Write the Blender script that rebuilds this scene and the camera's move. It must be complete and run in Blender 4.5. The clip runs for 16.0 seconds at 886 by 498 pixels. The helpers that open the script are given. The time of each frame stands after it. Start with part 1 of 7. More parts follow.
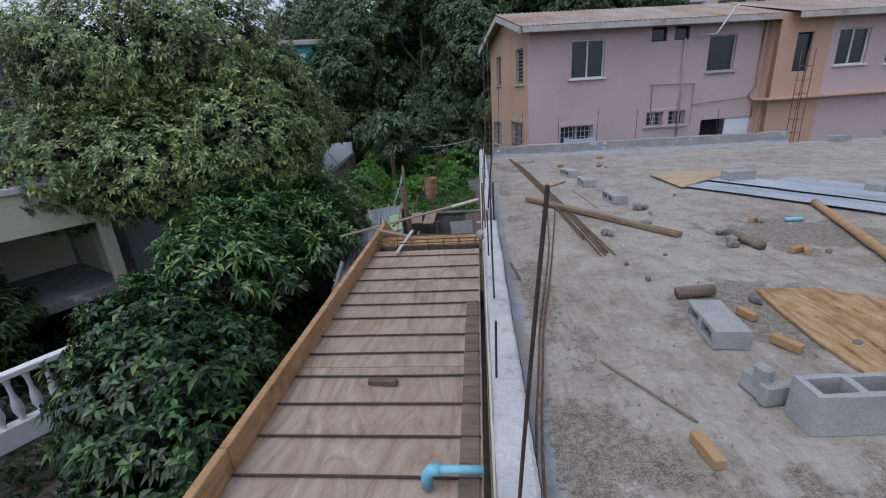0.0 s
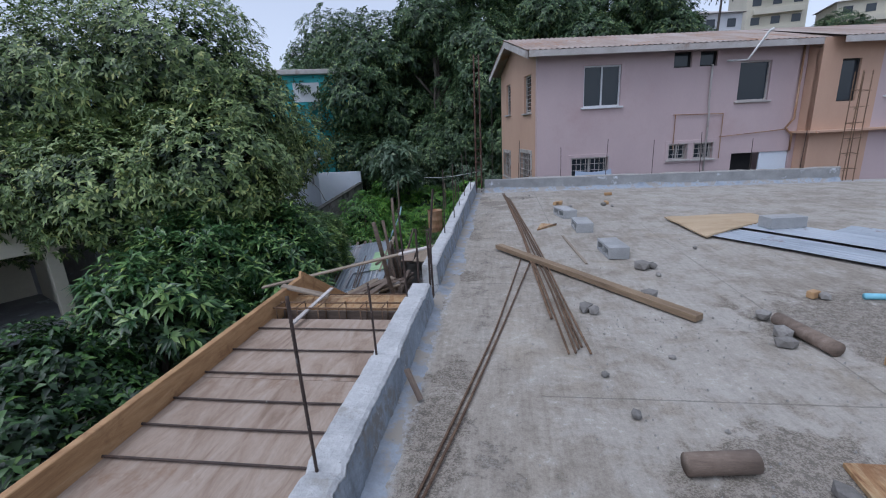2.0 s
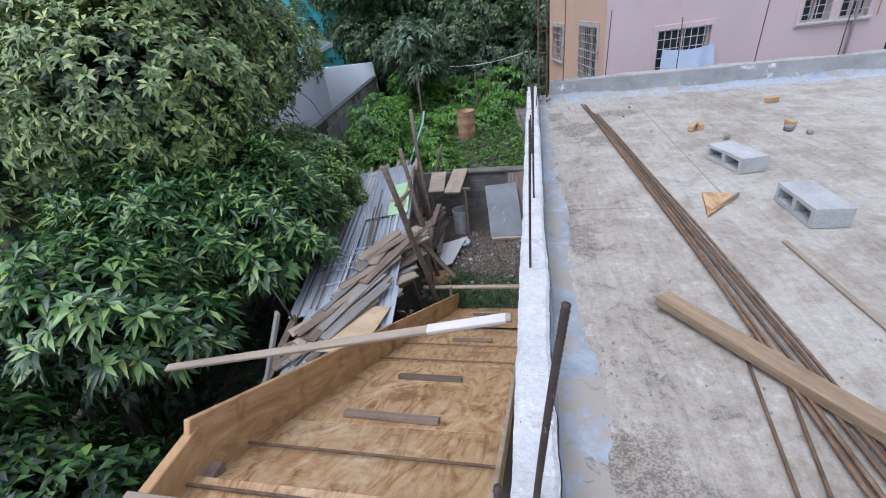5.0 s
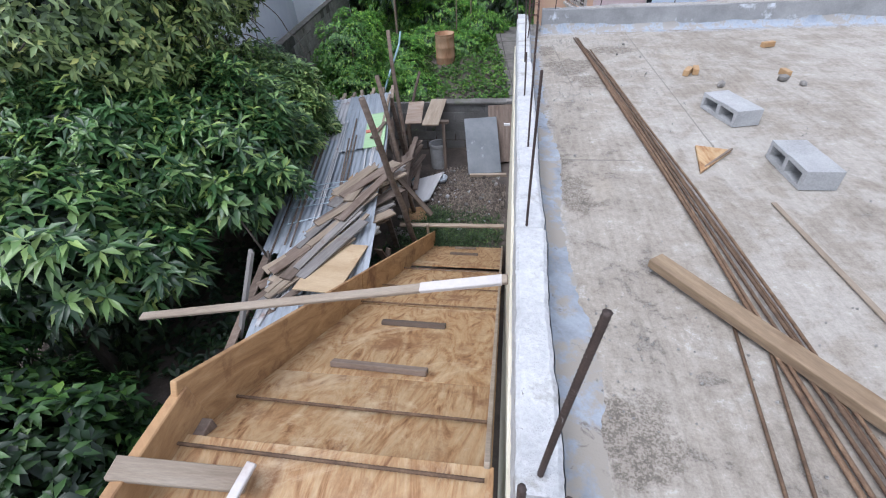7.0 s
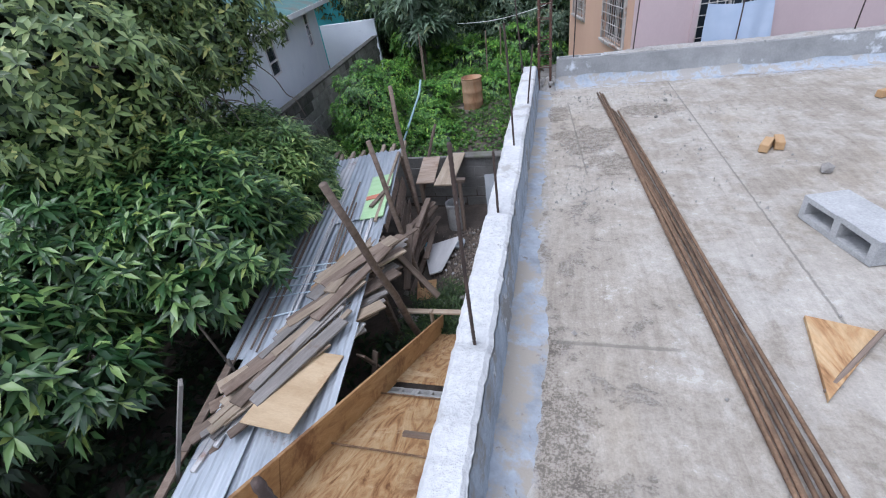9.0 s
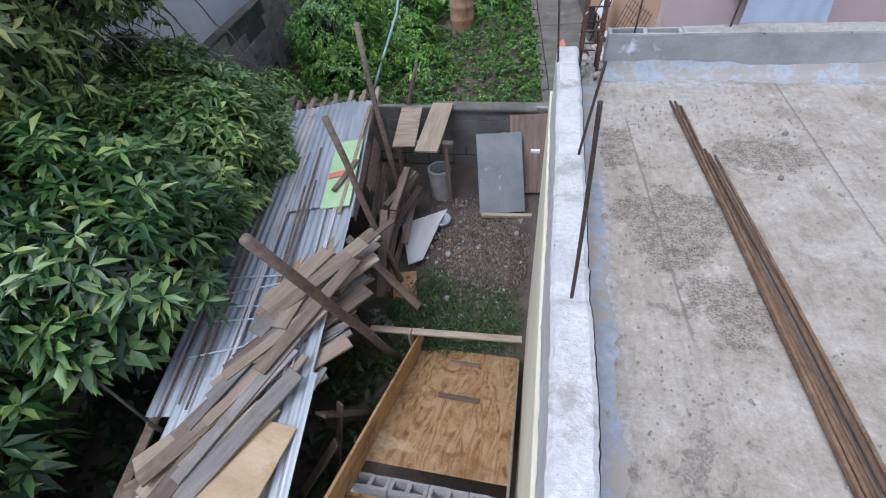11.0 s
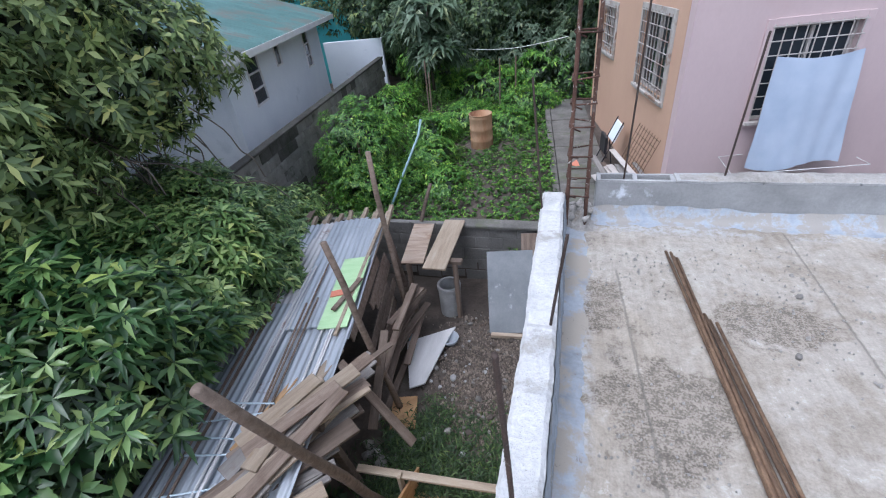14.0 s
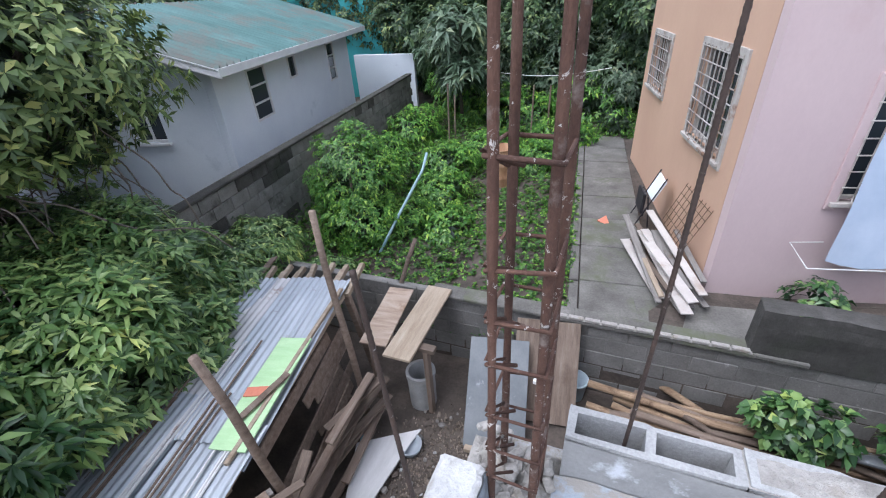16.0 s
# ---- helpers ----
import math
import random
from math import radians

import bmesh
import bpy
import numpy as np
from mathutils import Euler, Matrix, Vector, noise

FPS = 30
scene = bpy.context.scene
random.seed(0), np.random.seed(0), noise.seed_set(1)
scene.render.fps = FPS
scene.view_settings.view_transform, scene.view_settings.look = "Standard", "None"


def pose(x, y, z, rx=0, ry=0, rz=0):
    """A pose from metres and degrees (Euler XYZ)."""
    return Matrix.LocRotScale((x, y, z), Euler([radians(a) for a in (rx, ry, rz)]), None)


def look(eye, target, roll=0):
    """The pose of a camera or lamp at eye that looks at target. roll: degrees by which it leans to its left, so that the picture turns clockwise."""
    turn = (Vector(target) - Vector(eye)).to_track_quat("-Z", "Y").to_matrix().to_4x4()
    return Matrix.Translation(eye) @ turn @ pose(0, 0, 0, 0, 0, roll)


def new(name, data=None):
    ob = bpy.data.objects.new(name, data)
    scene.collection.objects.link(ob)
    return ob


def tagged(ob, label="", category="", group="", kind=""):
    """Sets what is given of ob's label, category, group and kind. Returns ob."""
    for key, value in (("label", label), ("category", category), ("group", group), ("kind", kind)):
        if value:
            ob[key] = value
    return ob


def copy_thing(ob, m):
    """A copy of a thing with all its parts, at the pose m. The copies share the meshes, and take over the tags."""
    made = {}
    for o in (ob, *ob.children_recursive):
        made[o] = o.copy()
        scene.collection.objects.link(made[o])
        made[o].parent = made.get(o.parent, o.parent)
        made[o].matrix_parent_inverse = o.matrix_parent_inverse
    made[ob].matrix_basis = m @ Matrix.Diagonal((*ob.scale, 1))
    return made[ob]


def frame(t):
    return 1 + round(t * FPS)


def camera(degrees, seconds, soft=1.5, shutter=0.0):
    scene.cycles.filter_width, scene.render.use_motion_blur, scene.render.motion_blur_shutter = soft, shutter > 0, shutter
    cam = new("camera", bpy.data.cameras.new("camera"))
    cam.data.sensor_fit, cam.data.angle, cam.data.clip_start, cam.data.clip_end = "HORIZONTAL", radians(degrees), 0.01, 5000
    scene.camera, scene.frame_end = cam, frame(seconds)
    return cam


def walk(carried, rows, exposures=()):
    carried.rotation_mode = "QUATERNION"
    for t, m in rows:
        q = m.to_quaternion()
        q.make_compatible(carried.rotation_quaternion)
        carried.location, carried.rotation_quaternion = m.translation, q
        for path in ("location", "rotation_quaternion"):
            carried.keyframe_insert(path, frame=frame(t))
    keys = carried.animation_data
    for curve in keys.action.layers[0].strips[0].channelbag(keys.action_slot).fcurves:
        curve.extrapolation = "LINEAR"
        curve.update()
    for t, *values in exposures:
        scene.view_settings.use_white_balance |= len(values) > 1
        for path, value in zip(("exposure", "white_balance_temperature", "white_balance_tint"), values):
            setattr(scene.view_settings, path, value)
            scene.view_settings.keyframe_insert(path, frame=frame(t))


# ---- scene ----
cam = camera(91.6, 16.0, 1.1)
PATH = [
    (0, (-0.179, -0.446, 1.322), (-0.357, 1.432, 0.659), -3.8),
    (0.5, (0.035, -0.321, 1.276), (-0.185, 1.577, 0.683), -4.0),
    (1, (0.289, -0.018, 1.188), (0.004, 1.89, 0.663), -1.9),
    (1.5, (0.462, 0.382, 1.176), (0.18, 2.294, 0.666), -3.8),
    (2, (0.475, 0.888, 1.157), (0.194, 2.797, 0.63), -3.0),
    (2.5, (0.377, 1.414, 1.144), (0.097, 3.319, 0.606), -1.3),
    (3, (0.303, 1.928, 1.174), (0.07, 3.835, 0.616), -2.8),
    (3.5, (0.254, 2.469, 1.176), (0.074, 4.349, 0.517), -4.0),
    (4, (0.167, 2.911, 1.135), (-0.135, 4.691, 0.274), -5.8),
    (4.2, (0.115, 3.089, 1.145), (-0.311, 4.841, 0.279), -6.7),
    (6.3, (-0.258, 3.546, 1.236), (-0.629, 5.087, 0.016), -8.9),
    (6.5, (-0.248, 3.537, 1.239), (-0.586, 5.072, 0.002), -7.6),
    (7, (-0.201, 3.545, 1.252), (-0.479, 5.075, -0.005), -4.2),
    (7.5, (-0.044, 3.724, 1.189), (-0.591, 5.255, 0.024), -0.7),
    (8, (0.082, 4.047, 1.124), (-0.499, 5.581, -0.022), -2.7),
    (8.5, (0.141, 4.44, 1.127), (-0.36, 6.019, 0.007), -9.4),
    (9, (0.132, 4.905, 1.131), (-0.368, 6.482, 0.008), -9.2),
    (9.2, (0.09, 5.084, 1.132), (-0.394, 6.665, 0.006), -8.4),
    (11.3, (-0.257, 6.512, 1.253), (-0.629, 7.79, -0.24), -7.3),
    (11.5, (-0.268, 6.565, 1.247), (-0.632, 7.826, -0.261), -7.3),
    (12, (-0.27, 6.613, 1.248), (-0.617, 7.887, -0.254), -7.3),
    (12.5, (-0.226, 6.571, 1.285), (-0.567, 7.983, -0.089), -7.1),
    (13, (-0.188, 6.494, 1.301), (-0.517, 7.97, -0.009), -6.4),
    (13.5, (-0.156, 6.507, 1.337), (-0.486, 8.067, 0.129), -5.3),
    (14, (-0.03, 6.769, 1.296), (-0.567, 8.358, 0.207), -7.1),
    (14.5, (0.155, 7.221, 1.236), (-0.406, 8.846, 0.214), -6.9),
    (15, (0.219, 7.615, 1.2), (-0.276, 9.266, 0.186), -7.0),
    (15.5, (0.215, 8.036, 1.185), (-0.293, 9.678, 0.161), -4.5),
    (16, (0.147, 8.352, 1.208), (-0.539, 9.923, 0.178), -4.0),
]
EXPOSURES = [(0.0, 0.12, 5750, 14), (2.0, 0.22, 5520, 14), (3.4, 0.28, 5480, 14), (4.0, 0.8, 5450, 14), (5.2, 1.02, 5700, 14), (7.0, 1.1, 5800, 14), (9.0, 1.07, 5700, 14), (11.3, 0.95, 5750, 14), (12.5, 0.98, 5700, 14), (14.0, 1.15, 5700, 14), (15.0, 0.98, 5650, 14), (15.5, 1.08, 5650, 14), (16.0, 1.40, 5850, 14)]
walk(cam, [(t, look(eye, target, roll)) for t, eye, target, roll in PATH], EXPOSURES)

# ---------------------------------------------------------------- light
world = bpy.data.worlds.new("sky")
scene.world = world
world.use_nodes = True
wt = world.node_tree
sky = wt.nodes.new("ShaderNodeTexSky")
sky.sky_type = "NISHITA"
sky.sun_disc = False
sky.sun_elevation = radians(66)
sky.sun_rotation = radians(-138)
sky.air_density, sky.dust_density, sky.ozone_density = 1.0, 2.2, 1.3
wt.nodes["Background"].inputs["Strength"].default_value = 0.15
haze = wt.nodes.new("ShaderNodeHueSaturation")
haze.inputs["Saturation"].default_value = 0.3
wt.links.new(sky.outputs["Color"], haze.inputs["Color"])
wt.links.new(haze.outputs["Color"], wt.nodes["Background"].inputs["Color"])
sun = new("sun", bpy.data.lights.new("sun", "SUN"))
sun.data.energy, sun.data.angle, sun.data.color = 0.7, radians(40), (1.0, 0.97, 0.94)
sun.matrix_world = look((-9, -10, 30), (0, 0, 0))

rnd = random.Random(7)
rng = np.random.default_rng(11)


# ---------------------------------------------------------------- materials
def ramp(nt, fac, stops):
    r = nt.nodes.new("ShaderNodeValToRGB")
    el = r.color_ramp.elements
    while len(el) < len(stops):
        el.new(0.5)
    for e, (p, c) in zip(el, stops):
        e.position, e.color = p, (*c, 1)
    nt.links.new(fac, r.inputs["Fac"])
    return r.outputs["Color"]


def noise_of(nt, vec, scale, detail=5, rough=0.6, stretch=(1, 1, 1), distort=0.0):
    m = nt.nodes.new("ShaderNodeMapping")
    m.inputs["Scale"].default_value = stretch
    nt.links.new(vec, m.inputs["Vector"])
    n = nt.nodes.new("ShaderNodeTexNoise")
    n.inputs["Scale"].default_value, n.inputs["Detail"].default_value = scale, detail
    n.inputs["Roughness"].default_value, n.inputs["Distortion"].default_value = rough, distort
    nt.links.new(m.outputs["Vector"], n.inputs["Vector"])
    return n.outputs["Fac"]


def mix_rgb(nt, fac, a, b, mode="MIX"):
    m = nt.nodes.new("ShaderNodeMix")
    m.data_type, m.blend_type = "RGBA", mode
    for sock, v in ((m.inputs[0], fac), (m.inputs[6], a), (m.inputs[7], b)):
        if hasattr(v, "is_linked"):
            nt.links.new(v, sock)
        elif isinstance(v, tuple):
            sock.default_value = (*v, 1)
        else:
            sock.default_value = v
    return m.outputs[2]


def surface(name, stops, scale=3.0, stretch=(1, 1, 1), fine=40.0, fine_amount=0.25, rough=0.85, metal=0.0, bump=0.15,
            stain=None, stain_scale=1.2, stain_edge=(0.52, 0.62), random_value=0.0, distort=0.0, second=None, island=False):
    """A weathered surface: a broad colour field, fine grain, stains with an edge, and relief."""
    m = bpy.data.materials.new(name)
    m.use_nodes = True
    nt = m.node_tree
    bsdf = nt.nodes["Principled BSDF"]
    tc = nt.nodes.new("ShaderNodeTexCoord")
    vec = tc.outputs["Object"]
    info = nt.nodes.new("ShaderNodeObjectInfo")
    shift = nt.nodes.new("ShaderNodeVectorMath")
    shift.operation = "MULTIPLY_ADD"
    shift.inputs[1].default_value = (1, 1, 1)
    nt.links.new(vec, shift.inputs[0])
    comb = nt.nodes.new("ShaderNodeCombineXYZ")
    mul = nt.nodes.new("ShaderNodeMath")
    mul.operation, mul.inputs[1].default_value = "MULTIPLY", 17.0
    nt.links.new(info.outputs["Random"], mul.inputs[0])
    for k in range(3):
        nt.links.new(mul.outputs[0], comb.inputs[k])
    nt.links.new(comb.outputs[0], shift.inputs[2])
    vec = shift.outputs[0]
    broad = noise_of(nt, vec, scale, 6, 0.62, stretch, distort)
    col = ramp(nt, broad, stops)
    grain = noise_of(nt, vec, fine, 4, 0.7, stretch)
    dark = ramp(nt, grain, [(0.25, (1 - fine_amount,) * 3), (0.75, (1 + 0.0,) * 3)])
    col = mix_rgb(nt, 1.0, col, dark, "MULTIPLY")
    if stain:
        s = noise_of(nt, vec, stain_scale, 8, 0.68)
        f = ramp(nt, s, [(stain_edge[0], (0, 0, 0)), (stain_edge[1], (1, 1, 1))])
        col = mix_rgb(nt, f, col, stain)
    if second:
        s = noise_of(nt, vec, second[1], 8, 0.75, (1, 1, 1), 0.6)
        f = ramp(nt, s, [(second[2], (0, 0, 0)), (second[3], (1, 1, 1))])
        col = mix_rgb(nt, f, col, second[0])
    if random_value:
        if island:
            geo = nt.nodes.new("ShaderNodeNewGeometry")
            src = geo.outputs["Random Per Island"]
        else:
            src = info.outputs["Random"]
        v = ramp(nt, src, [(0.0, (1 - random_value,) * 3), (1.0, (1.0,) * 3)])
        col = mix_rgb(nt, 1.0, col, v, "MULTIPLY")
    nt.links.new(col, bsdf.inputs["Base Color"])
    bsdf.inputs["Roughness"].default_value, bsdf.inputs["Metallic"].default_value = rough, metal
    if bump:
        b = nt.nodes.new("ShaderNodeBump")
        b.inputs["Strength"].default_value, b.inputs["Distance"].default_value = bump, 0.01
        add = nt.nodes.new("ShaderNodeMath")
        add.operation = "ADD"
        nt.links.new(broad, add.inputs[0])
        nt.links.new(grain, add.inputs[1])
        nt.links.new(add.outputs[0], b.inputs["Height"])
        nt.links.new(b.outputs["Normal"], bsdf.inputs["Normal"])
    return m


def leaf_material(name, dark, mid, light, gloss=0.45, through_light=0.35):
    m = bpy.data.materials.new(name)
    m.use_nodes = True
    nt = m.node_tree
    bsdf = nt.nodes["Principled BSDF"]
    geo = nt.nodes.new("ShaderNodeNewGeometry")
    col = ramp(nt, geo.outputs["Random Per Island"], [(0.22, dark), (0.62, mid), (0.93, light), (1.0, (light[0] * 1.5, light[1] * 1.25, light[2]))])
    tc = nt.nodes.new("ShaderNodeTexCoord")
    big = noise_of(nt, tc.outputs["Object"], 0.9, 4, 0.6)
    tone = ramp(nt, big, [(0.3, (0.62, 0.66, 0.7)), (0.7, (1.12, 1.08, 0.95))])
    col = mix_rgb(nt, 1.0, col, tone, "MULTIPLY")
    nt.links.new(col, bsdf.inputs["Base Color"])
    bsdf.inputs["Roughness"].default_value = gloss
    tr = nt.nodes.new("ShaderNodeBsdfTranslucent")
    nt.links.new(col, tr.inputs["Color"])
    mx = nt.nodes.new("ShaderNodeMixShader")
    mx.inputs[0].default_value = through_light
    nt.links.new(bsdf.outputs[0], mx.inputs[1])
    nt.links.new(tr.outputs[0], mx.inputs[2])
    nt.links.new(mx.outputs[0], nt.nodes["Material Output"].inputs["Surface"])
    return m


def plain_glass(name, tint):
    m = bpy.data.materials.new(name)
    m.use_nodes = True
    b = m.node_tree.nodes["Principled BSDF"]
    b.inputs["Base Color"].default_value = (*tint, 1)
    b.inputs["Roughness"].default_value = 0.08
    return m


M = {}
def slab_material():
    """Rooftop concrete: a mottled skin, rough dark patches, trowel lines, cracks, and pale wash along the two edges."""
    m = bpy.data.materials.new("rooftop_concrete")
    m.use_nodes = True
    nt = m.node_tree
    bsdf = nt.nodes["Principled BSDF"]
    vec = nt.nodes.new("ShaderNodeTexCoord").outputs["Object"]
    sep = nt.nodes.new("ShaderNodeSeparateXYZ")
    nt.links.new(vec, sep.inputs[0])
    X, Y = sep.outputs[0], sep.outputs[1]

    def op(kind, a, b=None, c=None):
        n = nt.nodes.new("ShaderNodeMath")
        n.operation = kind
        for i, v in enumerate((a, b, c)):
            if v is None:
                continue
            if hasattr(v, "is_linked"):
                nt.links.new(v, n.inputs[i])
            else:
                n.inputs[i].default_value = v
        return n.outputs[0]

    def step(v, lo, hi):
        n = nt.nodes.new("ShaderNodeMapRange")
        n.interpolation_type = "SMOOTHSTEP"
        nt.links.new(v, n.inputs["Value"])
        n.inputs["From Min"].default_value, n.inputs["From Max"].default_value = lo, hi
        return n.outputs["Result"]

    n1, n2 = noise_of(nt, vec, 0.9, 7, 0.65), noise_of(nt, vec, 4.5, 8, 0.7, distort=0.4)
    n3, n4 = noise_of(nt, vec, 28, 6, 0.75), noise_of(nt, vec, 120, 3, 0.7)
    trowel = noise_of(nt, vec, 9, 5, 0.7, (3.2, 0.35, 1), 0.5)
    col = ramp(nt, n1, [(0.26, (0.27, 0.238, 0.195)), (0.42, (0.315, 0.282, 0.235)), (0.55, (0.355, 0.322, 0.272)), (0.66, (0.385, 0.358, 0.312)), (0.8, (0.41, 0.375, 0.315))])
    col = mix_rgb(nt, 0.6, col, ramp(nt, n2, [(0.33, (0.62, 0.60, 0.57)), (0.5, (0.95, 0.95, 0.95)), (0.66, (1.12, 1.12, 1.11))]), "MULTIPLY")
    col = mix_rgb(nt, 0.6, col, ramp(nt, trowel, [(0.36, (0.74, 0.73, 0.71)), (0.55, (1.0, 1.0, 1.0)), (0.7, (1.1, 1.1, 1.1))]), "MULTIPLY")
    col = mix_rgb(nt, 0.6, col, ramp(nt, n3, [(0.34, (0.62, 0.61, 0.59)), (0.52, (1.0, 1.0, 1.0)), (0.68, (1.1, 1.1, 1.1))]), "MULTIPLY")
    col = mix_rgb(nt, 0.6, col, ramp(nt, n4, [(0.34, (0.75, 0.74, 0.72)), (0.6, (1.05, 1.05, 1.05))]), "MULTIPLY")
    # places where the pale skin has flaked off, with a sharp rim
    flake = op("ADD", op("MULTIPLY", n2, 0.62), op("ADD", op("MULTIPLY", n1, 0.28), op("MULTIPLY", n3, 0.10)))
    flake = op("ADD", flake, op("MULTIPLY", step(X, 0.2, 0.9), 0.075))
    off = op("SUBTRACT", 1.0, step(flake, 0.442, 0.456))
    pit = step(op("ADD", op("MULTIPLY", n3, 0.5), op("MULTIPLY", n4, 0.5)), 0.42, 0.58)
    col = mix_rgb(nt, op("MULTIPLY", off, 0.6), col, mix_rgb(nt, pit, (0.12, 0.105, 0.088), (0.26, 0.24, 0.21)))
    crumbs = step(op("ADD", op("MULTIPLY", n3, 0.55), op("MULTIPLY", n2, 0.45)), 0.575, 0.60)
    col = mix_rgb(nt, op("MULTIPLY", crumbs, 0.5), col, (0.46, 0.445, 0.41))
    dusty = step(noise_of(nt, vec, 1.7, 5, 0.55, (1.4, 0.6, 1), 0.8), 0.54, 0.70)
    col = mix_rgb(nt, op("MULTIPLY", dusty, 0.12), col, (0.44, 0.36, 0.235))
    thin = op("MULTIPLY", step(flake, 0.54, 0.60), 0.22)
    col = mix_rgb(nt, thin, col, (0.40, 0.39, 0.365))
    # rough damp patches, (x, y, radius x, radius y)
    patch = None
    for cx, cy, rx, ry in ((0.33, 7.80, 0.24, 0.20), (0.43, 7.40, 0.14, 0.16), (0.78, 8.27, 0.20, 0.16), (0.30, 7.62, 0.12, 0.1), (0.05, 5.82, 0.1, 0.22), (0.22, 0.9, 0.30, 0.30), (0.20, 4.25, 0.13, 0.16), (1.5, 2.0, 0.5, 0.45), (0.16, 5.6, 0.10, 0.22), (0.2, 2.3, 0.12, 0.6), (2.6, 3.4, 0.7, 0.5), (1.2, 0.4, 0.8, 0.4), (0.10, 8.35, 0.16, 0.2)):
        d = op("SQRT", op("ADD", op("POWER", op("DIVIDE", op("SUBTRACT", X, cx), rx), 2.0), op("POWER", op("DIVIDE", op("SUBTRACT", Y, cy), ry), 2.0)))
        d = op("ADD", d, op("MULTIPLY", op("SUBTRACT", n2, 0.5), 2.6))
        f = op("SUBTRACT", 1.0, step(d, 0.75, 1.1))
        patch = f if patch is None else op("MAXIMUM", patch, f)
    speck = step(op("ADD", op("MULTIPLY", n3, 0.5), op("MULTIPLY", n4, 0.5)), 0.44, 0.56)
    col = mix_rgb(nt, op("MULTIPLY", patch, 0.8), col, mix_rgb(nt, speck, (0.10, 0.085, 0.066), (0.27, 0.238, 0.195)))
    # pale wash along the roof edge and the parapet
    wob = op("MULTIPLY", op("SUBTRACT", n2, 0.5), 0.30)
    near = op("MINIMUM", X, op("MULTIPLY", op("SUBTRACT", 9.06, Y), 0.62))
    wash = op("SUBTRACT", 1.0, step(op("ADD", near, wob), 0.07, 0.115))
    wash = op("MULTIPLY", wash, op("MULTIPLY", step(n3, 0.40, 0.56), step(n2, 0.40, 0.56)))
    col = mix_rgb(nt, op("MULTIPLY", wash, 0.7), col, (0.37, 0.405, 0.445))
    # day joints and cracks
    jig = op("MULTIPLY", op("SUBTRACT", n3, 0.5), 0.05)
    lines = None
    for v, at, lo, hi, other, wdt in ((X, 1.03, 6.0, 9.0, Y, 0.0035), (op("ADD", X, op("MULTIPLY", Y, 0.065)), 0.776, 7.2, 8.6, Y, 0.004), (Y, 4.05, 0.1, 0.6, X, 0.004), (Y, 5.96, 0.1, 0.55, X, 0.006), (Y, 2.6, 0.6, 3.0, X, 0.003), (X, 2.05, 1.0, 6.0, Y, 0.003)):
        d = op("ABSOLUTE", op("ADD", op("SUBTRACT", v, at), op("MULTIPLY", jig, 0.5)))
        f = op("SUBTRACT", 1.0, step(d, wdt * 0.5, wdt * 1.8))
        f = op("MULTIPLY", f, op("MULTIPLY", step(other, lo, lo + 0.05), op("SUBTRACT", 1.0, step(other, hi - 0.05, hi))))
        lines = f if lines is None else op("MAXIMUM", lines, f)
    col = mix_rgb(nt, op("MULTIPLY", lines, 0.55), col, (0.13, 0.12, 0.10))
    nt.links.new(col, bsdf.inputs["Base Color"])
    bsdf.inputs["Roughness"].default_value = 0.88
    b = nt.nodes.new("ShaderNodeBump")
    b.inputs["Strength"].default_value, b.inputs["Distance"].default_value = 0.65, 0.012
    h = op("ADD", op("SUBTRACT", op("MULTIPLY", n2, 0.5), op("MULTIPLY", off, 0.22)), op("ADD", op("MULTIPLY", n3, 0.5), op("MULTIPLY", trowel, 0.4)))
    nt.links.new(op("SUBTRACT", h, op("MULTIPLY", lines, 0.4)), b.inputs["Height"])
    nt.links.new(b.outputs["Normal"], bsdf.inputs["Normal"])
    return m


M["slab"] = slab_material()
M["white_paint"] = surface("worn_white_paint", [(0.3, (0.45, 0.455, 0.455)), (0.5, (0.56, 0.565, 0.56)), (0.75, (0.64, 0.645, 0.64))], 6, fine=60, fine_amount=0.3,
                           rough=0.75, bump=0.9, stain=(0.33, 0.32, 0.295), stain_scale=5, stain_edge=(0.57, 0.64), second=((0.16, 0.15, 0.135), 22, 0.64, 0.68))
M["mortar"] = surface("rough_cream_mortar", [(0.3, (0.27, 0.255, 0.232)), (0.5, (0.37, 0.355, 0.33)), (0.75, (0.45, 0.435, 0.41))], 9, fine=60, fine_amount=0.3, rough=0.95, bump=1.0,
                       stain=(0.26, 0.235, 0.20), stain_scale=9, stain_edge=(0.54, 0.64), second=((0.20, 0.15, 0.11), 14, 0.66, 0.72))
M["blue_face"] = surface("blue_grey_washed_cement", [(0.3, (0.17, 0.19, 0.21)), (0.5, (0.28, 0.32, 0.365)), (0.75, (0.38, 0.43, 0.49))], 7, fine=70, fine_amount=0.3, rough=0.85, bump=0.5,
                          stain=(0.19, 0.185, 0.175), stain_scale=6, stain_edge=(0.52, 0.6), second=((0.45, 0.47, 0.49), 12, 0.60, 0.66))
M["blue_wash"] = surface("thin_blue_white_wash", [(0.3, (0.20, 0.215, 0.23)), (0.5, (0.29, 0.32, 0.355)), (0.75, (0.38, 0.42, 0.47))], 7, fine=60, fine_amount=0.2,
                         rough=0.75, bump=0.3, stain=(0.29, 0.262, 0.22), stain_scale=5, stain_edge=(0.46, 0.54), second=((0.16, 0.145, 0.125), 16, 0.60, 0.66))
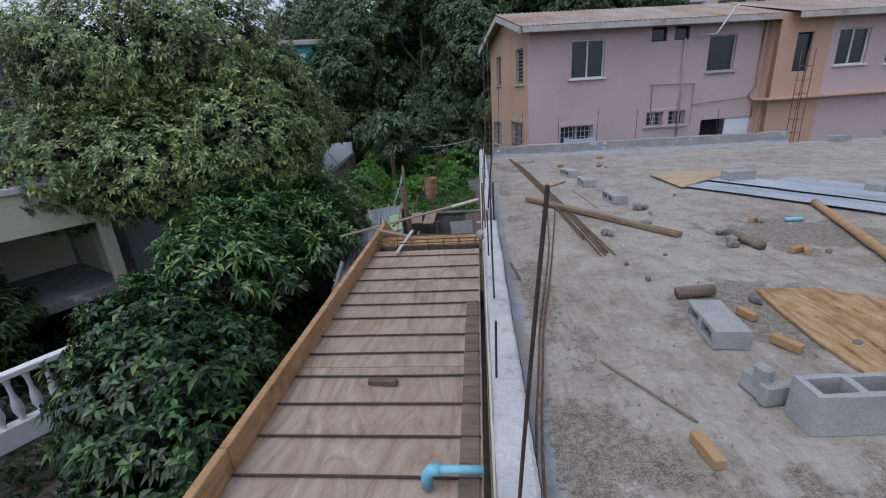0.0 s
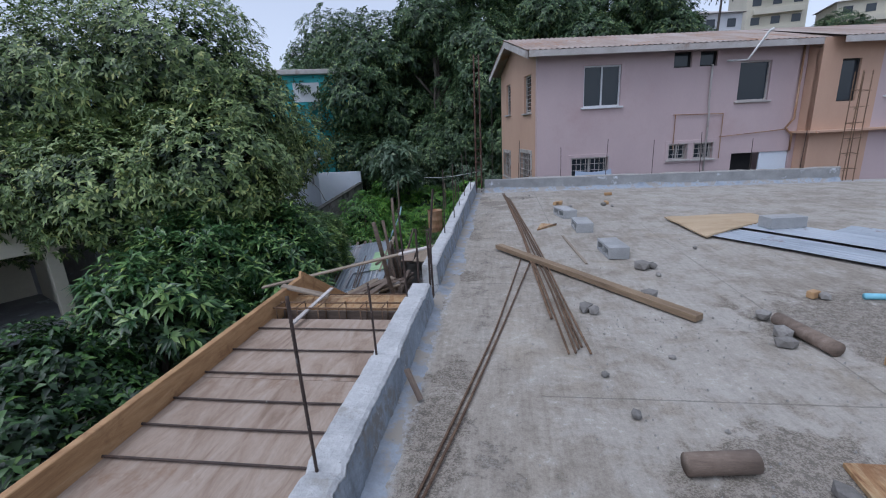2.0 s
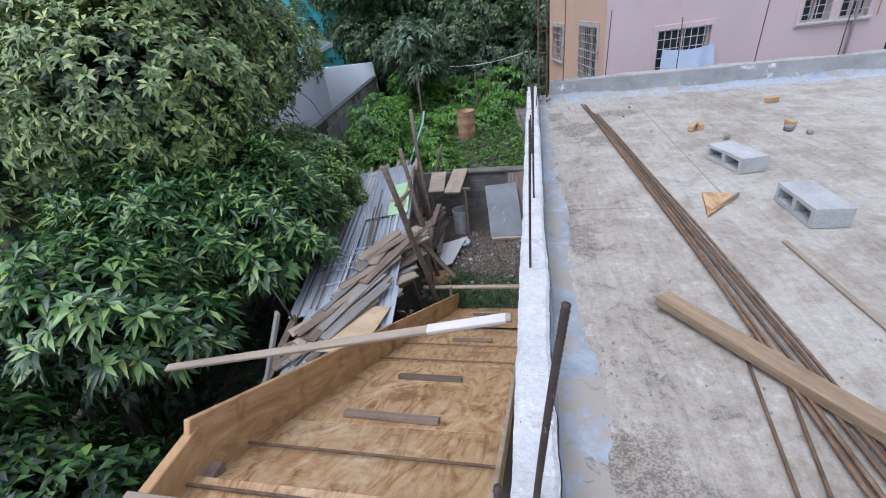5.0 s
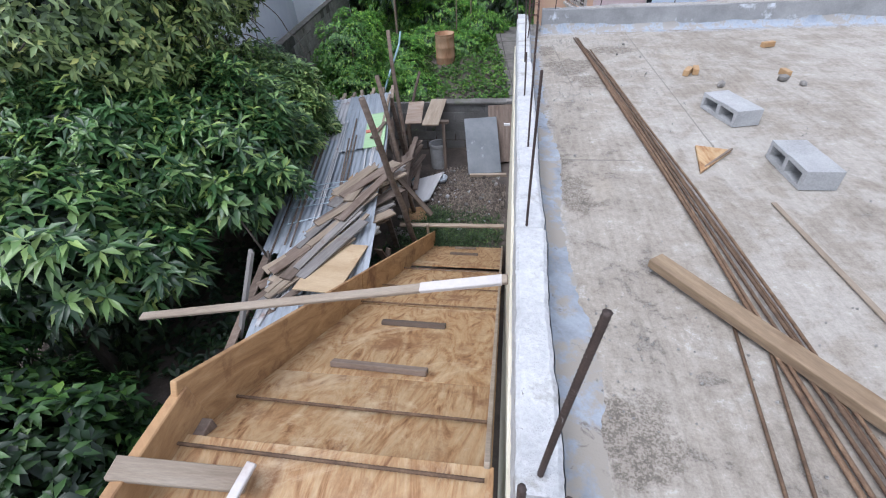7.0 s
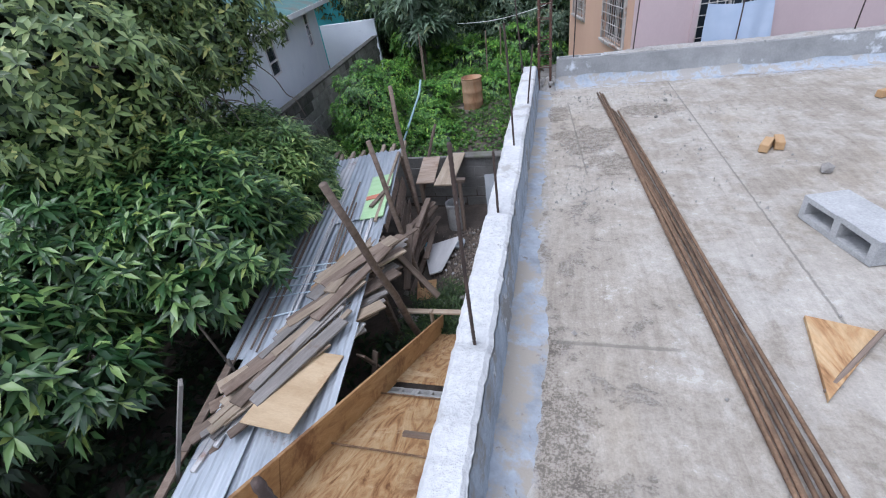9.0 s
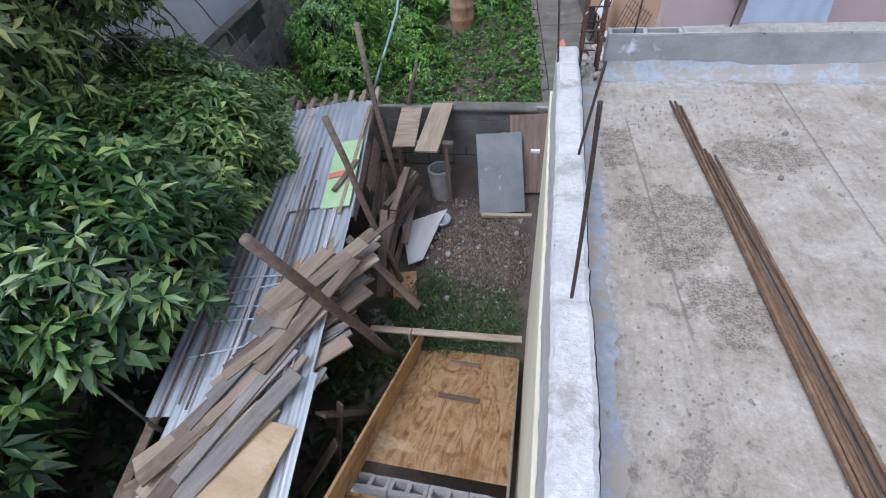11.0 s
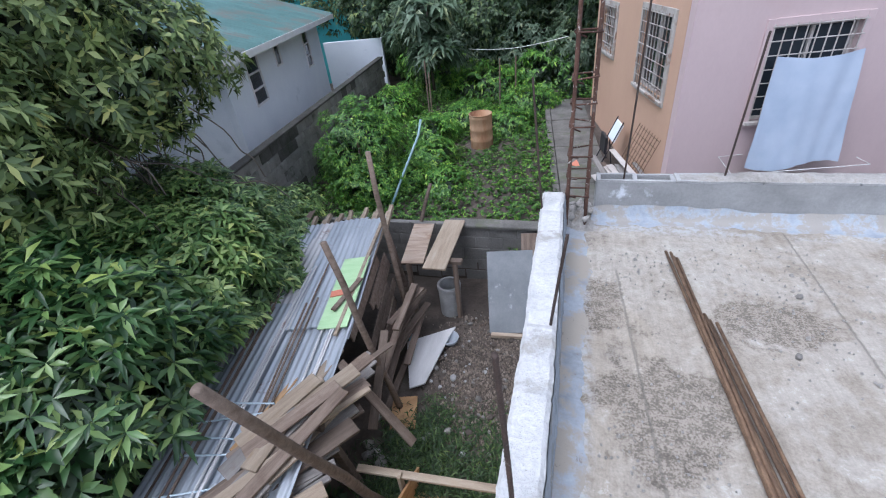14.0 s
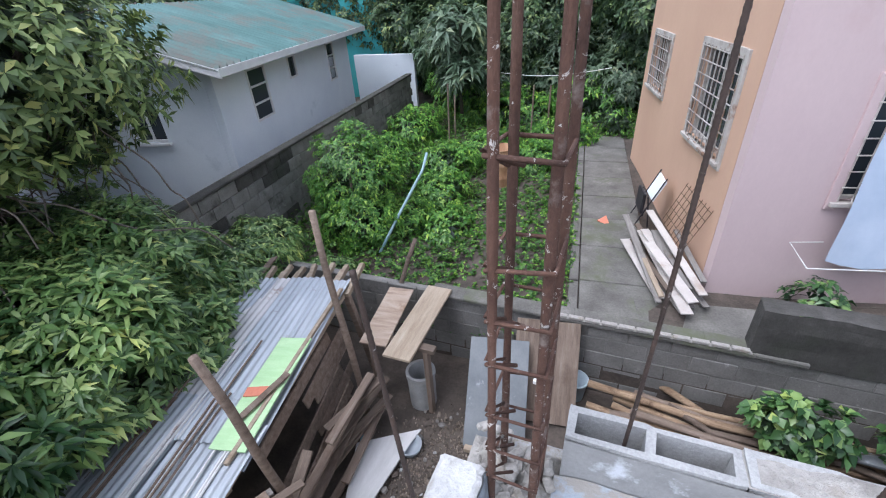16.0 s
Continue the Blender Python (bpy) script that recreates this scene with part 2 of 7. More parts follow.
M["foot_wash"] = surface("pale_blue_foot_wash", [(0.3, (0.25, 0.285, 0.33)), (0.5, (0.35, 0.395, 0.45)), (0.75, (0.44, 0.49, 0.55))], 9, fine=60, fine_amount=0.2,
                         rough=0.75, bump=0.3, stain=(0.29, 0.275, 0.25), stain_scale=9, stain_edge=(0.47, 0.55))
M["cement"] = surface("grey_cement_render", [(0.3, (0.22, 0.225, 0.225)), (0.6, (0.33, 0.335, 0.335)), (0.85, (0.42, 0.42, 0.41))], 3.5, fine=60, fine_amount=0.2, rough=0.9,
                      bump=0.3, stain=(0.55, 0.58, 0.62), stain_scale=2.2, stain_edge=(0.6, 0.66))
M["block"] = surface("concrete_block", [(0.3, (0.36, 0.365, 0.36)), (0.6, (0.46, 0.465, 0.46)), (0.8, (0.55, 0.555, 0.55))], 6, fine=120, fine_amount=0.35, rough=0.95, bump=0.5, random_value=0.15)
M["old_block"] = surface("weathered_block_wall", [(0.25, (0.17, 0.163, 0.15)), (0.5, (0.26, 0.252, 0.236)), (0.75, (0.35, 0.342, 0.325))], 3.2, fine=60, fine_amount=0.35, rough=0.95,
                         bump=0.5, stain=(0.06, 0.062, 0.05), stain_scale=1.3, stain_edge=(0.55, 0.68), second=((0.44, 0.43, 0.41), 3.5, 0.62, 0.70), random_value=0.3)
M["yard_block"] = surface("plain_weathered_concrete", [(0.25, (0.15, 0.146, 0.136)), (0.5, (0.21, 0.205, 0.192)), (0.75, (0.28, 0.274, 0.26))], 2.0, fine=50, fine_amount=0.35, rough=0.95,
                          bump=0.5, stain=(0.10, 0.098, 0.088), stain_scale=1.5, stain_edge=(0.55, 0.70), random_value=0.1, second=((0.36, 0.352, 0.335), 4, 0.62, 0.72))
M["dark_stone"] = surface("dark_weathered_render", [(0.3, (0.035, 0.034, 0.03)), (0.55, (0.075, 0.072, 0.066)), (0.8, (0.15, 0.146, 0.136))], 2.5, fine=50, fine_amount=0.35, rough=0.95,
                          bump=0.6, stain=(0.035, 0.04, 0.028), stain_scale=1.6, stain_edge=(0.5, 0.65))
M["ply_grey"] = surface("weathered_plywood", [(0.3, (0.25, 0.175, 0.125)), (0.45, (0.35, 0.265, 0.20)), (0.58, (0.415, 0.33, 0.26)), (0.7, (0.46, 0.38, 0.31))], 1.4, (4, 1, 1), 34, 0.22, 0.8, bump=0.12,
                        distort=2.6, stain=(0.22, 0.13, 0.075), stain_scale=2.2, stain_edge=(0.60, 0.72), random_value=0.12)
M["ply_new"] = surface("fresh_plywood", [(0.32, (0.20, 0.09, 0.032)), (0.43, (0.38, 0.21, 0.088)), (0.52, (0.47, 0.30, 0.145)), (0.68, (0.56, 0.40, 0.22))], 1.5, (4, 1, 1), 26, 0.28, 0.7, bump=0.08,
                       distort=4.0, stain=(0.22, 0.105, 0.042), stain_scale=2.4, stain_edge=(0.54, 0.66), random_value=0.15, second=((0.60, 0.47, 0.30), 1.6, 0.56, 0.70))
M["ply_board"] = surface("formwork_side_board", [(0.3, (0.30, 0.165, 0.07)), (0.55, (0.45, 0.27, 0.125)), (0.75, (0.54, 0.36, 0.19))], 1.8, (1, 1, 5), 30, 0.25, 0.7, bump=0.08,
                         distort=2.5, stain=(0.17, 0.08, 0.034), stain_scale=2.6, stain_edge=(0.54, 0.66))
M["timber"] = surface("sawn_timber", [(0.3, (0.29, 0.22, 0.155)), (0.55, (0.41, 0.335, 0.25)), (0.75, (0.49, 0.42, 0.33))], 2.0, (1, 8, 8), 30, 0.3, 0.8, bump=0.15,
                      stain=(0.28, 0.19, 0.11), stain_scale=3, stain_edge=(0.6, 0.72), random_value=0.3)
M["old_timber"] = surface("grey_brown_old_timber", [(0.3, (0.16, 0.115, 0.085)), (0.55, (0.27, 0.205, 0.16)), (0.75, (0.36, 0.29, 0.235))], 2.2, (1, 9, 9), 30, 0.35, 0.85, bump=0.2,
                          stain=(0.13, 0.09, 0.065), stain_scale=2.5, stain_edge=(0.55, 0.7), random_value=0.5)
M["pole_wood"] = surface("peeled_pole_wood", [(0.3, (0.20, 0.125, 0.075)), (0.55, (0.37, 0.26, 0.165)), (0.75, (0.50, 0.39, 0.275))], 4, (1, 6, 6), 30, 0.35, 0.85, bump=0.3,
                         stain=(0.10, 0.06, 0.035), stain_scale=5, stain_edge=(0.55, 0.66), random_value=0.35)
M["golden_timber"] = surface("golden_brown_timber", [(0.3, (0.15, 0.10, 0.06)), (0.55, (0.27, 0.19, 0.115)), (0.75, (0.36, 0.27, 0.17))], 2.2, (1, 9, 9), 30, 0.35, 0.8, bump=0.2,
                             stain=(0.15, 0.095, 0.05), stain_scale=2.5, stain_edge=(0.55, 0.7))
M["grey_wood"] = surface("silvered_grey_wood", [(0.3, (0.20, 0.185, 0.17)), (0.55, (0.32, 0.30, 0.28)), (0.75, (0.42, 0.40, 0.38))], 2.2, (1, 9, 9), 30, 0.35, 0.9, bump=0.2,
                         stain=(0.17, 0.12, 0.085), stain_scale=2.5, stain_edge=(0.58, 0.7), random_value=0.4)
M["tan_ply"] = surface("tan_plywood", [(0.3, (0.40, 0.29, 0.17)), (0.6, (0.50, 0.38, 0.24)), (0.8, (0.56, 0.44, 0.29))], 1.6, (1, 4, 1), 30, 0.2, 0.8, bump=0.08,
                       stain=(0.33, 0.22, 0.12), stain_scale=3, stain_edge=(0.6, 0.72))
M["yellow_wood"] = surface("yellow_pine_offcut", [(0.3, (0.40, 0.235, 0.105)), (0.6, (0.50, 0.325, 0.165)), (0.8, (0.57, 0.41, 0.24))], 3, (1, 6, 6), 30, 0.25, 0.75, bump=0.12, random_value=0.2)
M["rust"] = surface("rusty_steel_bar", [(0.3, (0.13, 0.078, 0.048)), (0.55, (0.25, 0.155, 0.092)), (0.75, (0.36, 0.24, 0.145))], 18, fine=160, fine_amount=0.4, rough=0.8, metal=0.15,
                    bump=0.4, random_value=0.35, second=((0.45, 0.43, 0.40), 45, 0.67, 0.71))
M["dark_bar"] = surface("dark_steel_bar", [(0.3, (0.045, 0.034, 0.03)), (0.6, (0.085, 0.06, 0.05)), (0.8, (0.15, 0.09, 0.06))], 14, fine=150, fine_amount=0.3, rough=0.7, metal=0.3,
                        bump=0.3, second=((0.42, 0.41, 0.39), 30, 0.62, 0.68))
M["zinc"] = surface("galvanised_sheet", [(0.25, (0.30, 0.335, 0.37)), (0.5, (0.43, 0.475, 0.52)), (0.75, (0.54, 0.58, 0.62))], 1.6, (3, 0.6, 1), 40, 0.12, 0.45, metal=0.35, bump=0.05,
                    stain=(0.20, 0.13, 0.10), stain_scale=2.2, stain_edge=(0.62, 0.70), random_value=0.15)
M["zinc_white"] = surface("chalky_galvanised_sheet", [(0.3, (0.48, 0.48, 0.48)), (0.6, (0.62, 0.62, 0.62)), (0.8, (0.70, 0.70, 0.69))], 2, (3, 0.6, 1), 40, 0.12, 0.6, metal=0.1, bump=0.05,
                          stain=(0.25, 0.15, 0.10), stain_scale=1.6, stain_edge=(0.6, 0.68), random_value=0.12)
M["pink"] = surface("pink_house_paint", [(0.3, (0.52, 0.405, 0.405)), (0.6, (0.57, 0.45, 0.445)), (0.8, (0.60, 0.475, 0.465))], 0.8, (1, 1, 0.5), 30, 0.05, 0.8, bump=0.06,
                    stain=(0.48, 0.34, 0.33), stain_scale=0.45, stain_edge=(0.58, 0.8))
M["peach"] = surface("peach_house_paint", [(0.3, (0.52, 0.335, 0.235)), (0.6, (0.57, 0.375, 0.265)), (0.8, (0.60, 0.40, 0.29))], 0.8, (1, 1, 0.5), 30, 0.05, 0.8, bump=0.06,
                     stain=(0.46, 0.29, 0.20), stain_scale=0.5, stain_edge=(0.6, 0.8))
M["cream"] = surface("cream_wall_paint", [(0.3, (0.60, 0.56, 0.42)), (0.6, (0.70, 0.66, 0.52)), (0.8, (0.74, 0.70, 0.57))], 1, fine=30, fine_amount=0.08, rough=0.8, bump=0.06,
                     stain=(0.50, 0.46, 0.35), stain_scale=0.7, stain_edge=(0.58, 0.75))
M["bluewhite"] = surface("pale_blue_wall_paint", [(0.3, (0.70, 0.76, 0.83)), (0.6, (0.77, 0.83, 0.88)), (0.8, (0.80, 0.85, 0.89))], 0.8, fine=30, fine_amount=0.06, rough=0.8, bump=0.06,
                         stain=(0.45, 0.52, 0.58), stain_scale=0.6, stain_edge=(0.58, 0.75))
M["greenroof"] = surface("green_painted_roof_sheet", [(0.3, (0.055, 0.135, 0.13)), (0.6, (0.09, 0.20, 0.195)), (0.8, (0.14, 0.26, 0.25))], 0.8, fine=30, fine_amount=0.2, rough=0.68, bump=0.05,
                         stain=(0.13, 0.12, 0.105), stain_scale=0.6, stain_edge=(0.47, 0.64))
M["rustroof"] = surface("rust_streaked_roof_sheet", [(0.3, (0.25, 0.185, 0.15)), (0.5, (0.36, 0.29, 0.245)), (0.75, (0.46, 0.41, 0.375))], 0.9, (1, 0.4, 1), 30, 0.15, 0.7, bump=0.05,
                        stain=(0.29, 0.165, 0.10), stain_scale=0.8, stain_edge=(0.53, 0.66))
M["fascia"] = surface("dull_white_fascia_paint", [(0.3, (0.42, 0.38, 0.35)), (0.7, (0.58, 0.55, 0.52))], 2, fine=40, fine_amount=0.15, rough=0.7, bump=0.08, stain=(0.30, 0.23, 0.185), stain_scale=1.6, stain_edge=(0.56, 0.7))
M["white_trim"] = surface("white_trim_paint", [(0.3, (0.66, 0.67, 0.68)), (0.7, (0.78, 0.79, 0.80))], 3, fine=50, fine_amount=0.08, rough=0.6, bump=0.05)
M["grille_paint"] = surface("weathered_grille_paint", [(0.3, (0.30, 0.27, 0.24)), (0.5, (0.44, 0.41, 0.375)), (0.75, (0.54, 0.52, 0.49))], 4, fine=50, fine_amount=0.2, rough=0.8, bump=0.1,
                             stain=(0.22, 0.13, 0.085), stain_scale=3, stain_edge=(0.54, 0.64))
M["glass"] = plain_glass("dark_window_glass", (0.035, 0.045, 0.055))
# near-black: stands for shade in rooms and under the eave; also window frames
M["dark"] = surface("near_black_shade_and_frames", [(0.3, (0.012, 0.012, 0.014)), (0.7, (0.03, 0.028, 0.026))], 2, rough=0.9, bump=0.0)
M["turquoise"] = surface("turquoise_wall_paint", [(0.3, (0.06, 0.40, 0.42)), (0.7, (0.10, 0.50, 0.52))], 1, fine=30, fine_amount=0.06, rough=0.8, bump=0.05)
M["soil"] = surface("yard_soil", [(0.25, (0.045, 0.037, 0.031)), (0.5, (0.09, 0.073, 0.06)), (0.75, (0.15, 0.122, 0.10))], 2.6, fine=30, fine_amount=0.4, rough=0.95, bump=0.8,
                    stain=(0.045, 0.048, 0.03), stain_scale=0.7, stain_edge=(0.62, 0.75))
M["path"] = surface("old_path_concrete", [(0.3, (0.10, 0.097, 0.087)), (0.6, (0.19, 0.183, 0.168)), (0.8, (0.28, 0.272, 0.255))], 2.4, fine=40, fine_amount=0.4, rough=0.95, bump=0.3,
                    stain=(0.10, 0.11, 0.07), stain_scale=1.5, stain_edge=(0.54, 0.66))
M["column_steel"] = surface("rusted_ribbed_column_bar", [(0.3, (0.075, 0.038, 0.028)), (0.55, (0.14, 0.072, 0.05)), (0.75, (0.22, 0.13, 0.095))], 9, (1, 1, 0.5), 160, 0.4, 0.85, metal=0.1, bump=0.5,
                            stain=(0.24, 0.20, 0.175), stain_scale=6, stain_edge=(0.58, 0.68), random_value=0.3, second=((0.52, 0.50, 0.47), 34, 0.60, 0.63))
M["bucket_blue"] = surface("faded_blue_plastic", [(0.3, (0.42, 0.52, 0.58)), (0.7, (0.52, 0.62, 0.68))], 5, fine=40, fine_amount=0.1, rough=0.5, bump=0.03)
M["rubble"] = surface("broken_concrete", [(0.3, (0.20, 0.185, 0.165)), (0.7, (0.36, 0.345, 0.32))], 8, fine=80, fine_amount=0.3, rough=0.95, bump=0.5, random_value=0.4)
M["gravel"] = surface("mixed_brown_gravel", [(0.3, (0.22, 0.175, 0.135)), (0.7, (0.42, 0.35, 0.29))], 8, fine=80, fine_amount=0.3, rough=0.95, bump=0.3, random_value=0.75, island=True)
M["pvc_blue"] = surface("light_blue_pvc", [(0.3, (0.16, 0.44, 0.56)), (0.7, (0.24, 0.56, 0.68))], 6, fine=40, fine_amount=0.1, rough=0.45, bump=0.03)
M["pvc_dull"] = surface("weathered_blue_grey_pvc", [(0.3, (0.20, 0.33, 0.38)), (0.7, (0.32, 0.45, 0.49))], 6, fine=40, fine_amount=0.1, rough=0.6, bump=0.03)
M["pvc_white"] = surface("white_pvc", [(0.3, (0.62, 0.62, 0.60)), (0.7, (0.76, 0.76, 0.74))], 6, fine=40, fine_amount=0.1, rough=0.5, bump=0.03)
M["cloth"] = surface("pale_blue_cloth", [(0.3, (0.40, 0.49, 0.62)), (0.7, (0.50, 0.58, 0.70))], 2, fine=200, fine_amount=0.08, rough=0.95, bump=0.1)
M["drum"] = surface("rusted_drum", [(0.3, (0.26, 0.12, 0.06)), (0.5, (0.42, 0.25, 0.14)), (0.75, (0.52, 0.38, 0.26))], 3, (1, 1, 0.4), 40, 0.25, 0.8, metal=0.1, bump=0.2,
                    stain=(0.12, 0.06, 0.04), stain_scale=2.2, stain_edge=(0.55, 0.68))
M["black_plastic"] = surface("black_plastic", [(0.3, (0.012, 0.012, 0.016)), (0.7, (0.03, 0.028, 0.034))], 3, rough=0.5, bump=0.02)
M["bark"] = surface("tree_bark", [(0.3, (0.06, 0.05, 0.04)), (0.6, (0.13, 0.11, 0.09)), (0.8, (0.2, 0.175, 0.15))], 6, (1, 1, 0.3), 40, 0.4, 0.95, bump=0.7)
M["greenboard"] = surface("green_painted_board", [(0.3, (0.36, 0.58, 0.30)), (0.7, (0.48, 0.68, 0.40))], 3, (1, 5, 1), 40, 0.15, 0.7, bump=0.08)
M["redboard"] = surface("orange_red_board", [(0.3, (0.55, 0.18, 0.11)), (0.7, (0.66, 0.26, 0.17))], 3, fine=40, fine_amount=0.15, rough=0.7, bump=0.08)
M["sheet_grey"] = surface("grey_metal_panel", [(0.3, (0.12, 0.135, 0.145)), (0.6, (0.18, 0.195, 0.205)), (0.8, (0.25, 0.265, 0.275))], 2.6, fine=40, fine_amount=0.15, rough=0.55, metal=0.2, bump=0.06,
                          stain=(0.42, 0.45, 0.47), stain_scale=3, stain_edge=(0.6, 0.72))
M["leaf_mango"] = leaf_material("mango_leaf", (0.022, 0.07, 0.022), (0.105, 0.22, 0.075), (0.26, 0.40, 0.13), 0.33, 0.2)
# brighter copy of the mango leaf, with sunlit gloss put into the colour
M["leaf_lit"] = leaf_material("sunlit_light_green_leaf", (0.07, 0.15, 0.05), (0.22, 0.37, 0.12), (0.42, 0.56, 0.22), 0.33, 0.25)
M["leaf_olive"] = leaf_material("olive_green_leaf", (0.07, 0.12, 0.042), (0.20, 0.30, 0.105), (0.38, 0.47, 0.19), 0.45, 0.18)
M["leaf_bright"] = leaf_material("bright_green_leaf", (0.054, 0.171, 0.028), (0.116, 0.295, 0.046), (0.248, 0.449, 0.078), 0.42, 0.25)
# dark leaf: carries shade inside crowns and over undergrowth; also the palm crown
M["leaf_dark"] = leaf_material("dark_green_shade_leaf", (0.010, 0.030, 0.012), (0.020, 0.05, 0.017), (0.045, 0.09, 0.027), 0.5, 0.1)
M["leaf_forest"] = leaf_material("forest_leaf", (0.03, 0.068, 0.03), (0.09, 0.165, 0.07), (0.20, 0.29, 0.125), 0.5, 0.25)
M["leaf_fruit"] = leaf_material("fruit_tree_leaf", (0.010, 0.032, 0.010), (0.028, 0.078, 0.019), (0.085, 0.185, 0.04), 0.42, 0.12)
M["weed"] = leaf_material("weed_leaf", (0.018, 0.042, 0.012), (0.04, 0.085, 0.024), (0.09, 0.15, 0.045), 0.6, 0.12)
M["leaf_grey"] = leaf_material("grey_green_leaf", (0.078, 0.132, 0.078), (0.155, 0.240, 0.155), (0.264, 0.357, 0.248), 0.5)
M["grass"] = leaf_material("ground_cover_leaf", (0.026, 0.09, 0.013), (0.075, 0.20, 0.026), (0.18, 0.35, 0.052), 0.55, 0.22)
M["dry"] = surface("dry_twigs", [(0.3, (0.10, 0.085, 0.07)), (0.7, (0.2, 0.17, 0.145))], 8, rough=0.95, bump=0.0)
M["far_white"] = surface("distant_white_wall", [(0.3, (0.60, 0.62, 0.64)), (0.7, (0.70, 0.71, 0.72))], 0.3, rough=0.9, bump=0.0)
M["far_cream"] = surface("distant_cream_wall", [(0.3, (0.58, 0.55, 0.44)), (0.7, (0.68, 0.64, 0.52))], 0.3, rough=0.9, bump=0.0)


# ---------------------------------------------------------------- mesh builders
class Shape:
    """Vertices and faces gathered for one mesh."""

    def __init__(self):
        self.v, self.f = [], []

    def add(self, verts, faces):
        n = len(self.v)
        self.v.extend(verts)
        self.f.extend([tuple(n + i for i in f) for f in faces])
        return self

    def box(self, size, m=None, c=0.004):
        """A box with chamfered edges, centred, placed by the matrix m."""
        m = m or Matrix()
        h = [s / 2 for s in size]
        c = min(c, min(h) * 0.6)
        vs, idx = [], {}
        for sx in (-1, 1):
            for sy in (-1, 1):
                for sz in (-1, 1):
                    s = (sx, sy, sz)
                    for a in range(3):
                        p = [s[k] * (h[k] if k == a else h[k] - c) for k in range(3)]
                        idx[(s, a)] = len(vs)
                        vs.append(tuple(m @ Vector(p)))
        fs = []
        for a in range(3):
            b, d = (a + 1) % 3, (a + 2) % 3
            for s in (-1, 1):
                quad = []
                for ub, ud in ((-1, -1), (1, -1), (1, 1), (-1, 1)):
                    k = [0, 0, 0]
                    k[a], k[b], k[d] = s, ub, ud
                    quad.append(idx[(tuple(k), a)])
                fs.append(quad if s > 0 else quad[::-1])
            for sb in (-1, 1):
                for sd in (-1, 1):
                    lo, hi = [0, 0, 0], [0, 0, 0]
                    lo[a], hi[a] = -1, 1
                    lo[b] = hi[b] = sb
                    lo[d] = hi[d] = sd
                    q = [idx[(tuple(lo), b)], idx[(tuple(hi), b)], idx[(tuple(hi), d)], idx[(tuple(lo), d)]]
                    fs.append(q if sb * sd > 0 else q[::-1])
        for sx in (-1, 1):
            for sy in (-1, 1):
                for sz in (-1, 1):
                    t = [idx[((sx, sy, sz), a)] for a in range(3)]
                    fs.append(t if sx * sy * sz > 0 else t[::-1])
        return self.add(vs, fs)

    def tube(self, pts, r, n=8, cap=True):
        """A round bar along points, with a radius or one radius for each point."""
        pts = [Vector(p) for p in pts]
        rs = r if isinstance(r, (list, tuple)) else [r] * len(pts)
        base = len(self.v)
        side = None
        for i, p in enumerate(pts):
            d = (pts[min(i + 1, len(pts) - 1)] - pts[max(i - 1, 0)]).normalized()
            side = d.orthogonal().normalized() if side is None else (side - d * side.dot(d)).normalized()
            up = d.cross(side)
            for k in range(n):
                a = 2 * math.pi * k / n
                self.v.append(tuple(p + (side * math.cos(a) + up * math.sin(a)) * rs[i]))
        for i in range(len(pts) - 1):
            for k in range(n):
                a, b = base + i * n + k, base + i * n + (k + 1) % n
                self.f.append((a, b, b + n, a + n))
        if cap:
            self.f.append(tuple(base + k for k in reversed(range(n))))
            self.f.append(tuple(base + (len(pts) - 1) * n + k for k in range(n)))
        return self

    def lathe(self, profile, n=24, m=None):
        m = m or Matrix()
        base = len(self.v)
        for r, z in profile:
            for k in range(n):
                a = 2 * math.pi * k / n
                self.v.append(tuple(m @ Vector((r * math.cos(a), r * math.sin(a), z))))
        for i in range(len(profile) - 1):
            for k in range(n):
                a, b = base + i * n + k, base + i * n + (k + 1) % n
                self.f.append((a, b, b + n, a + n))
        return self

    def prism(self, outline, z0, z1, m=None):
        """A flat outline (x, y) given thickness from z0 to z1."""
        m = m or Matrix()
        n = len(outline)
        vs = [tuple(m @ Vector((x, y, z))) for z in (z0, z1) for x, y in outline]
        fs = [tuple(reversed(range(n))), tuple(range(n, 2 * n))] + [(i, (i + 1) % n, n + (i + 1) % n, n + i) for i in range(n)]
        return self.add(vs, fs)

    def grid(self, nx, ny, fn):
        vs = [tuple(fn(i / nx, j / ny)) for j in range(ny + 1) for i in range(nx + 1)]
        fs = [(j * (nx + 1) + i, j * (nx + 1) + i + 1, (j + 1) * (nx + 1) + i + 1, (j + 1) * (nx + 1) + i) for j in range(ny) for i in range(nx)]
        return self.add(vs, fs)

    def mesh(self, name, smooth=False):
        me = bpy.data.meshes.new(name)
        me.from_pydata(self.v, [], self.f)
        if smooth:
            me.polygons.foreach_set("use_smooth", [True] * len(me.polygons))
        me.update()
        return me


def thing(name, label, category, group="", kind="", at=None):
    ob = new(name)
    ob.empty_display_size = 0.1
    if at is not None:
        ob.matrix_world = at if isinstance(at, Matrix) else Matrix.Translation(at)
    return tagged(ob, label, category, group, kind)


def part(name, shape, material, parent=None, label="", smooth=False, m=None):
    """Links a shape or a mesh as one object, under a thing or a part."""
    me = shape.mesh(name, smooth) if isinstance(shape, Shape) else shape
    if not me.materials:
        me.materials.append(M[material])
    ob = new(name, me)
    if parent is not None:
        ob.parent = parent
    if m is not None:
        ob.matrix_local = m
    if label:
        tagged(ob, label)
    return ob


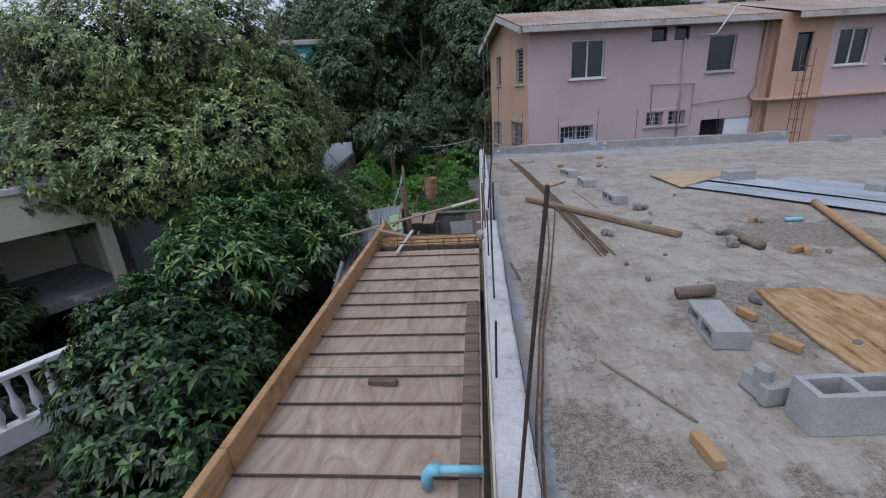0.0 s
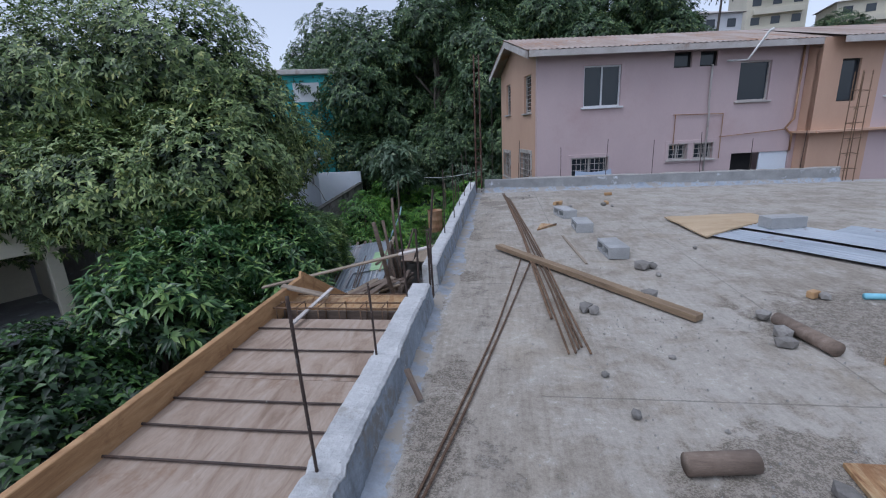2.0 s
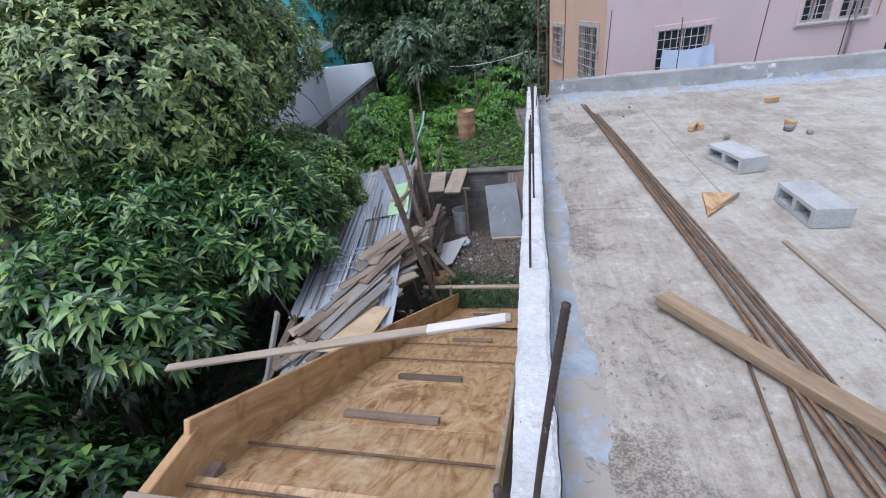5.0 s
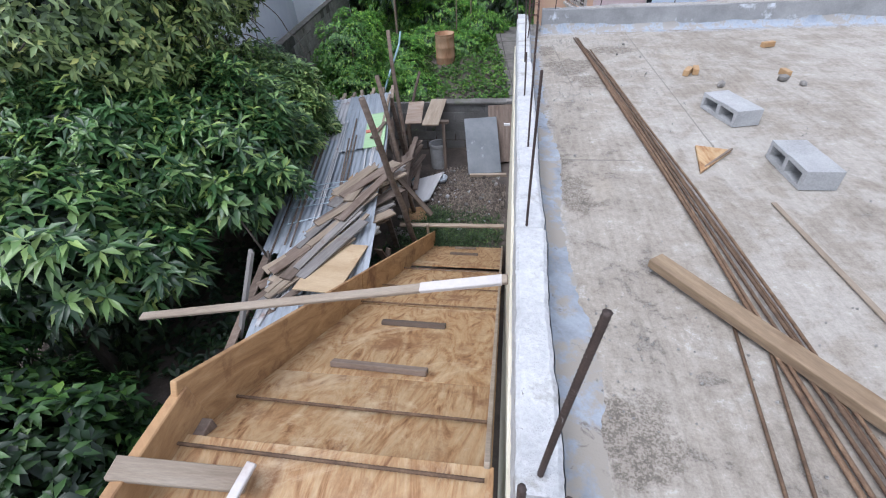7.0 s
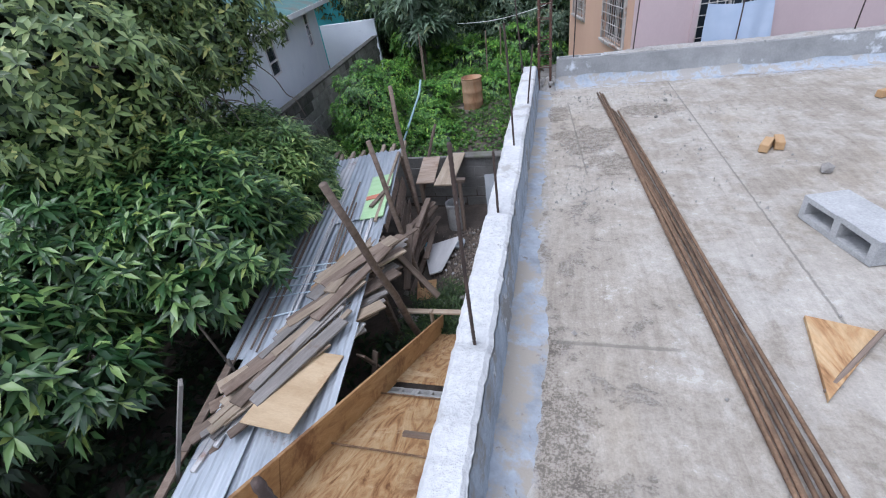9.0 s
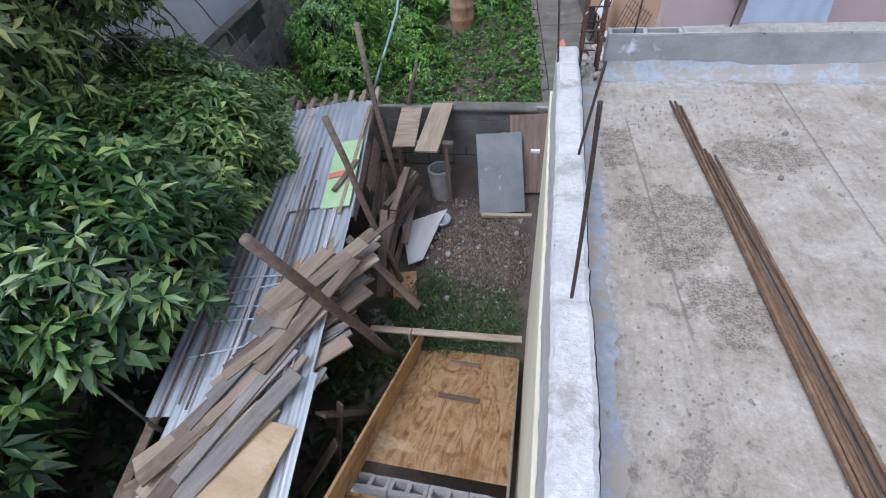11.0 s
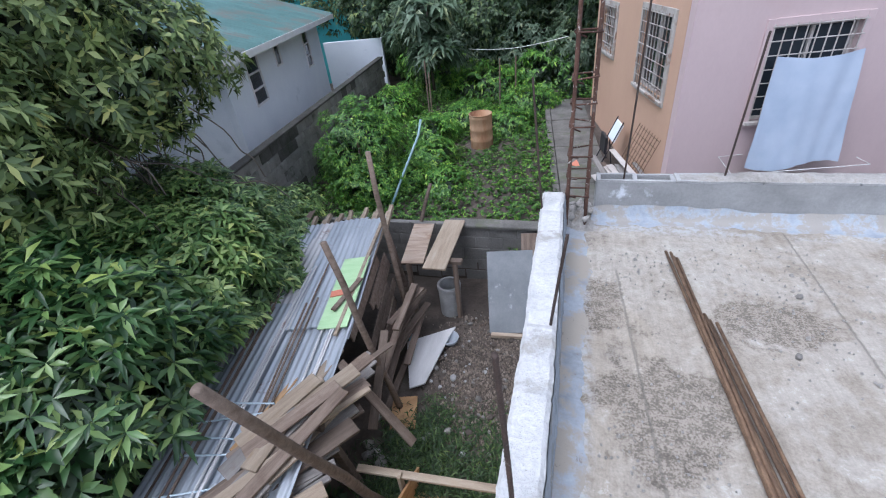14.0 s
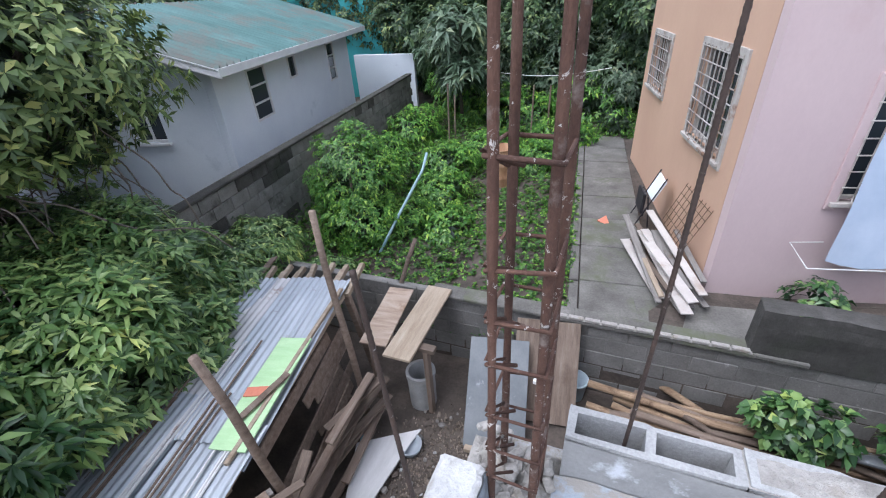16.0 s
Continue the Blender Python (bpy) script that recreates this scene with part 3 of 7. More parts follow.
def solo(name, shape, material, label, category, group="", kind="", m=None, smooth=False):
    """A thing that is one mesh."""
    ob = part(name, shape, material, None, "", smooth)
    if m is not None:
        ob.matrix_world = m
    return tagged(ob, label, category, group, kind)


def between(p, q, lift=0.0):
    """A frame at the middle of p and q with x along them and z as upright as can be; and the length."""
    p, q = Vector(p), Vector(q)
    d = q - p
    x = d.normalized()
    y = Vector((0, 0, 1)).cross(x)
    y = y.normalized() if y.length > 1e-4 else Vector((0, 1, 0))
    z = x.cross(y)
    m = Matrix((x, y, z)).transposed().to_4x4()
    m.translation = (p + q) / 2 + z * lift
    return m, d.length


def board(name, p, q, width, thick, material, label, category="plank", group="", parent=None, roll=0.0):
    m, length = between(p, q)
    m = m @ pose(0, 0, 0, roll, 0, 0)
    s = Shape().box((length, width, thick), None, 0.003)
    if parent is not None:
        return part(name, s, material, parent, label, m=m)
    return solo(name, s, material, label, category, group, m=m)


def leaf_mesh(name, centres, axes, per, length, width, spread=1.0, droop=0.35, jitter=0.3, seed=1):
    """Rosettes of bent, pointed leaves at the centres; axes: the way each shoot points."""
    g = np.random.default_rng(seed)
    n = len(centres) * per
    c = np.repeat(np.asarray(centres, float), per, 0)
    ax = np.repeat(np.asarray(axes, float), per, 0)
    ax /= np.linalg.norm(ax, axis=1, keepdims=True) + 1e-9
    ref = np.where(np.abs(ax[:, 2:3]) > 0.9, [[1.0, 0, 0]], [[0, 0, 1.0]])
    u = np.cross(ax, ref)
    u /= np.linalg.norm(u, axis=1, keepdims=True) + 1e-9
    w = np.cross(ax, u)
    ang = np.tile(np.arange(per) * 2.399, len(centres)) + g.normal(0, 0.3, n) + np.repeat(g.uniform(0, 6.28, len(centres)), per)
    radial = u * np.cos(ang)[:, None] + w * np.sin(ang)[:, None]
    el = g.normal(0.35, jitter, n)[:, None]
    d = radial * spread + ax * el
    d /= np.linalg.norm(d, axis=1, keepdims=True) + 1e-9
    ln = length * g.uniform(0.65, 1.2, n)[:, None]
    wd = width * g.uniform(0.75, 1.2, n)[:, None]
    side = np.cross(d, ax)
    side /= np.linalg.norm(side, axis=1, keepdims=True) + 1e-9
    base = c + ax * g.uniform(-0.6, 0.4, n)[:, None] * length * 0.5
    down = np.array([0, 0, -1.0])
    mid = base + d * ln * 0.5 + down * ln * droop * 0.12
    tip = base + d * ln + down * ln * droop
    nrm = np.cross(side, d)
    lft, rgt = mid - side * wd * 0.5 + nrm * wd * 0.18, mid + side * wd * 0.5 + nrm * wd * 0.18
    verts = np.stack([base, lft, mid, rgt, tip], 1).reshape(-1, 3)
    k = (np.arange(n) * 5)[:, None]
    tris = np.concatenate([k + [0, 2, 1], k + [0, 3, 2], k + [1, 2, 4], k + [2, 3, 4]], 1).reshape(-1)
    me = bpy.data.meshes.new(name)
    me.vertices.add(len(verts))
    me.vertices.foreach_set("co", verts.ravel())
    me.loops.add(len(tris))
    me.loops.foreach_set("vertex_index", tris.astype(np.int32))
    nf = len(tris) // 3
    me.polygons.add(nf)
    me.polygons.foreach_set("loop_start", np.arange(0, nf * 3, 3, dtype=np.int32))
    me.update()
    me.validate()
    return me


def clump_points(clumps, count, seed, fill=0.35, flat=1.0):
    """Points near the shells of ellipsoids (x, y, z, rx, ry, rz), with lumps and gaps, and the outward way at each."""
    g = np.random.default_rng(seed)
    area = np.array([(a[3] * a[4] * a[5]) ** (2 / 3) for a in clumps])
    pts, way = [], []
    for a, share in zip(clumps, area / area.sum()):
        n = int(count * share * 1.6)
        d = g.normal(size=(n, 3))
        d /= np.linalg.norm(d, axis=1, keepdims=True)
        f1, f2, f3 = g.uniform(2, 4, 3), g.uniform(0, 6.28, 3), g.uniform(5, 9, 3)
        lump = 0.10 * np.sin(d @ np.diag(f1) @ np.ones(3) * 1.7 + f2[0]) + 0.09 * np.sin(d[:, 0] * f3[0] + f2[1]) * np.cos(d[:, 2] * f3[1] + f2[2]) + 0.06 * np.sin(d[:, 1] * 13 + d[:, 2] * 9 + f2[0])
        keep = g.uniform(size=n) < np.clip(0.72 + 3.2 * lump, 0.15, 1.0)
        r = 1.0 + lump - fill * g.uniform(size=n) ** 2.2
        p = d * r[:, None] * np.array(a[3:6]) + np.array(a[:3])
        pts.append(p[keep])
        o = d / np.array(a[3:6])
        way.append((o / np.linalg.norm(o, axis=1, keepdims=True))[keep])
    pts, way = np.concatenate(pts), np.concatenate(way)
    # shoots buried deep inside another clump are left out
    ok = np.ones(len(pts), bool)
    for a in clumps:
        q = (pts - np.array(a[:3])) / np.array(a[3:6])
        ok &= (q ** 2).sum(1) > 0.32
    pts, way = pts[ok], way[ok]
    return pts[:count], way[:count]


def tree(name, label, trunk, clumps, count, per, length, width, material, seed, droop=0.5, category="tree", radius=0.16, group="", twigs=0, spread=1.0, up=0.5):
    """A tree: a tapered trunk with a limb to each clump, a crown of leafy shoots, and an inner shell of leaves darkened
    for shade.
    """
    t = thing(name, label, category, group, at=trunk[0])
    inv = Matrix.Translation(trunk[0]).inverted()
    s = Shape()
    pts = [inv @ Vector(p) for p in trunk]
    k = len(pts)
    s.tube(pts, [radius * (1 - 0.6 * i / max(1, k - 1)) for i in range(k)], 9)
    g = random.Random(seed)
    for c in clumps:
        e = inv @ Vector(c[:3])
        st = pts[-1].lerp(pts[max(0, k - 2)], g.uniform(0, 0.7))
        mid = st.lerp(e, 0.5) + Vector((g.uniform(-0.2, 0.2), g.uniform(-0.2, 0.2), g.uniform(-0.1, 0.3)))
        s.tube([st, mid, e], [radius * 0.38, radius * 0.25, radius * 0.1], 6)
        for j in range(twigs):
            d = Vector((g.gauss(0, 1), g.gauss(0, 1), g.gauss(0, 0.7))).normalized()
            e2 = e + Vector((d.x * c[3], d.y * c[4], d.z * c[5])) * g.uniform(0.75, 1.0)
            s.tube([mid.lerp(e, g.uniform(0.3, 1)), e.lerp(e2, 0.5) + Vector((0, 0, 0.05)), e2], [radius * 0.12, radius * 0.08, 0.006], 4, False)
    part("trunk", s, "bark", t, smooth=True)
    p, w = clump_points(clumps, count, seed)
    w = w + np.array([0, 0, up])
    me = leaf_mesh("crown", p - np.array(trunk[0]), w, per, length, width, spread, droop, seed=seed)
    part("crown", me, material, t)
    # near-black inner leaves put the shade inside the crown into their colour
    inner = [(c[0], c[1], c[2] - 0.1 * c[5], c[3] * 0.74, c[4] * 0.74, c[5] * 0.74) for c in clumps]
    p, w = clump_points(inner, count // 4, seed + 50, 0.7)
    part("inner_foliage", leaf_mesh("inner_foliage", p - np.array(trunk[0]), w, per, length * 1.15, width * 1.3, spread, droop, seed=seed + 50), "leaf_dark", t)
    return t

# ---------------------------------------------------------------- ground and yard walls
def ground_height(x, y):
    if y < 12.24:
        return -3.01 + 0.04 * math.sin(x * 2.1 + y * 1.3)
    z = -2.62 + 0.3 * max(0.0, min(1.0, (x + 1.6) / 1.2)) + 0.05 * math.sin(x * 1.7) * math.sin(y * 1.1)
    if y > 24:
        z += (y - 24) * 0.10 if y < 60 else 3.6 + (y - 60) * 0.22
    return min(z, 24.0)


xs = [-400, -150, -70, -35, -22] + [-16 + i for i in range(33)] + [20, 26, 35, 60, 110, 200, 400]
ys = [-400, -120, -40, -15] + [-8 + i for i in range(20)] + [12.235, 12.245] + [13 + i for i in range(14)] + [30, 35, 40, 48, 60, 75, 95, 120, 160, 230, 400]
g_ = Shape()
g_.add([(x, y, ground_height(x, y)) for y in ys for x in xs],
       [(j * len(xs) + i, j * len(xs) + i + 1, (j + 1) * len(xs) + i + 1, (j + 1) * len(xs) + i) for j in range(len(ys) - 1) for i in range(len(xs) - 1)])
solo("ground", g_, "soil", "dark trodden soil with rubble and weeds", "ground", kind="structure")

YARD = Matrix.Translation((0.025, -0.375, 0.059)) @ Matrix.Scale(1.041, 4)
FAR_YARD = Matrix.Translation((0.10, 0.02, -0.05))


def known():
    return set(bpy.data.objects)


def settle(m, before):
    """Carries every thing built since then over by the matrix m, with its parts."""
    for ob in known() - before:
        if ob.parent is None:
            ob.matrix_world = m @ ob.matrix_world


# retaining wall across the yard, and its pieces
so_far = known()
yard_wall = thing("wall_yard", "low weathered grey block retaining wall", "wall", kind="structure", at=(0, 12.12, 0))
s = Shape()
s.box((13.5, 0.14, 0.98), pose(1.25, 0.07, -2.49))
part("core", s, "yard_block", yard_wall)
blk = Shape().box((0.392, 0.05, 0.192), None, 0.008).mesh("yard_block")
blk.materials.append(M["yard_block"])
blk_dark = blk.copy()
blk_dark.materials.clear()
blk_dark.materials.append(M["dark_stone"])
for row in range(5):
    for i in range(33):
        part("block", blk_dark if noise.noise((i * 0.45, row * 0.7, 7)) > 0.5 else blk, None, yard_wall, m=pose(-5.3 + i * 0.4 + (row % 2) * 0.2, 0.02 + rnd.uniform(-0.004, 0.004), -2.86 + row * 0.2))
s = Shape()
for i in range(9):
    s.box((0.42, 0.22, 0.05), pose(-1.5 + i * 0.41, 0.06, -1.975, 0, rnd.uniform(-1, 1), 0), 0.01)
part("coping", s, "path", yard_wall, "broken pale concrete coping")
s = Shape()
for i in range(11):
    x = -0.2 + i * 0.165
    s.box((0.15, 0.05, 0.035), pose(x, -0.03, -1.93, 0, rnd.uniform(-1, 1), 0), 0.006)
    s.box((0.03, 0.05, 0.012), pose(x + 0.08, -0.03, -1.945), 0.002)
part("slotted_strip", s, "mortar", yard_wall, "pale strip with slots along the top")
s = Shape().grid(60, 6, lambda u, v: (1.52 + 6.4 * u, -0.02 + 0.012 * noise.noise((u * 22, v * 4, 1)), -2.02 + (0.56 + 0.03 * noise.noise((u * 18, 2, 0))) * v))
s.grid(60, 3, lambda u, v: (1.52 + 6.4 * u, -0.02 + 0.2 * v, -1.46 + 0.03 * noise.noise((u * 18, 2, 0)) * (1 - v) + 0.012 * noise.noise((u * 30, v * 3, 4))))
s.box((0.03, 0.19, 0.54), pose(1.535, 0.085, -1.745), 0.005)
part("raised_course", s, "dark_stone", yard_wall, "dark weathered higher course")

settle(YARD, so_far)

# ---------------------------------------------------------------- the building under the roof
roof = thing("floor_roof", "bare grey concrete roof slab with stains", "roof slab", kind="structure", at=(0, 0, 0))
s = Shape()
s.grid(60, 80, lambda u, v: (-0.03 + 14.03 * u, -6 + 15.2 * v, 0.002 * noise.noise((14 * u * 0.8, 15 * v * 0.8, 0)) * (1 if 0 < u < 1 and 0 < v < 1 else 0)))
part("slab_top", s, "slab", roof, smooth=True)
s = Shape().box((14.1, 15.22, 0.14), pose(6.95, 1.61, -0.09), 0.004)
part("slab_body", s, "cement", roof)
s = Shape().box((0.10, 15.2, 2.86), pose(-0.115, 1.6, -1.60), 0.004)
solo("wall_west", s, "cream", "cream painted outer wall below the roof edge", "wall", kind="structure")
s = Shape().box((14, 0.15, 2.78), pose(7.0, 9.13, -1.56), 0.004)
solo("wall_north", s, "cement", "bare rendered outer wall below the parapet", "wall", kind="structure")
s = Shape().box((0.15, 15, 2.78), pose(14.05, 1.5, -1.56), 0.004)
solo("wall_east", s, "cement", "bare rendered outer wall", "wall", kind="structure")
s = Shape().box((14, 0.15, 2.78), pose(7.0, -6.0, -1.56), 0.004)
solo("wall_south", s, "cement", "bare rendered outer wall", "wall", kind="structure")


def edge_line(y, k):
    return 0.007 * noise.noise((y * 2.1, k, 0)) + 0.004 * noise.noise((y * 14, k, 3)) + 0.003 * noise.noise((y * 45, k, 6))


def kerb_height(y):
    return 0.172 if y < 3.8 else 0.185 + 0.04 * max(0.0, min(1.0, (y - 5.2) / 2.0))


def kerb_profile(v, y0, y1):
    """Rows across the raised white edge: outer face, top and inner face, with a ragged line."""
    y = y0 + (y1 - y0) * v
    h = kerb_height(y) + 0.004 * noise.noise((y * 2.2, 5, 0)) + 0.003 * noise.noise((y * 17, 5, 2))
    for notch in STARTERS:
        h -= 0.022 * max(0.0, 1 - abs(y - notch) / 0.04)
    a, b = -0.152 + edge_line(y, 0), (-0.028 if y < 3.8 else -0.042) + 1.2 * edge_line(y, 9) + 0.004 * noise.noise((y * 70, 9, 2))
    return [(a, y, -0.16), (a, y, h - 0.012), (a + 0.012, y, h), ((a + b) / 2, y, h + 0.004 * noise.noise((y * 6, 1, 1)) + 0.003 * noise.noise((y * 25, 1, 7))), (b - 0.01, y, h), (b + 0.004, y, h - 0.012), (b + 0.022, y, -0.02)]


STARTERS = (0.44, 1.155, 1.93, 2.66, 3.39, 5.04, 5.77, 6.5, 7.2, 7.93, 8.77)
kerb = thing("kerb_roof_edge", "raised roof edge with worn white paint", "kerb", kind="structure")
for y0, y1 in ((-5.9, 3.60), (3.97, 8.94)):
    s = Shape()
    n = int((y1 - y0) * 60)
    s.grid(6, n, lambda u, v: kerb_profile(v, y0, y1)[round(u * 6)])
    for v in (0, 1):
        p = kerb_profile(v, y0, y1)
        s.add(p, [tuple(range(7)) if v else tuple(reversed(range(7)))])
    part("kerb_length", s, "white_paint", kerb, smooth=False)
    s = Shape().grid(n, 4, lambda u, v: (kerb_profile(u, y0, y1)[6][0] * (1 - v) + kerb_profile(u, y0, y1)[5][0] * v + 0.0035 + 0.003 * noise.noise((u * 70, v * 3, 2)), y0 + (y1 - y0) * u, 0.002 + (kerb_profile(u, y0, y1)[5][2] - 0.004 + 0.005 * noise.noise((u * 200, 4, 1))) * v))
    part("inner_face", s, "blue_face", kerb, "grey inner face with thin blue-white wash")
# sloped fillet at the foot of the edge, and the washed strip beside it
s = Shape()
s.grid(4, 900, lambda u, v: (-0.024 + ((0.155 if 4.0 < -5.9 + 14.9 * v < 6.2 else 0.115) + 0.07 * noise.noise((v * 18, 2, 0)) + 0.045 * noise.noise((v * 80, 2, 0)) + 0.022 * noise.noise((v * 400, 2, 5))) * u, -5.9 + 14.9 * v, 0.009 * (1 - u) ** 2 + 0.0045 * (1 - u) + 0.0015 - 0.0075 * u ** 6))
part("fillet", s, "blue_wash", kerb, "cement fillet with remains of pale blue wash", smooth=True)

# parapet of hollow blocks at the far edge
parapet = thing("parapet", "low grey block parapet with open cores on top", "parapet", kind="structure", at=(0.022, 9.128, 0))


def hollow_block(length=0.396, core=0.19, thick=0.15, shell=0.026, plate=-1):
    """A two-core block in one piece; cores run along z and are blind at the end that plate names."""
    web = shell * 1.2
    xs_ = [-length / 2, -length / 2 + web, -web * 0.55, web * 0.55, length / 2 - web, length / 2]
    ys_ = [-thick / 2, -thick / 2 + shell, thick / 2 - shell, thick / 2]
    top, low = -plate * core / 2, plate * core / 2
    deep = low - plate * 0.035
    s = Shape()
    at = {}

    def vert(i, j, z):
        if (i, j, z) not in at:
            at[(i, j, z)] = len(s.v)
            chip = 0.0025 if z == top else 0.0015
            s.v.append((xs_[i] + chip * math.sin(i * 7 + j * 3), ys_[j] + chip * math.cos(i * 5 + j * 11), z + chip * math.sin(i * 3 + j * 13) * (z == top)))
        return at[(i, j, z)]

    def quad(a, b, z, w):
        s.f.append((vert(*a, z), vert(*b, z), vert(*b, w), vert(*a, w)))

    for i in range(5):
        for j in range(3):
            hole = j == 1 and i in (1, 3)
            ring = [(i, j), (i + 1, j), (i + 1, j + 1), (i, j + 1)]
            s.f.append(tuple(vert(*c, low) for c in reversed(ring)))
            s.f.append(tuple(vert(*c, deep if hole else top) for c in ring))
            for k in range(4):
                a, b = ring[k], ring[(k + 1) % 4]
                if hole:
                    quad(b, a, deep, top)
                elif (k == 0 and j == 0) or (k == 2 and j == 2) or (k == 1 and i == 4) or (k == 3 and i == 0):
                    quad(a, b, low, top)
    if plate > 0:
        s.f = [tuple(reversed(f)) for f in s.f]
    return s


hb = hollow_block(core=0.222, thick=0.10, shell=0.018).mesh("parapet_block")
hb.materials.append(M["block"])
for i in range(15):
    part("block", hb, None, parapet, m=pose(0.302 + i * 0.4, 0.003 + rnd.uniform(-0.003, 0.003), 0.119, 0, rnd.uniform(-0.6, 0.6), 0))
s = Shape().grid(260, 5, lambda u, v: (0.09 + 6.02 * u, -0.056 - (0.085 + 0.05 * noise.noise((u * 22, 3, 0)) + 0.03 * noise.noise((u * 90, 8, 0))) * (1 - v) - 0.002 * noise.noise((u * 60, v * 3, 0)), 0.0015 + 0.004 * v + 0.02 * v ** 3 + (0.045 + 0.045 * noise.noise((u * 9, 5, 0)) + 0.02 * noise.noise((u * 40, 5, 0))) * v ** 8))
part("painted_foot", s, "foot_wash", parapet, "white and pale blue wash along the foot", smooth=True)
s = Shape().grid(200, 6, lambda u, v: (0.105 + 5.99 * u, -0.052 - 0.003 * noise.noise((u * 40, v * 2, 3)), 0.004 + (0.216 + 0.006 * noise.noise((u * 50, 0, 3))) * v))
part("render_face", s, "cement", parapet, "smooth grey cement render", smooth=True)
s = Shape().grid(420, 6, lambda u, v: (0.50 + 5.6 * u, 0.003 + 0.098 * (v - 0.5) + 0.004 * noise.noise((u * 90, v * 2, 1)),
                                       0.228 + (0.014 + 0.016 * noise.noise((u * 16, v * 0.8, 2)) + 0.008 * noise.noise((u * 70, v * 3, 5)) + 0.004 * noise.noise((u * 260, v * 7, 7))) * min(1.0, 6 * min(v, 1 - v) + 0.1) * min(1.0, 30 * u)))
part("mortar_fill", s, "mortar", parapet, "pale uneven mortar spread over the cores", smooth=True)

# rough column stub in the far corner
stub = thing("column_stub", "broken white column stub in the roof corner", "column", at=(0.02, 9.04, 0.0))
s = Shape().grid(26, 26, lambda u, v: (-0.16 + 0.27 * u, -0.13 + 0.26 * v, -0.01 + (0.065 + 0.05 * noise.noise((u * 5, v * 5, 1)) + 0.03 * noise.noise((u * 13, v * 13, 3)) + 0.012 * noise.noise((u * 31, v * 31, 5))) * min(1.0, 5 * min(u, 1 - u, v, 1 - v) + 0.1)))
part("rubble_bed", s, "mortar", stub)
for i in range(34):
    k = rnd.uniform(0.014, 0.04)
    part("rubble", Shape().box((k * rnd.uniform(0.8, 1.6), k * rnd.uniform(0.8, 1.6), k * 0.8), None, k * 0.2), "mortar", stub, m=pose(rnd.uniform(-0.14, 0.09), rnd.uniform(-0.13, 0.12), rnd.uniform(0.055, 0.075), rnd.uniform(-25, 25), rnd.uniform(-25, 25), rnd.uniform(0, 90)))


def bar(p, q, r=0.007, n=7):
    """A ribbed steel bar, a little bent."""
    p, q = Vector(p), Vector(q)
    bow = Vector((rnd.uniform(-0.006, 0.006), rnd.uniform(-0.006, 0.006), 0))
    k = max(4, int((q - p).length / 0.007))
    if k > 260:
        k = 8
    return Shape().tube([p.lerp(q, j / k) + bow * math.sin(j / k * math.pi) for j in range(k + 1)], [r * (1.10 if j % 2 else 0.92) for j in range(k + 1)], n)


def bar_cage(name, label, at, w, d, z1, ties, material="rust", r=0.008):
    t = thing(name, label, "rebar", at=at)
    for sx in (-1, 1):
        for sy in (-1, 1):
            part("bar", bar((sx * w / 2, sy * d / 2, -0.05), (sx * w / 2 + rnd.uniform(-0.02, 0.02), sy * d / 2 + rnd.uniform(-0.02, 0.02), z1), r), material, t, smooth=True)
    for z in ties:
        e = 0.008
        c = [(-w / 2 - e, -d / 2 - e), (w / 2 + e, -d / 2 - e), (w / 2 + e, d / 2 + e), (-w / 2 - e, d / 2 + e)]
        tilt = [rnd.uniform(-0.012, 0.012) for _ in range(4)]
        pts = [(x, y, z + k) for (x, y), k in zip(c, tilt)]
        hook_a, hook_b = (pts[0][0] + 0.05, pts[0][1] + 0.05, z - 0.03), (pts[0][0] + 0.02, pts[0][1] + 0.07, z - 0.04)
        s = Shape().tube([hook_a, pts[0], pts[1], pts[2], pts[3], (pts[0][0] - 0.002, pts[0][1] + 0.004, pts[0][2] + 0.006), hook_b], 0.0045, 6)
        part("tie", s, material, t, smooth=True)
    return t


bar_cage("column_rebar", "tall rusty column bars with wire ties", (0.026, 9.0, 0.0), 0.10, 0.12, 2.4, [0.2, 0.31, 0.43, 0.57, 0.68, 0.80, 1.0], material="column_steel", r=0.0092)
t = thing("column_rebar", "short rusty column bars set in concrete", "rebar", at=(-0.06, 3.86, 0.0))
for p, q in (((-0.10, -0.02, -0.1), (-0.095, 0.0, 0.49)), ((-0.02, 0.02, -0.1), (-0.015, 0.0, 0.46)), ((0.02, -0.06, -0.1), (0.015, -0.04, 0.50)), ((-0.04, 0.16, 0.1), (0.02, 0.16, 0.75))):
    part("bar", bar(p, q, 0.008), "dark_bar", t, smooth=True)
s = Shape()
for i in range(14):
    s.box((rnd.uniform(0.05, 0.1), rnd.uniform(0.05, 0.1), rnd.uniform(0.04, 0.08)), pose(-0.1 + rnd.uniform(-0.08, 0.09), 3.87 + rnd.uniform(-0.1, 0.1), rnd.uniform(-0.06, -0.01), rnd.uniform(-15, 15), rnd.uniform(-15, 15), rnd.uniform(0, 90)), 0.015)
solo("concrete_lump", s, "cement", "rough grey concrete round the column bars", "concrete")

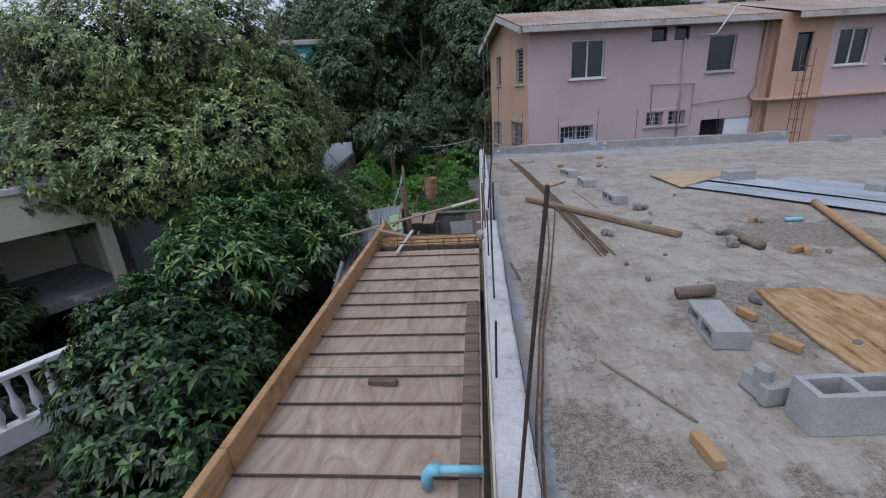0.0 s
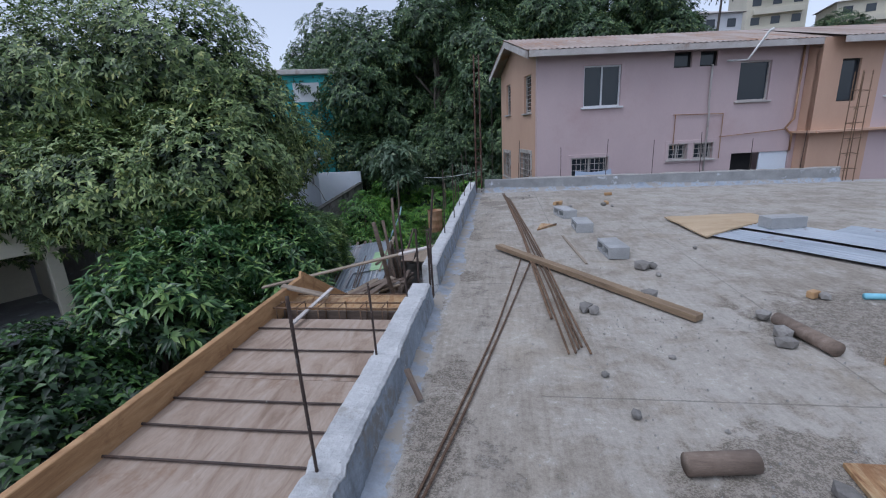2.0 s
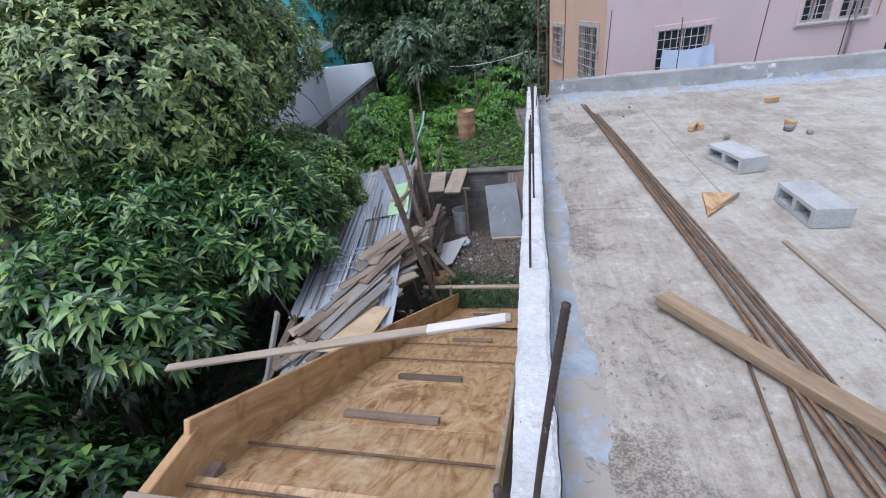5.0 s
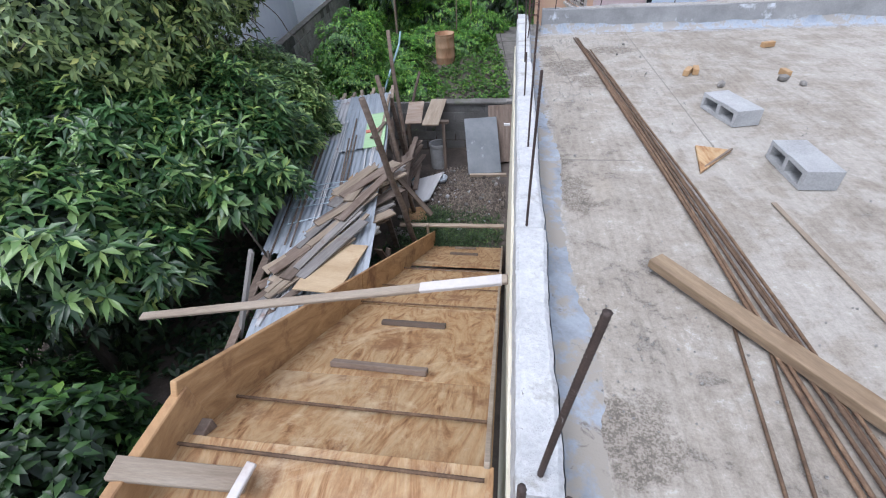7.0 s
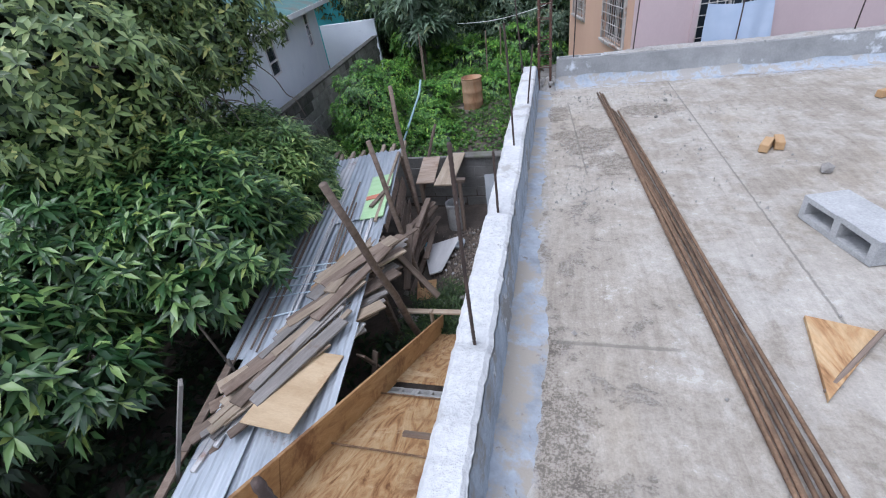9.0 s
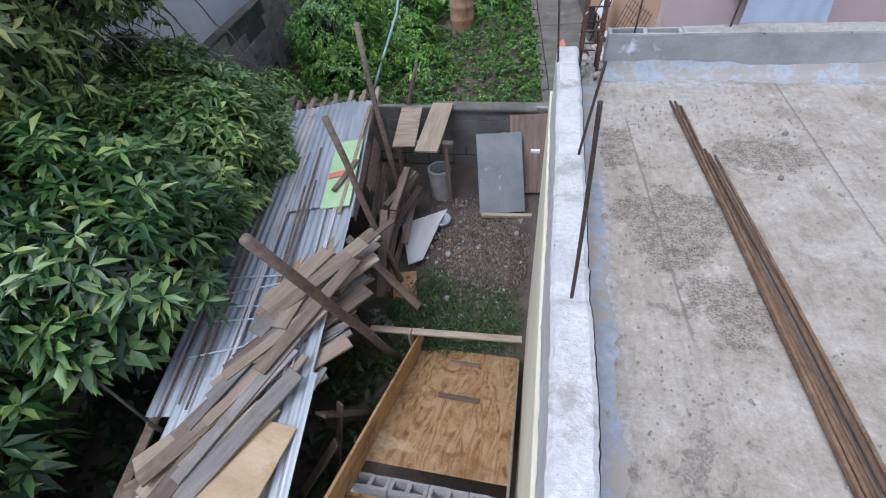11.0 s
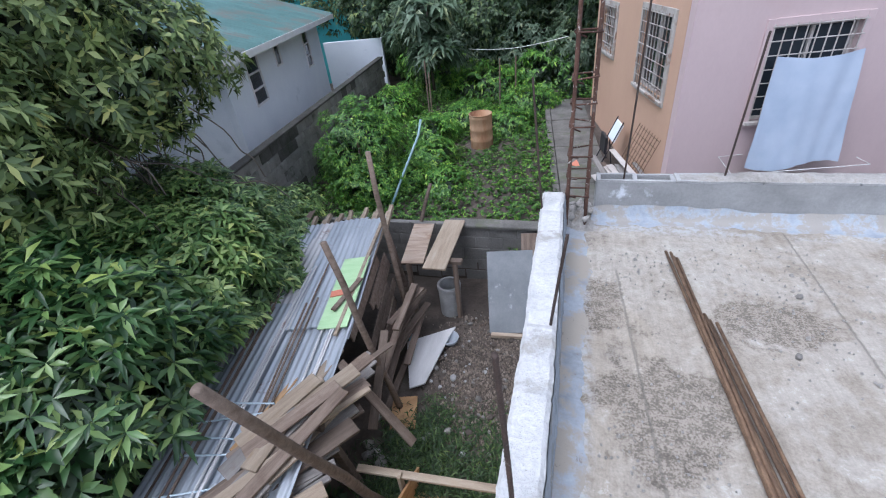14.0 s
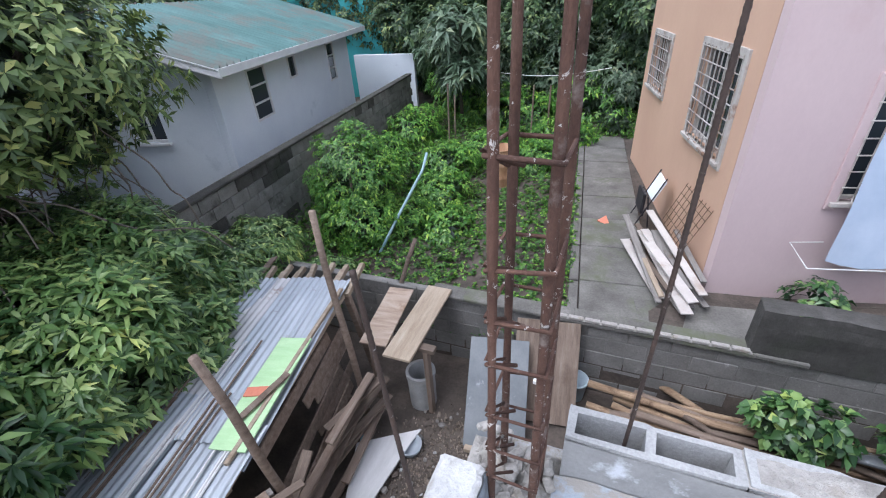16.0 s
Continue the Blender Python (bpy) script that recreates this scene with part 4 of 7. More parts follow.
for x, y, z, lx, ly in ((-0.12, 0.44, 1.14, 0.08, 0.0), (-0.135, 1.155, 0.43, 0.005, 0), (-0.105, 1.93, 0.74, -0.015, 0.0), (-0.13, 2.66, 0.52, 0.0, -0.02), (-0.13, 3.39, 0.73, -0.013, -0.04), (-0.11, 5.04, 0.80, 0.01, 0.0), (-0.088, 5.77, 0.80, 0.0, -0.01), (-0.106, 6.5, 0.47, 0.0, 0.0),
                        (-0.087, 7.2, 0.82, -0.03, 0.0), (-0.083, 7.93, 0.58, 0.063, 0.0), (-0.122, 8.78, 0.85, -0.08, 0.02)):
    solo("starter_bar", bar((0, 0, -0.1), (lx, ly, z), 0.0054), "dark_bar", "upright rusty steel bar set in the white roof edge", "rebar", "starter bars along the roof edge", m=pose(x, y, 0), smooth=True)
for x, z, lx in ((0.245, 1.5, 0.02), (0.73, 0.9, 0.03), (1.5, 0.75, 0.0), (2.3, 0.85, 0.02), (3.1, 0.8, 0.0), (3.9, 0.9, -0.03), (4.7, 0.75, 0.0), (5.5, 0.85, 0.02)):
    solo("starter_bar", bar((0, 0, 0.0), (lx, 0.0, z), 0.0052), "dark_bar", "upright rusty steel bar set in the block parapet", "rebar", "starter bars along the parapet", m=pose(x + 0.02, 9.131, 0.02), smooth=True)
bar_cage("column_rebar", "tall rusty column bars with wire ties", (6.25, 9.15, 0.0), 0.16, 0.16, 1.75, [0.2, 0.45, 0.7, 0.95, 1.2, 1.45])

# ---------------------------------------------------------------- formwork of the balcony and stair
deck = thing("deck_formwork", "weathered plywood deck formwork beside the roof edge", "formwork", at=(-0.76, 0, -0.14))
for y0, y1 in ((-4.4, -3.2), (-3.195, -1.99), (-1.985, -0.78), (-0.775, 0.44), (0.445, 1.66), (1.665, 2.88), (2.885, 3.68)):
    s = Shape().box((1.115, y1 - y0, 0.018), pose(0, (y0 + y1) / 2, -0.009), 0.002)
    part("plywood_sheet", s, "ply_grey", deck)
s = Shape().box((0.085, 6.1, 0.012), pose(0.50, 0.02 - 0.6, 0.008), 0.002)
part("edge_strip", s, "old_timber", deck, "brown timber strip along the wall")
for y0, y1 in ((-4.4, 0.9), (0.905, 4.27)):
    s = Shape().box((0.042, y1 - y0, 0.20), pose(-0.525, (y0 + y1) / 2, 0.04), 0.004)
    part("side_board", s, "ply_board", deck, "orange-brown side board")
s = Shape().box((1.115, 0.30, 0.018), pose(0, 4.02, -0.009), 0.002)
part("plywood_sheet", s, "ply_new", deck, "fresh plywood sheet")
for y in (3.69, 3.86):
    part("trough_side", Shape().box((1.115, 0.018, 0.26), pose(0, y, -0.14), 0.002), "old_timber", deck, "dark side of the beam trough")
part("trough_bottom", Shape().box((1.115, 0.15, 0.018), pose(0, 3.775, -0.27), 0.002), "old_timber", deck, "dark bottom of the beam trough")
for y in (-0.9, -0.65, -0.4, -0.15, 0.1, 0.38, 0.63, 0.88, 1.11, 1.33, 1.56, 1.79, 2.0, 2.24, 2.45, 2.66, 2.92, 3.19, 3.49):
    m, ln = between((-1.29 + rnd.uniform(-0.02, 0.02), y + rnd.uniform(-0.006, 0.006), -0.128), (-0.21, y + rnd.uniform(-0.006, 0.006), -0.128))
    solo("deck_bar", bar((-ln / 2, 0, 0), (ln / 2, 0, 0), 0.0062), "dark_bar", "thin dark steel bar lying across the deck", "rebar", "bars across the deck", m=m, smooth=True)
t = thing("beam_cage", "rusty beam cage of bars and ties", "rebar", at=(-0.74, 3.775, -0.10))
for yy in (-0.055, 0.055):
    for zz in (-0.12, 0.03):
        part("bar", bar((-0.60, yy, zz), (0.56, yy, zz), 0.007), "rust", t, smooth=True)
for i in range(7):
    x = -0.5 + i * 0.165
    s = Shape()
    c = [(x, -0.063, -0.128), (x, 0.063, -0.128), (x + 0.012, 0.063, 0.038), (x, -0.063, 0.038)]
    for k in range(4):
        s.tube([c[k], c[(k + 1) % 4]], 0.0045, 6)
    part("tie", s, "rust", t, smooth=True)
board("cross_stick", (-1.02, 3.52, -0.105), (-0.93, 4.06, -0.04), 0.032, 0.015, "fascia", "short white-painted stick across the beam", "stick")
board("brace", (-1.32, 3.98, 0.01), (-0.95, 4.03, -0.1), 0.07, 0.02, "timber", "short diagonal timber brace at the corner", "brace")

# stair soffit going down along the wall
ang = math.atan2(2.66, 4.37)
S0 = Vector((-0.76, 4.15, -0.16))
SR = Matrix.Translation(S0) @ Matrix.Rotation(-ang, 4, "X")
stair = thing("stair_formwork", "sloping fresh plywood stair formwork along the wall", "formwork", at=SR)
for y0, y1 in ((0.0, 0.62), (0.625, 1.86), (1.875, 3.36), (3.66, 5.4)):
    s = Shape().box((1.10, y1 - y0, 0.018), pose(0, (y0 + y1) / 2, -0.009), 0.002)
    part("plywood_sheet", s, "ply_new", stair)
for y0, y1 in ((-0.02, 1.9), (1.905, 5.42)):
    s = Shape().box((0.025, y1 - y0, 0.26), pose(-0.525, (y0 + y1) / 2, 0.10), 0.003)
    part("side_board", s, "ply_board", stair, "orange-brown side board")
s = Shape().box((0.02, 5.3, 0.05), pose(0.535, 2.65, 0.02), 0.003)
part("wall_batten", s, "timber", stair, "pale batten against the wall")
for y, x0, x1 in ((0.70, -0.27, 0.22), (1.40, -0.21, 0.21), (2.7, -0.1, 0.28), (4.53, -0.16, 0.22), (5.12, -0.16, 0.15)):
    s = Shape().box((x1 - x0, 0.045, 0.03), pose((x0 + x1) / 2, y, 0.016, 0, 0, rnd.uniform(-3, 3)), 0.003)
    part("cleat", s, "old_timber", stair, "short dark timber cleat")
for y in (-0.04, 0.30, 1.86, 2.45, 3.30):
    m, ln = between((-0.53, y, 0.02), (0.53, y + rnd.uniform(-0.02, 0.02), 0.02))
    part("bar", bar((-ln / 2, 0, 0), (ln / 2, 0, 0), 0.0065), "rust", stair, "rusty steel bar", smooth=True, m=m)
board("lath", (-2.02, 4.81, -0.315), (-0.18, 4.76, 0.118), 0.042, 0.018, "timber", "long pale timber lath laid across the formwork and roof edge", "lath", roll=12)
board("tape_sleeve", (-0.53, 4.77, 0.036), (-0.20, 4.76, 0.114), 0.044, 0.021, "fascia", "white tape wound round the end of the lath", "tape", roll=12)
board("lath", (-1.75, 8.62, -2.48), (-0.21, 8.72, -2.52), 0.07, 0.03, "timber", "pale timber batten at the stair foot", "lath")
board("post", (-1.33, 8.62, -2.95), (-1.33, 8.62, -2.45), 0.07, 0.03, "timber", "short timber post at the stair foot", "post")
row = thing("block_row", "row of hollow blocks in the stair formwork", "concrete block", at=SR @ pose(0, 3.5, -0.12))
sb = hollow_block(0.27, 0.19, 0.12, 0.022).mesh("stair_block")
sb.materials.append(M["block"])
for i in range(4):
    part("block", sb, None, row, m=pose(-0.41 + 0.275 * i, 0, 0))
# prop posts under the deck
for y in (-3, -1.5, 0.0, 1.5, 3.0, 4.2):
    board("prop", (-1.25, y, -2.95), (-1.25, y, -0.165), 0.09, 0.05, "old_timber", "rough timber prop under the deck", "prop", "props under the deck")
# blue drain pipe at the edge
t = thing("drain_pipe", "light blue plastic drain pipe with a bend", "pipe", at=(-0.2, 0.83, -0.03))
part("pipe", Shape().tube([(0.0, 0, 0), (-0.2, 0, 0.0)], 0.017, 14), "pvc_blue", t, smooth=True)
part("elbow", Shape().tube([(-0.17, 0, 0), (-0.205, 0, -0.004), (-0.222, 0, -0.03), (-0.222, 0, -0.085)], 0.024, 14), "pvc_blue", t, smooth=True)
board("offcut", (-0.82, 1.50, -0.118), (-0.66, 1.49, -0.118), 0.035, 0.03, "old_timber", "short dark timber offcut on the deck", "offcut")

# ---------------------------------------------------------------- loose things on the roof
lying = hollow_block(0.365, 0.175, 0.105, 0.022, 1)
lying_mesh = lying.mesh("hollow_block")
lying_mesh.materials.append(M["block"])
upright = hollow_block(0.37, 0.18, 0.14, 0.026)


def loose_block(x, y, turn, z=0.0525, flat=True, label="grey hollow concrete block lying on the roof"):
    m = pose(x, y, z + 0.003, 0, 0, turn) @ (pose(0, 0, 0, 90, 0, 0) if flat else Matrix())
    ob = part("concrete_block", lying_mesh, None)
    ob.matrix_world = m
    tagged(ob, label, "concrete block", "concrete blocks on the roof")
    return ob


loose_block(1.095, 1.755, 86)
loose_block(1.452, 4.832, 94)
loose_block(1.352, 5.832, 91)
loose_block(1.27, 6.615, 104)
loose_block(3.25, 5.55, 10, 0.11, label="grey hollow concrete block on the zinc sheets")
loose_block(4.35, 4.72, 30)
loose_block(7.05, 9.0, 15)
loose_block(8.5, 9.5, 5)
loose_block(8.1, 8.8, 40)
ob = solo("concrete_block", upright, "block", "grey hollow concrete block standing with its cores up", "concrete block", "concrete blocks on the roof", m=pose(1.235, 1.05, 0.093, 0, 0, 3))

brk = Shape()
brk.box((0.15, 0.05, 0.10), pose(0, 0, 0.05, 0, 0, 10), 0.008)
brk.box((0.05, 0.12, 0.09), pose(-0.05, 0.07, 0.045, 0, 8, 10), 0.008)
brk.box((0.05, 0.07, 0.17), pose(-0.045, 0.03, 0.085, 0, -8, 20), 0.01)
solo("broken_block", brk, "block", "broken piece of grey concrete block", "broken block", m=pose(1.05, 1.17, 0.002))


def stone(name, x, y, r, material="rubble", label="small lump of broken concrete", z=0.0, group="rubble on the roof", squash=0.7, seed=0):
    g = random.Random(seed)
    s = Shape()
    bm = bmesh.new()
    bmesh.ops.create_icosphere(bm, subdivisions=1, radius=1)
    for v in bm.verts:
        v.co *= g.uniform(0.72, 1.15)
    s.add([(v.co.x * r, v.co.y * r * 0.8, v.co.z * r * squash) for v in bm.verts], [[v.index for v in f.verts] for f in bm.faces])
    bm.free()
    return solo(name, s, material, label, "rubble", group, m=pose(x, y, z + r * squash * 0.75, 0, 0, g.uniform(0, 360)))


for i, (x, y, r) in enumerate(((0.995, 2.47, 0.03), (1.645, 4.2, 0.03), (1.58, 4.38, 0.075), (1.66, 4.40, 0.05), (1.96, 3.43, 0.06), (1.90, 3.10, 0.055), (1.94, 3.2, 0.06), (1.43, 3.74, 0.075), (0.98, 3.53, 0.06), (1.03, 3.50, 0.05), (0.94, 2.77, 0.025),
                              (1.32, 1.16, 0.045), (2.2, 4.95, 0.03), (1.5, 2.1, 0.055), (1.42, 7.2, 0.04), (1.9, 7.3, 0.05), (2.0, 7.2, 0.035), (2.5, 3.75, 0.045), (0.8, 8.1, 0.018), (0.92, 8.45, 0.02),
                              (1.7, 1.6, 0.03), (2.5, 2.9, 0.03), (0.95, 4.25, 0.02), (1.1, 4.15, 0.02), (1.3, 2.95, 0.02))):
    stone("rubble", x, y, r, seed=i)
# grit and small chips, too many to count
s = Shape()
for i in range(1900):
    if i % 5 < 3:
        cx, cy, sp = rnd.choice(((0.35, 1.55, 0.2), (1.45, 2.05, 0.3), (1.9, 3.1, 0.35), (1.2, 3.3, 0.4), (0.9, 7.2, 0.35), (0.25, 7.0, 0.15), (0.35, 4.6, 0.2), (1.2, 8.2, 0.4), (0.5, 1.0, 0.25), (0.35, 8.55, 0.12), (0.9, 8.3, 0.2), (0.75, 8.62, 0.2), (0.25, 7.6, 0.15)))
        x, y = rnd.gauss(cx, sp), rnd.gauss(cy, sp)
    else:
        x, y = rnd.uniform(0.15, 4), rnd.uniform(-1, 8.9)
    if x < 0.1 or y > 8.9:
        continue
    r = rnd.uniform(0.002, 0.007) * (1.8 if rnd.random() < 0.05 else 1)
    a = rnd.uniform(0, 6.28)
    c, d = math.cos(a) * r, math.sin(a) * r
    s.add([(x + c, y + d, 0.004), (x - d, y + c, 0.004), (x - c, y - d, 0.004), (x + d * 0.8, y - c, 0.004), (x, y, 0.006 + r * 1.1)], [(0, 1, 4), (1, 2, 4), (2, 3, 4), (3, 0, 4)])
solo("grit", s, "mortar", "scattered grit and mortar crumbs on the roof", "grit", kind="stuff")

# bundle of steel bars, loose bars and planks
b0, b1 = Vector((0.50, 8.73, 0.012)), Vector((0.81, 2.95, 0.012))
for i in range(8):
    k = rnd.uniform(0, 0.9) if i else 0.0
    off = (i - 4) * 0.011
    e = rnd.uniform(0.0, 0.14) if i > 2 else rnd.uniform(0.42, 0.5)
    p = b0.lerp(b1, (0.06 if i > 3 else 0.0) + 0.004 * i) + Vector((off, 0, 0.004 + (i % 2) * 0.01))
    q = b1 + Vector((off * 1.6 + rnd.uniform(-0.02, 0.05), e, (i % 3) * 0.006))
    s = Shape()
    pts = [p.lerp(q, j / 6) + Vector((0.006 * math.sin(j * 2 + i) + 0.03 * math.sin(j / 6 * math.pi), 0, 0)) for j in range(7)]
    s.tube(pts, 0.0065, 7)
    solo("steel_bar", s, "rust", "long rusty steel bar in a bundle on the roof", "rebar", "bundle of steel bars", smooth=True)
def bent_line(pts, n=6):
    """A smooth line through the points."""
    p = [Vector(q) for q in pts]
    p = [p[0] * 2 - p[1]] + p + [p[-1] * 2 - p[-2]]
    out = []
    for k in range(1, len(p) - 2):
        a, b, c, d = p[k - 1:k + 3]
        for j in range(n):
            s = j / n
            out.append(0.5 * (2 * b + (c - a) * s + (2 * a - 5 * b + 4 * c - d) * s ** 2 + (3 * b - a - 3 * c + d) * s ** 3))
    return out + [p[-2]]


for pts in (((0.625, 4.69, 0.01), (0.475, 3.62, 0.01), (0.395, 3.1, 0.01), (0.27, 2.45, 0.01), (0.15, 1.84, 0.014), (0.065, 1.28, 0.05), (0.0, 0.85, 0.10), (-0.06, 0.3, 0.114), (-0.11, -0.5, 0.114)),
            ((0.715, 4.66, 0.01), (0.52, 3.6, 0.01), (0.43, 3.12, 0.01), (0.30, 2.45, 0.012), (0.172, 1.84, 0.016), (0.085, 1.28, 0.05), (0.02, 0.84, 0.10), (-0.03, 0.3, 0.114), (-0.07, -0.5, 0.114))):
    s = Shape().tube(bent_line(pts), 0.0058, 7)
    solo("steel_bar", s, "rust", "single long steel bar lying on the roof", "rebar", "loose steel bars", smooth=True)
board("plank", (0.42, 5.0, 0.045), (1.60, 3.38, 0.03), 0.075, 0.04, "golden_timber", "long thick golden-brown timber plank across the bars", "plank")
board("wood_sliver", (0.10, 2.52, 0.012), (0.03, 2.58, 0.13), 0.03, 0.008, "old_timber", "short pointed wood sliver leaning on the kerb", "stick")
board("stick", (0.402, 1.478, 0.012), (0.674, 1.039, 0.012), 0.012, 0.01, "old_timber", "thin wooden stick on the roof", "stick")
board("lath", (1.10, 5.52, 0.008), (1.17, 4.52, 0.008), 0.025, 0.008, "timber", "thin pale lath on the roof", "lath")
board("stick", (0.857, 5.83, 0.01), (1.098, 6.07, 0.026), 0.014, 0.012, "old_timber", "short dark stick on the roof", "stick")
tri = Shape().prism([(-0.08, -0.15), (0.17, 0.12), (-0.01, 0.18)], 0.0, 0.014)
solo("plywood_offcut", tri, "ply_new", "triangular plywood offcut on the roof", "plywood offcut", m=pose(0.93, 5.95, 0.004, 0, 0, 0))
for x, y, t, l in ((0.63, 0.88, 98, 0.15), (1.36, 1.59, 120, 0.14), (1.345, 1.91, 110, 0.11), (2.28, 2.93, 20, 0.12), (2.34, 2.9, 60, 0.11), (2.44, 3.77, 30, 0.07), (1.26, 7.5, 60, 0.13), (1.33, 7.53, 75, 0.12), (1.97, 7.43, 95, 0.1), (2.18, 8.26, 20, 0.12)):
    s = Shape().box((l, 0.045, 0.045), None, 0.003)
    solo("wood_offcut", s, "yellow_wood", "short yellow pine offcut on the roof", "wood offcut", "pine offcuts", m=pose(x, y, 0.027, 0, 0, t))
# old plywood pieces
s = Shape().prism([(1.59, 2.25), (1.95, 2.25), (2.3, 2.02), (2.35, 1.2), (1.75, 1.02), (1.55, 1.26), (1.53, 1.63), (1.55, 1.95)], 0.005, 0.02)
solo("plywood_sheet", s, "ply_new", "torn plywood sheet on the roof", "plywood sheet")
s = Shape().grid(10, 6, lambda u, v: (2.38 + 0.06 * v + u * (1.0 + 0.02 * v), 6.26 - 0.98 * v + u * (0.12 + 0.55 * v), 0.022 + 0.03 * math.sin(u * 3.1) * v + 0.01 * noise.noise((u * 6, v * 5, 0))))
o = solo("plywood_sheet", s, "tan_ply", "warped plywood sheet with a torn edge", "plywood sheet")
mod = o.modifiers.new("thick", "SOLIDIFY")
mod.thickness = 0.015


def corrugated(w, l, pitch=0.076, depth=0.009, nl=6):
    nw = int(w / pitch * 6)
    return Shape().grid(nw, nl, lambda u, v: ((u - 0.5) * w, (v - 0.5) * l, depth * math.sin(2 * math.pi * u * w / pitch) + 0.006 * noise.noise((u * 3, v * 4, w))))


for p, turn, w, l, z in (((3.33, 4.60), 36, 0.45, 2.3, 0.03), ((3.68, 4.85), 34, 0.45, 2.2, 0.05), ((4.30, 4.72), 36, 0.5, 1.9, 0.03)):
    solo("zinc_sheet", corrugated(w, l), "zinc", "pale corrugated zinc sheet lying on the roof", "roof sheet", "zinc sheets on the roof", m=pose(*p, z, 0, 0, turn), smooth=True)
s = Shape()
pts = [Vector((3.32, 4.25, 0.04)).lerp(Vector((2.45, 1.85, 0.04)), j / 12) for j in range(13)]
s.tube(pts, [0.033 if j % 3 else 0.038 for j in range(13)], 10)
solo("bamboo_pole", s, "yellow_wood", "yellow bamboo pole lying on the roof", "pole", smooth=True)
for p, q, r in (((1.07, 2.18, 0.04), (1.30, 2.21, 0.04), 0.038), ((2.0, 3.36, 0.04), (2.07, 3.0, 0.04), 0.038)):
    s = Shape().tube([p, Vector(p).lerp(Vector(q), 0.5), q], r, 14)
    solo("log", s, "old_timber", "short round log offcut on the roof", "log", "logs on the roof", smooth=True)
    d = (Vector(q) - Vector(p)).normalized()
s = Shape().tube([(2.72, 3.75, 0.02), (2.87, 3.74, 0.02)], 0.02, 12)
solo("plastic_bottle", s, "pvc_blue", "small turquoise plastic bottle on the roof", "bottle", smooth=True)

# ---------------------------------------------------------------- shed with zinc roof and wood pile
so_far = known()
shed = thing("shed", "low lean-to shed with a corrugated zinc roof", "shed", at=pose(-2.42, 8.55, -1.84, 4.5, -6, 8.5))
for i, (x, y, w, l, mt) in enumerate(((-0.62, 1.9, 0.34, 2.2, "zinc"), (-0.34, 2.0, 0.42, 2.0, "zinc_white"), (0.02, 2.0, 0.5, 2.0, "zinc"), (0.36, 1.9, 0.34, 2.1, "zinc"), (-0.66, 0.0, 0.34, 2.2, "zinc"), (-0.40, 0.3, 0.46, 2.2, "zinc"), (-0.02, 0.4, 0.5, 2.1, "zinc"), (0.36, 0.0, 0.34, 2.4, "zinc"),
                                      (-0.38, -1.9, 0.46, 2.3, "zinc"), (0.04, -1.7, 0.5, 2.4, "zinc"), (0.38, -1.9, 0.3, 2.2, "zinc"))):
    part("roof_sheet", corrugated(w, l, nl=4), mt, shed, m=pose(x, y, 0.012 * (i % 3) + rnd.uniform(0, 0.006), rnd.uniform(-0.8, 0.8), rnd.uniform(-1, 1), rnd.uniform(-1.5, 1.5)), smooth=True)
for x in (-0.5, -0.3, -0.12, 0.08, 0.28, 0.45):
    part("rafter", Shape().box((0.045, 5.9 + rnd.uniform(-0.1, 0.25), 0.05), None, 0.004), "timber", shed, m=pose(x, 0.15 + rnd.uniform(-0.03, 0.1), -0.055, 0, 0, rnd.uniform(-0.5, 0.5)))
for x, y in ((-0.52, 2.85), (0.5, 2.8), (-0.52, 0.2), (0.5, 0.0), (-0.52, -2.6), (0.5, -2.6)):
    part("post", Shape().box((0.07, 0.07, 1.27), None, 0.006), "old_timber", shed, m=pose(x, y, -0.70))
for i in range(7):
    part("wall_board", Shape().box((0.02, 0.8 + rnd.uniform(0, 0.6), 0.13), None, 0.003), "old_timber", shed, m=pose(0.46 + 0.02 * (i % 2), 1.9 + rnd.uniform(-0.4, 0.4), -0.2 - 0.15 * i, rnd.uniform(-4, 4), 0, 0))
for i in range(13):
    x = -0.50 + 0.27 * (i % 4) + rnd.uniform(-0.05, 0.05)
    part("batten", Shape().tube([(x, -0.6 + rnd.uniform(-0.6, 0.4), 0.05), (x + rnd.uniform(-0.06, 0.06), 1.6 + rnd.uniform(-0.4, 0.5), 0.045)], 0.011, 6), "zinc_white" if i % 2 else "old_timber", shed, "thin pale rod lying on the roof")
for i in range(5):
    part("side_plank", Shape().box((0.11, 2.3, 0.02), None, 0.003), "old_timber", shed, "weathered plank along the edge", m=pose(-0.78 + 0.03 * (i % 2), -1.9 + 1.05 * i, -0.02 + 0.014 * (i % 2), 0, -12, rnd.uniform(-2, 2)))
for i in range(7):
    part("purlin_end", Shape().box((0.055, 0.5, 0.055), None, 0.004), "timber", shed, "pale projecting purlin end", m=pose(-0.62 + 0.19 * i, 2.98 + rnd.uniform(-0.05, 0.08), -0.03, rnd.uniform(2, 8), 0, rnd.uniform(-8, 8)))
for i in range(5):
    y = -0.55 + 0.16 * i
    part("blue_rod", Shape().tube([(-0.62, y + rnd.uniform(-0.1, 0.1), 0.05), (0.1 + rnd.uniform(-0.2, 0.1), y + 0.12 + rnd.uniform(-0.1, 0.1), 0.055)], 0.008, 6), "bucket_blue", shed, "thin light blue rod on the roof")
SH = shed.matrix_world


def on_shed(x, y, z, rz=0.0, ry=0.0, rx=0.0):
    return SH @ pose(x, y, z, rx, ry, rz)


